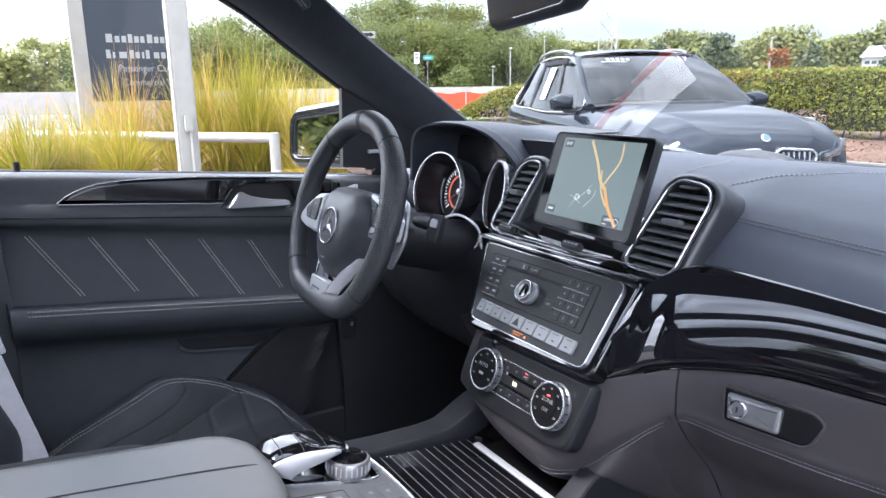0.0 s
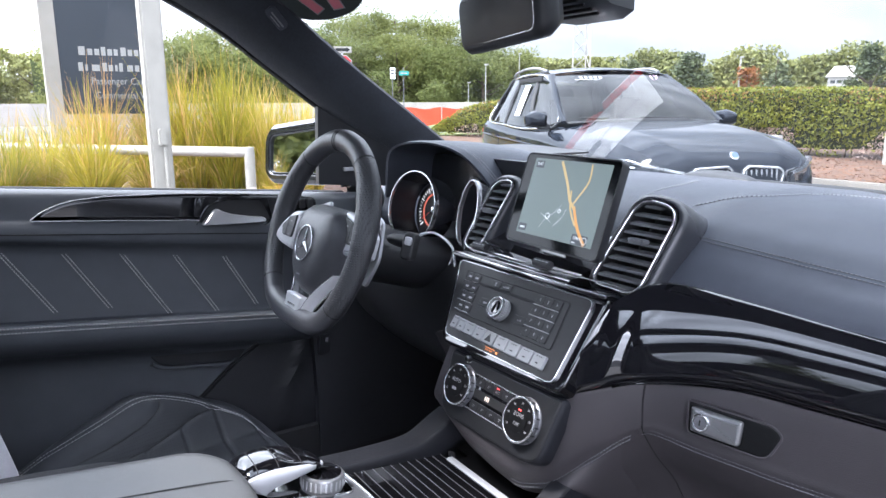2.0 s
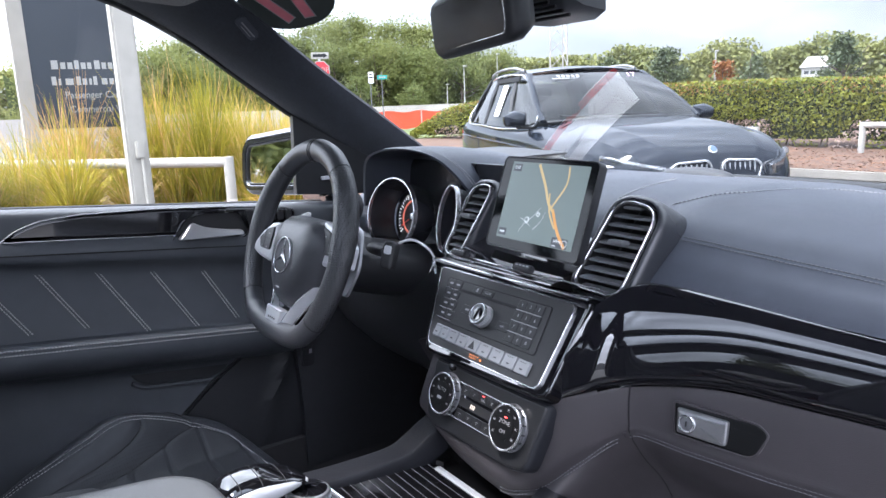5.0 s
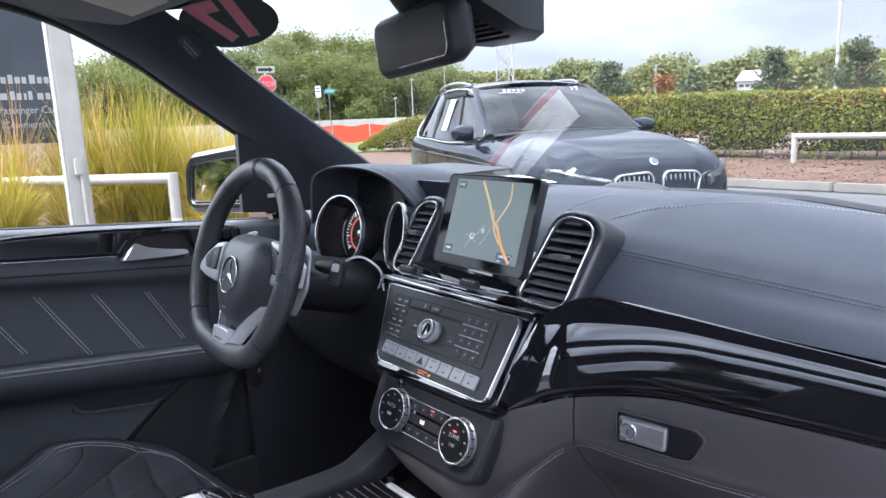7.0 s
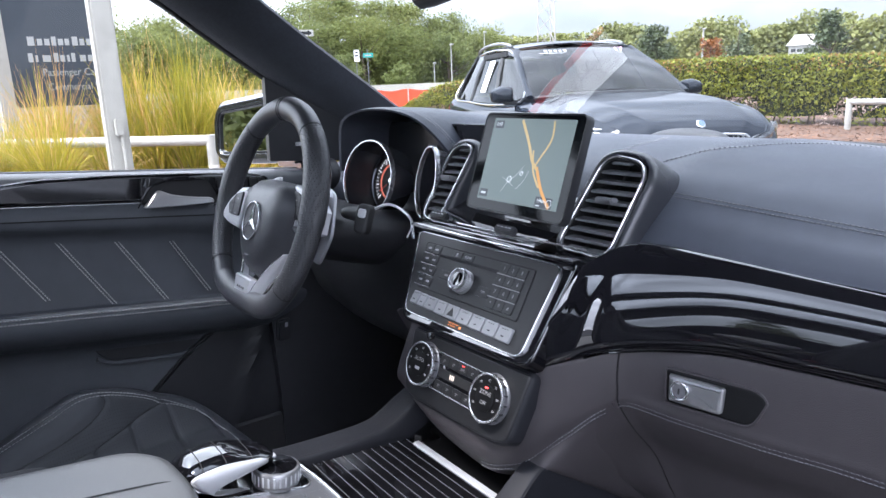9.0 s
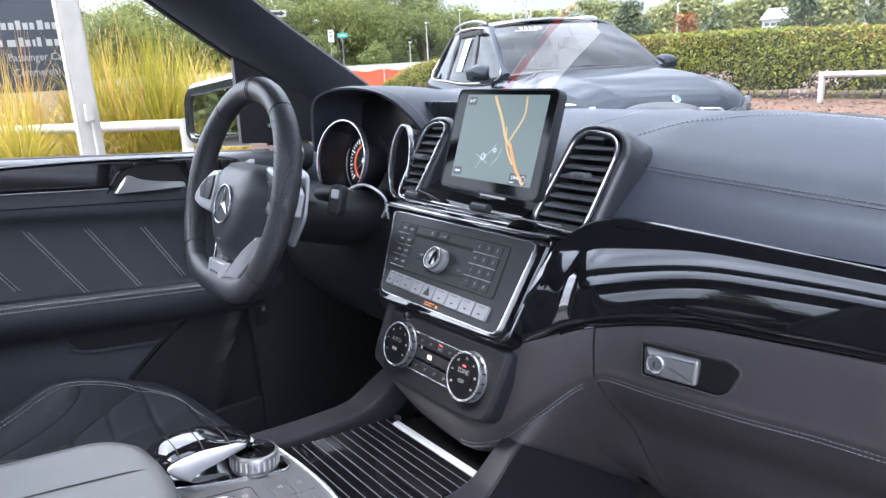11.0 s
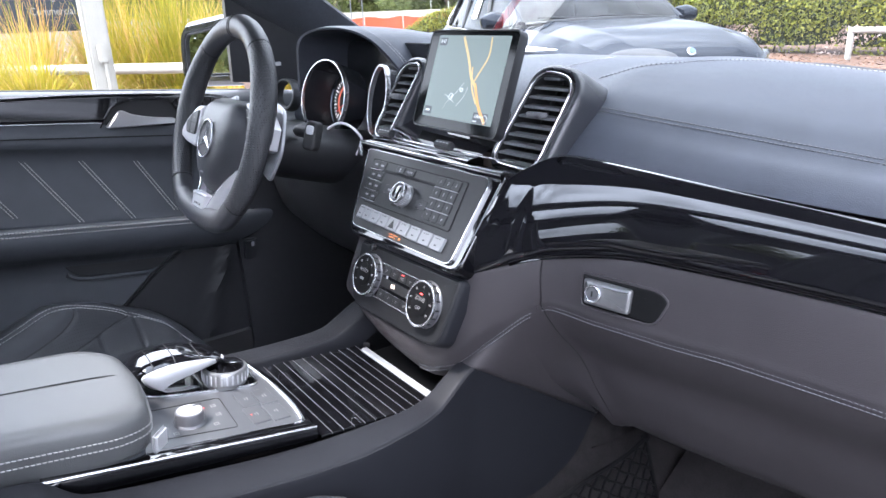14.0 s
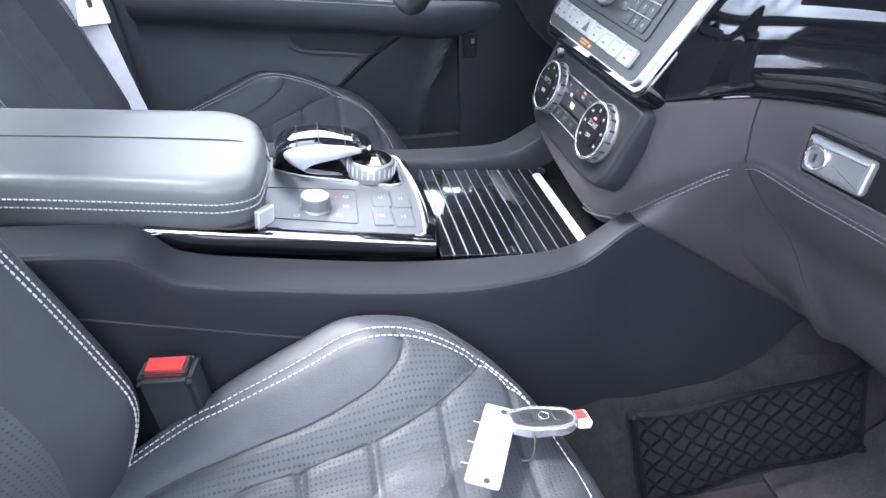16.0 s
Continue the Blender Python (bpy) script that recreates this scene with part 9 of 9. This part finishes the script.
part("badge_disc", turned([(0.026, 0.0), (0.026, 0.006)], bdm, 20), mat("badge_blue", (0.06, 0.10, 0.18), 0.3), suv)
part("bumper", loft([[Vector((u, 2.47 - 0.42 * abs(u) ** 2.4, z)) for u in [-0.95 + 1.9 * i / 20 for i in range(21)]] for z in (0.30, 0.42, 0.56, 0.60)], thick=0.03), M_SUV, suv)
part("cowl", tube([(-0.76, 0.86, 1.175), (-0.4, 0.97, 1.200), (0.0, 1.0, 1.205), (0.4, 0.97, 1.200), (0.76, 0.86, 1.175)], 0.030, 8, flat=0.5), M_RUBBER, suv)
for s in (-1, 1):
    part("wiper", tube([(s * 0.30 - 0.1, 0.98, 1.215), (s * 0.30 + 0.36, 0.90, 1.230)], 0.009, 6), M_RUBBER, suv)
part("cabin_floor", boxed(pose(0, -0.6, 1.02), 1.6, 2.6, 0.04), M_BLACK, suv)
part("dash_top", boxed(pose(0, 0.48, 1.08), 1.5, 0.35, 0.08, 0.03), M_BLACK, suv)
for s in (-1, 1):
    part("cabin_seat", boxed(pose(s * 0.38, -0.35, 1.20, 10), 0.46, 0.14, 0.40, 0.06), M_PLASTIC, suv)
    part("cabin_headrest", boxed(pose(s * 0.38, -0.42, 1.46, 10), 0.24, 0.10, 0.15, 0.04), M_PLASTIC, suv)
# window stickers
wsm = frame_m((0, 0.40, 1.41), (0, 0.50, 0.866), (-1, 0, 0))
bars("screen_print", [(-0.40 + 0.052 * k, 0.300, 0.034, 0.050) for k in range(5)] + [(-0.33, 0.252, 0.30, 0.016)], wsm, M_PRINT, suv, 0.075)
words("year_text", "17", 0.11, wsm @ pose(0.40, 0.300, 0.075), mat("pink_print", (0.75, 0.45, 0.60), 0.5), suv)
part("price_paper", plate(rrect(0.20, 0.36, 0.004), frame_m((0.806, -0.55, 1.40), (0.92, 0, 0.36), (0, 1, 0)), 0, 0.003), M_PAPER, suv, "white window sticker")
part("sun_strip", boxed(pose(0.72, -0.55, 1.62), 0.02, 0.9, 0.05, 0.008), M_RUBBER, suv)
suv.matrix_basis = pose(-4.70, 5.13, 0.04, 0, 0, -113.6)
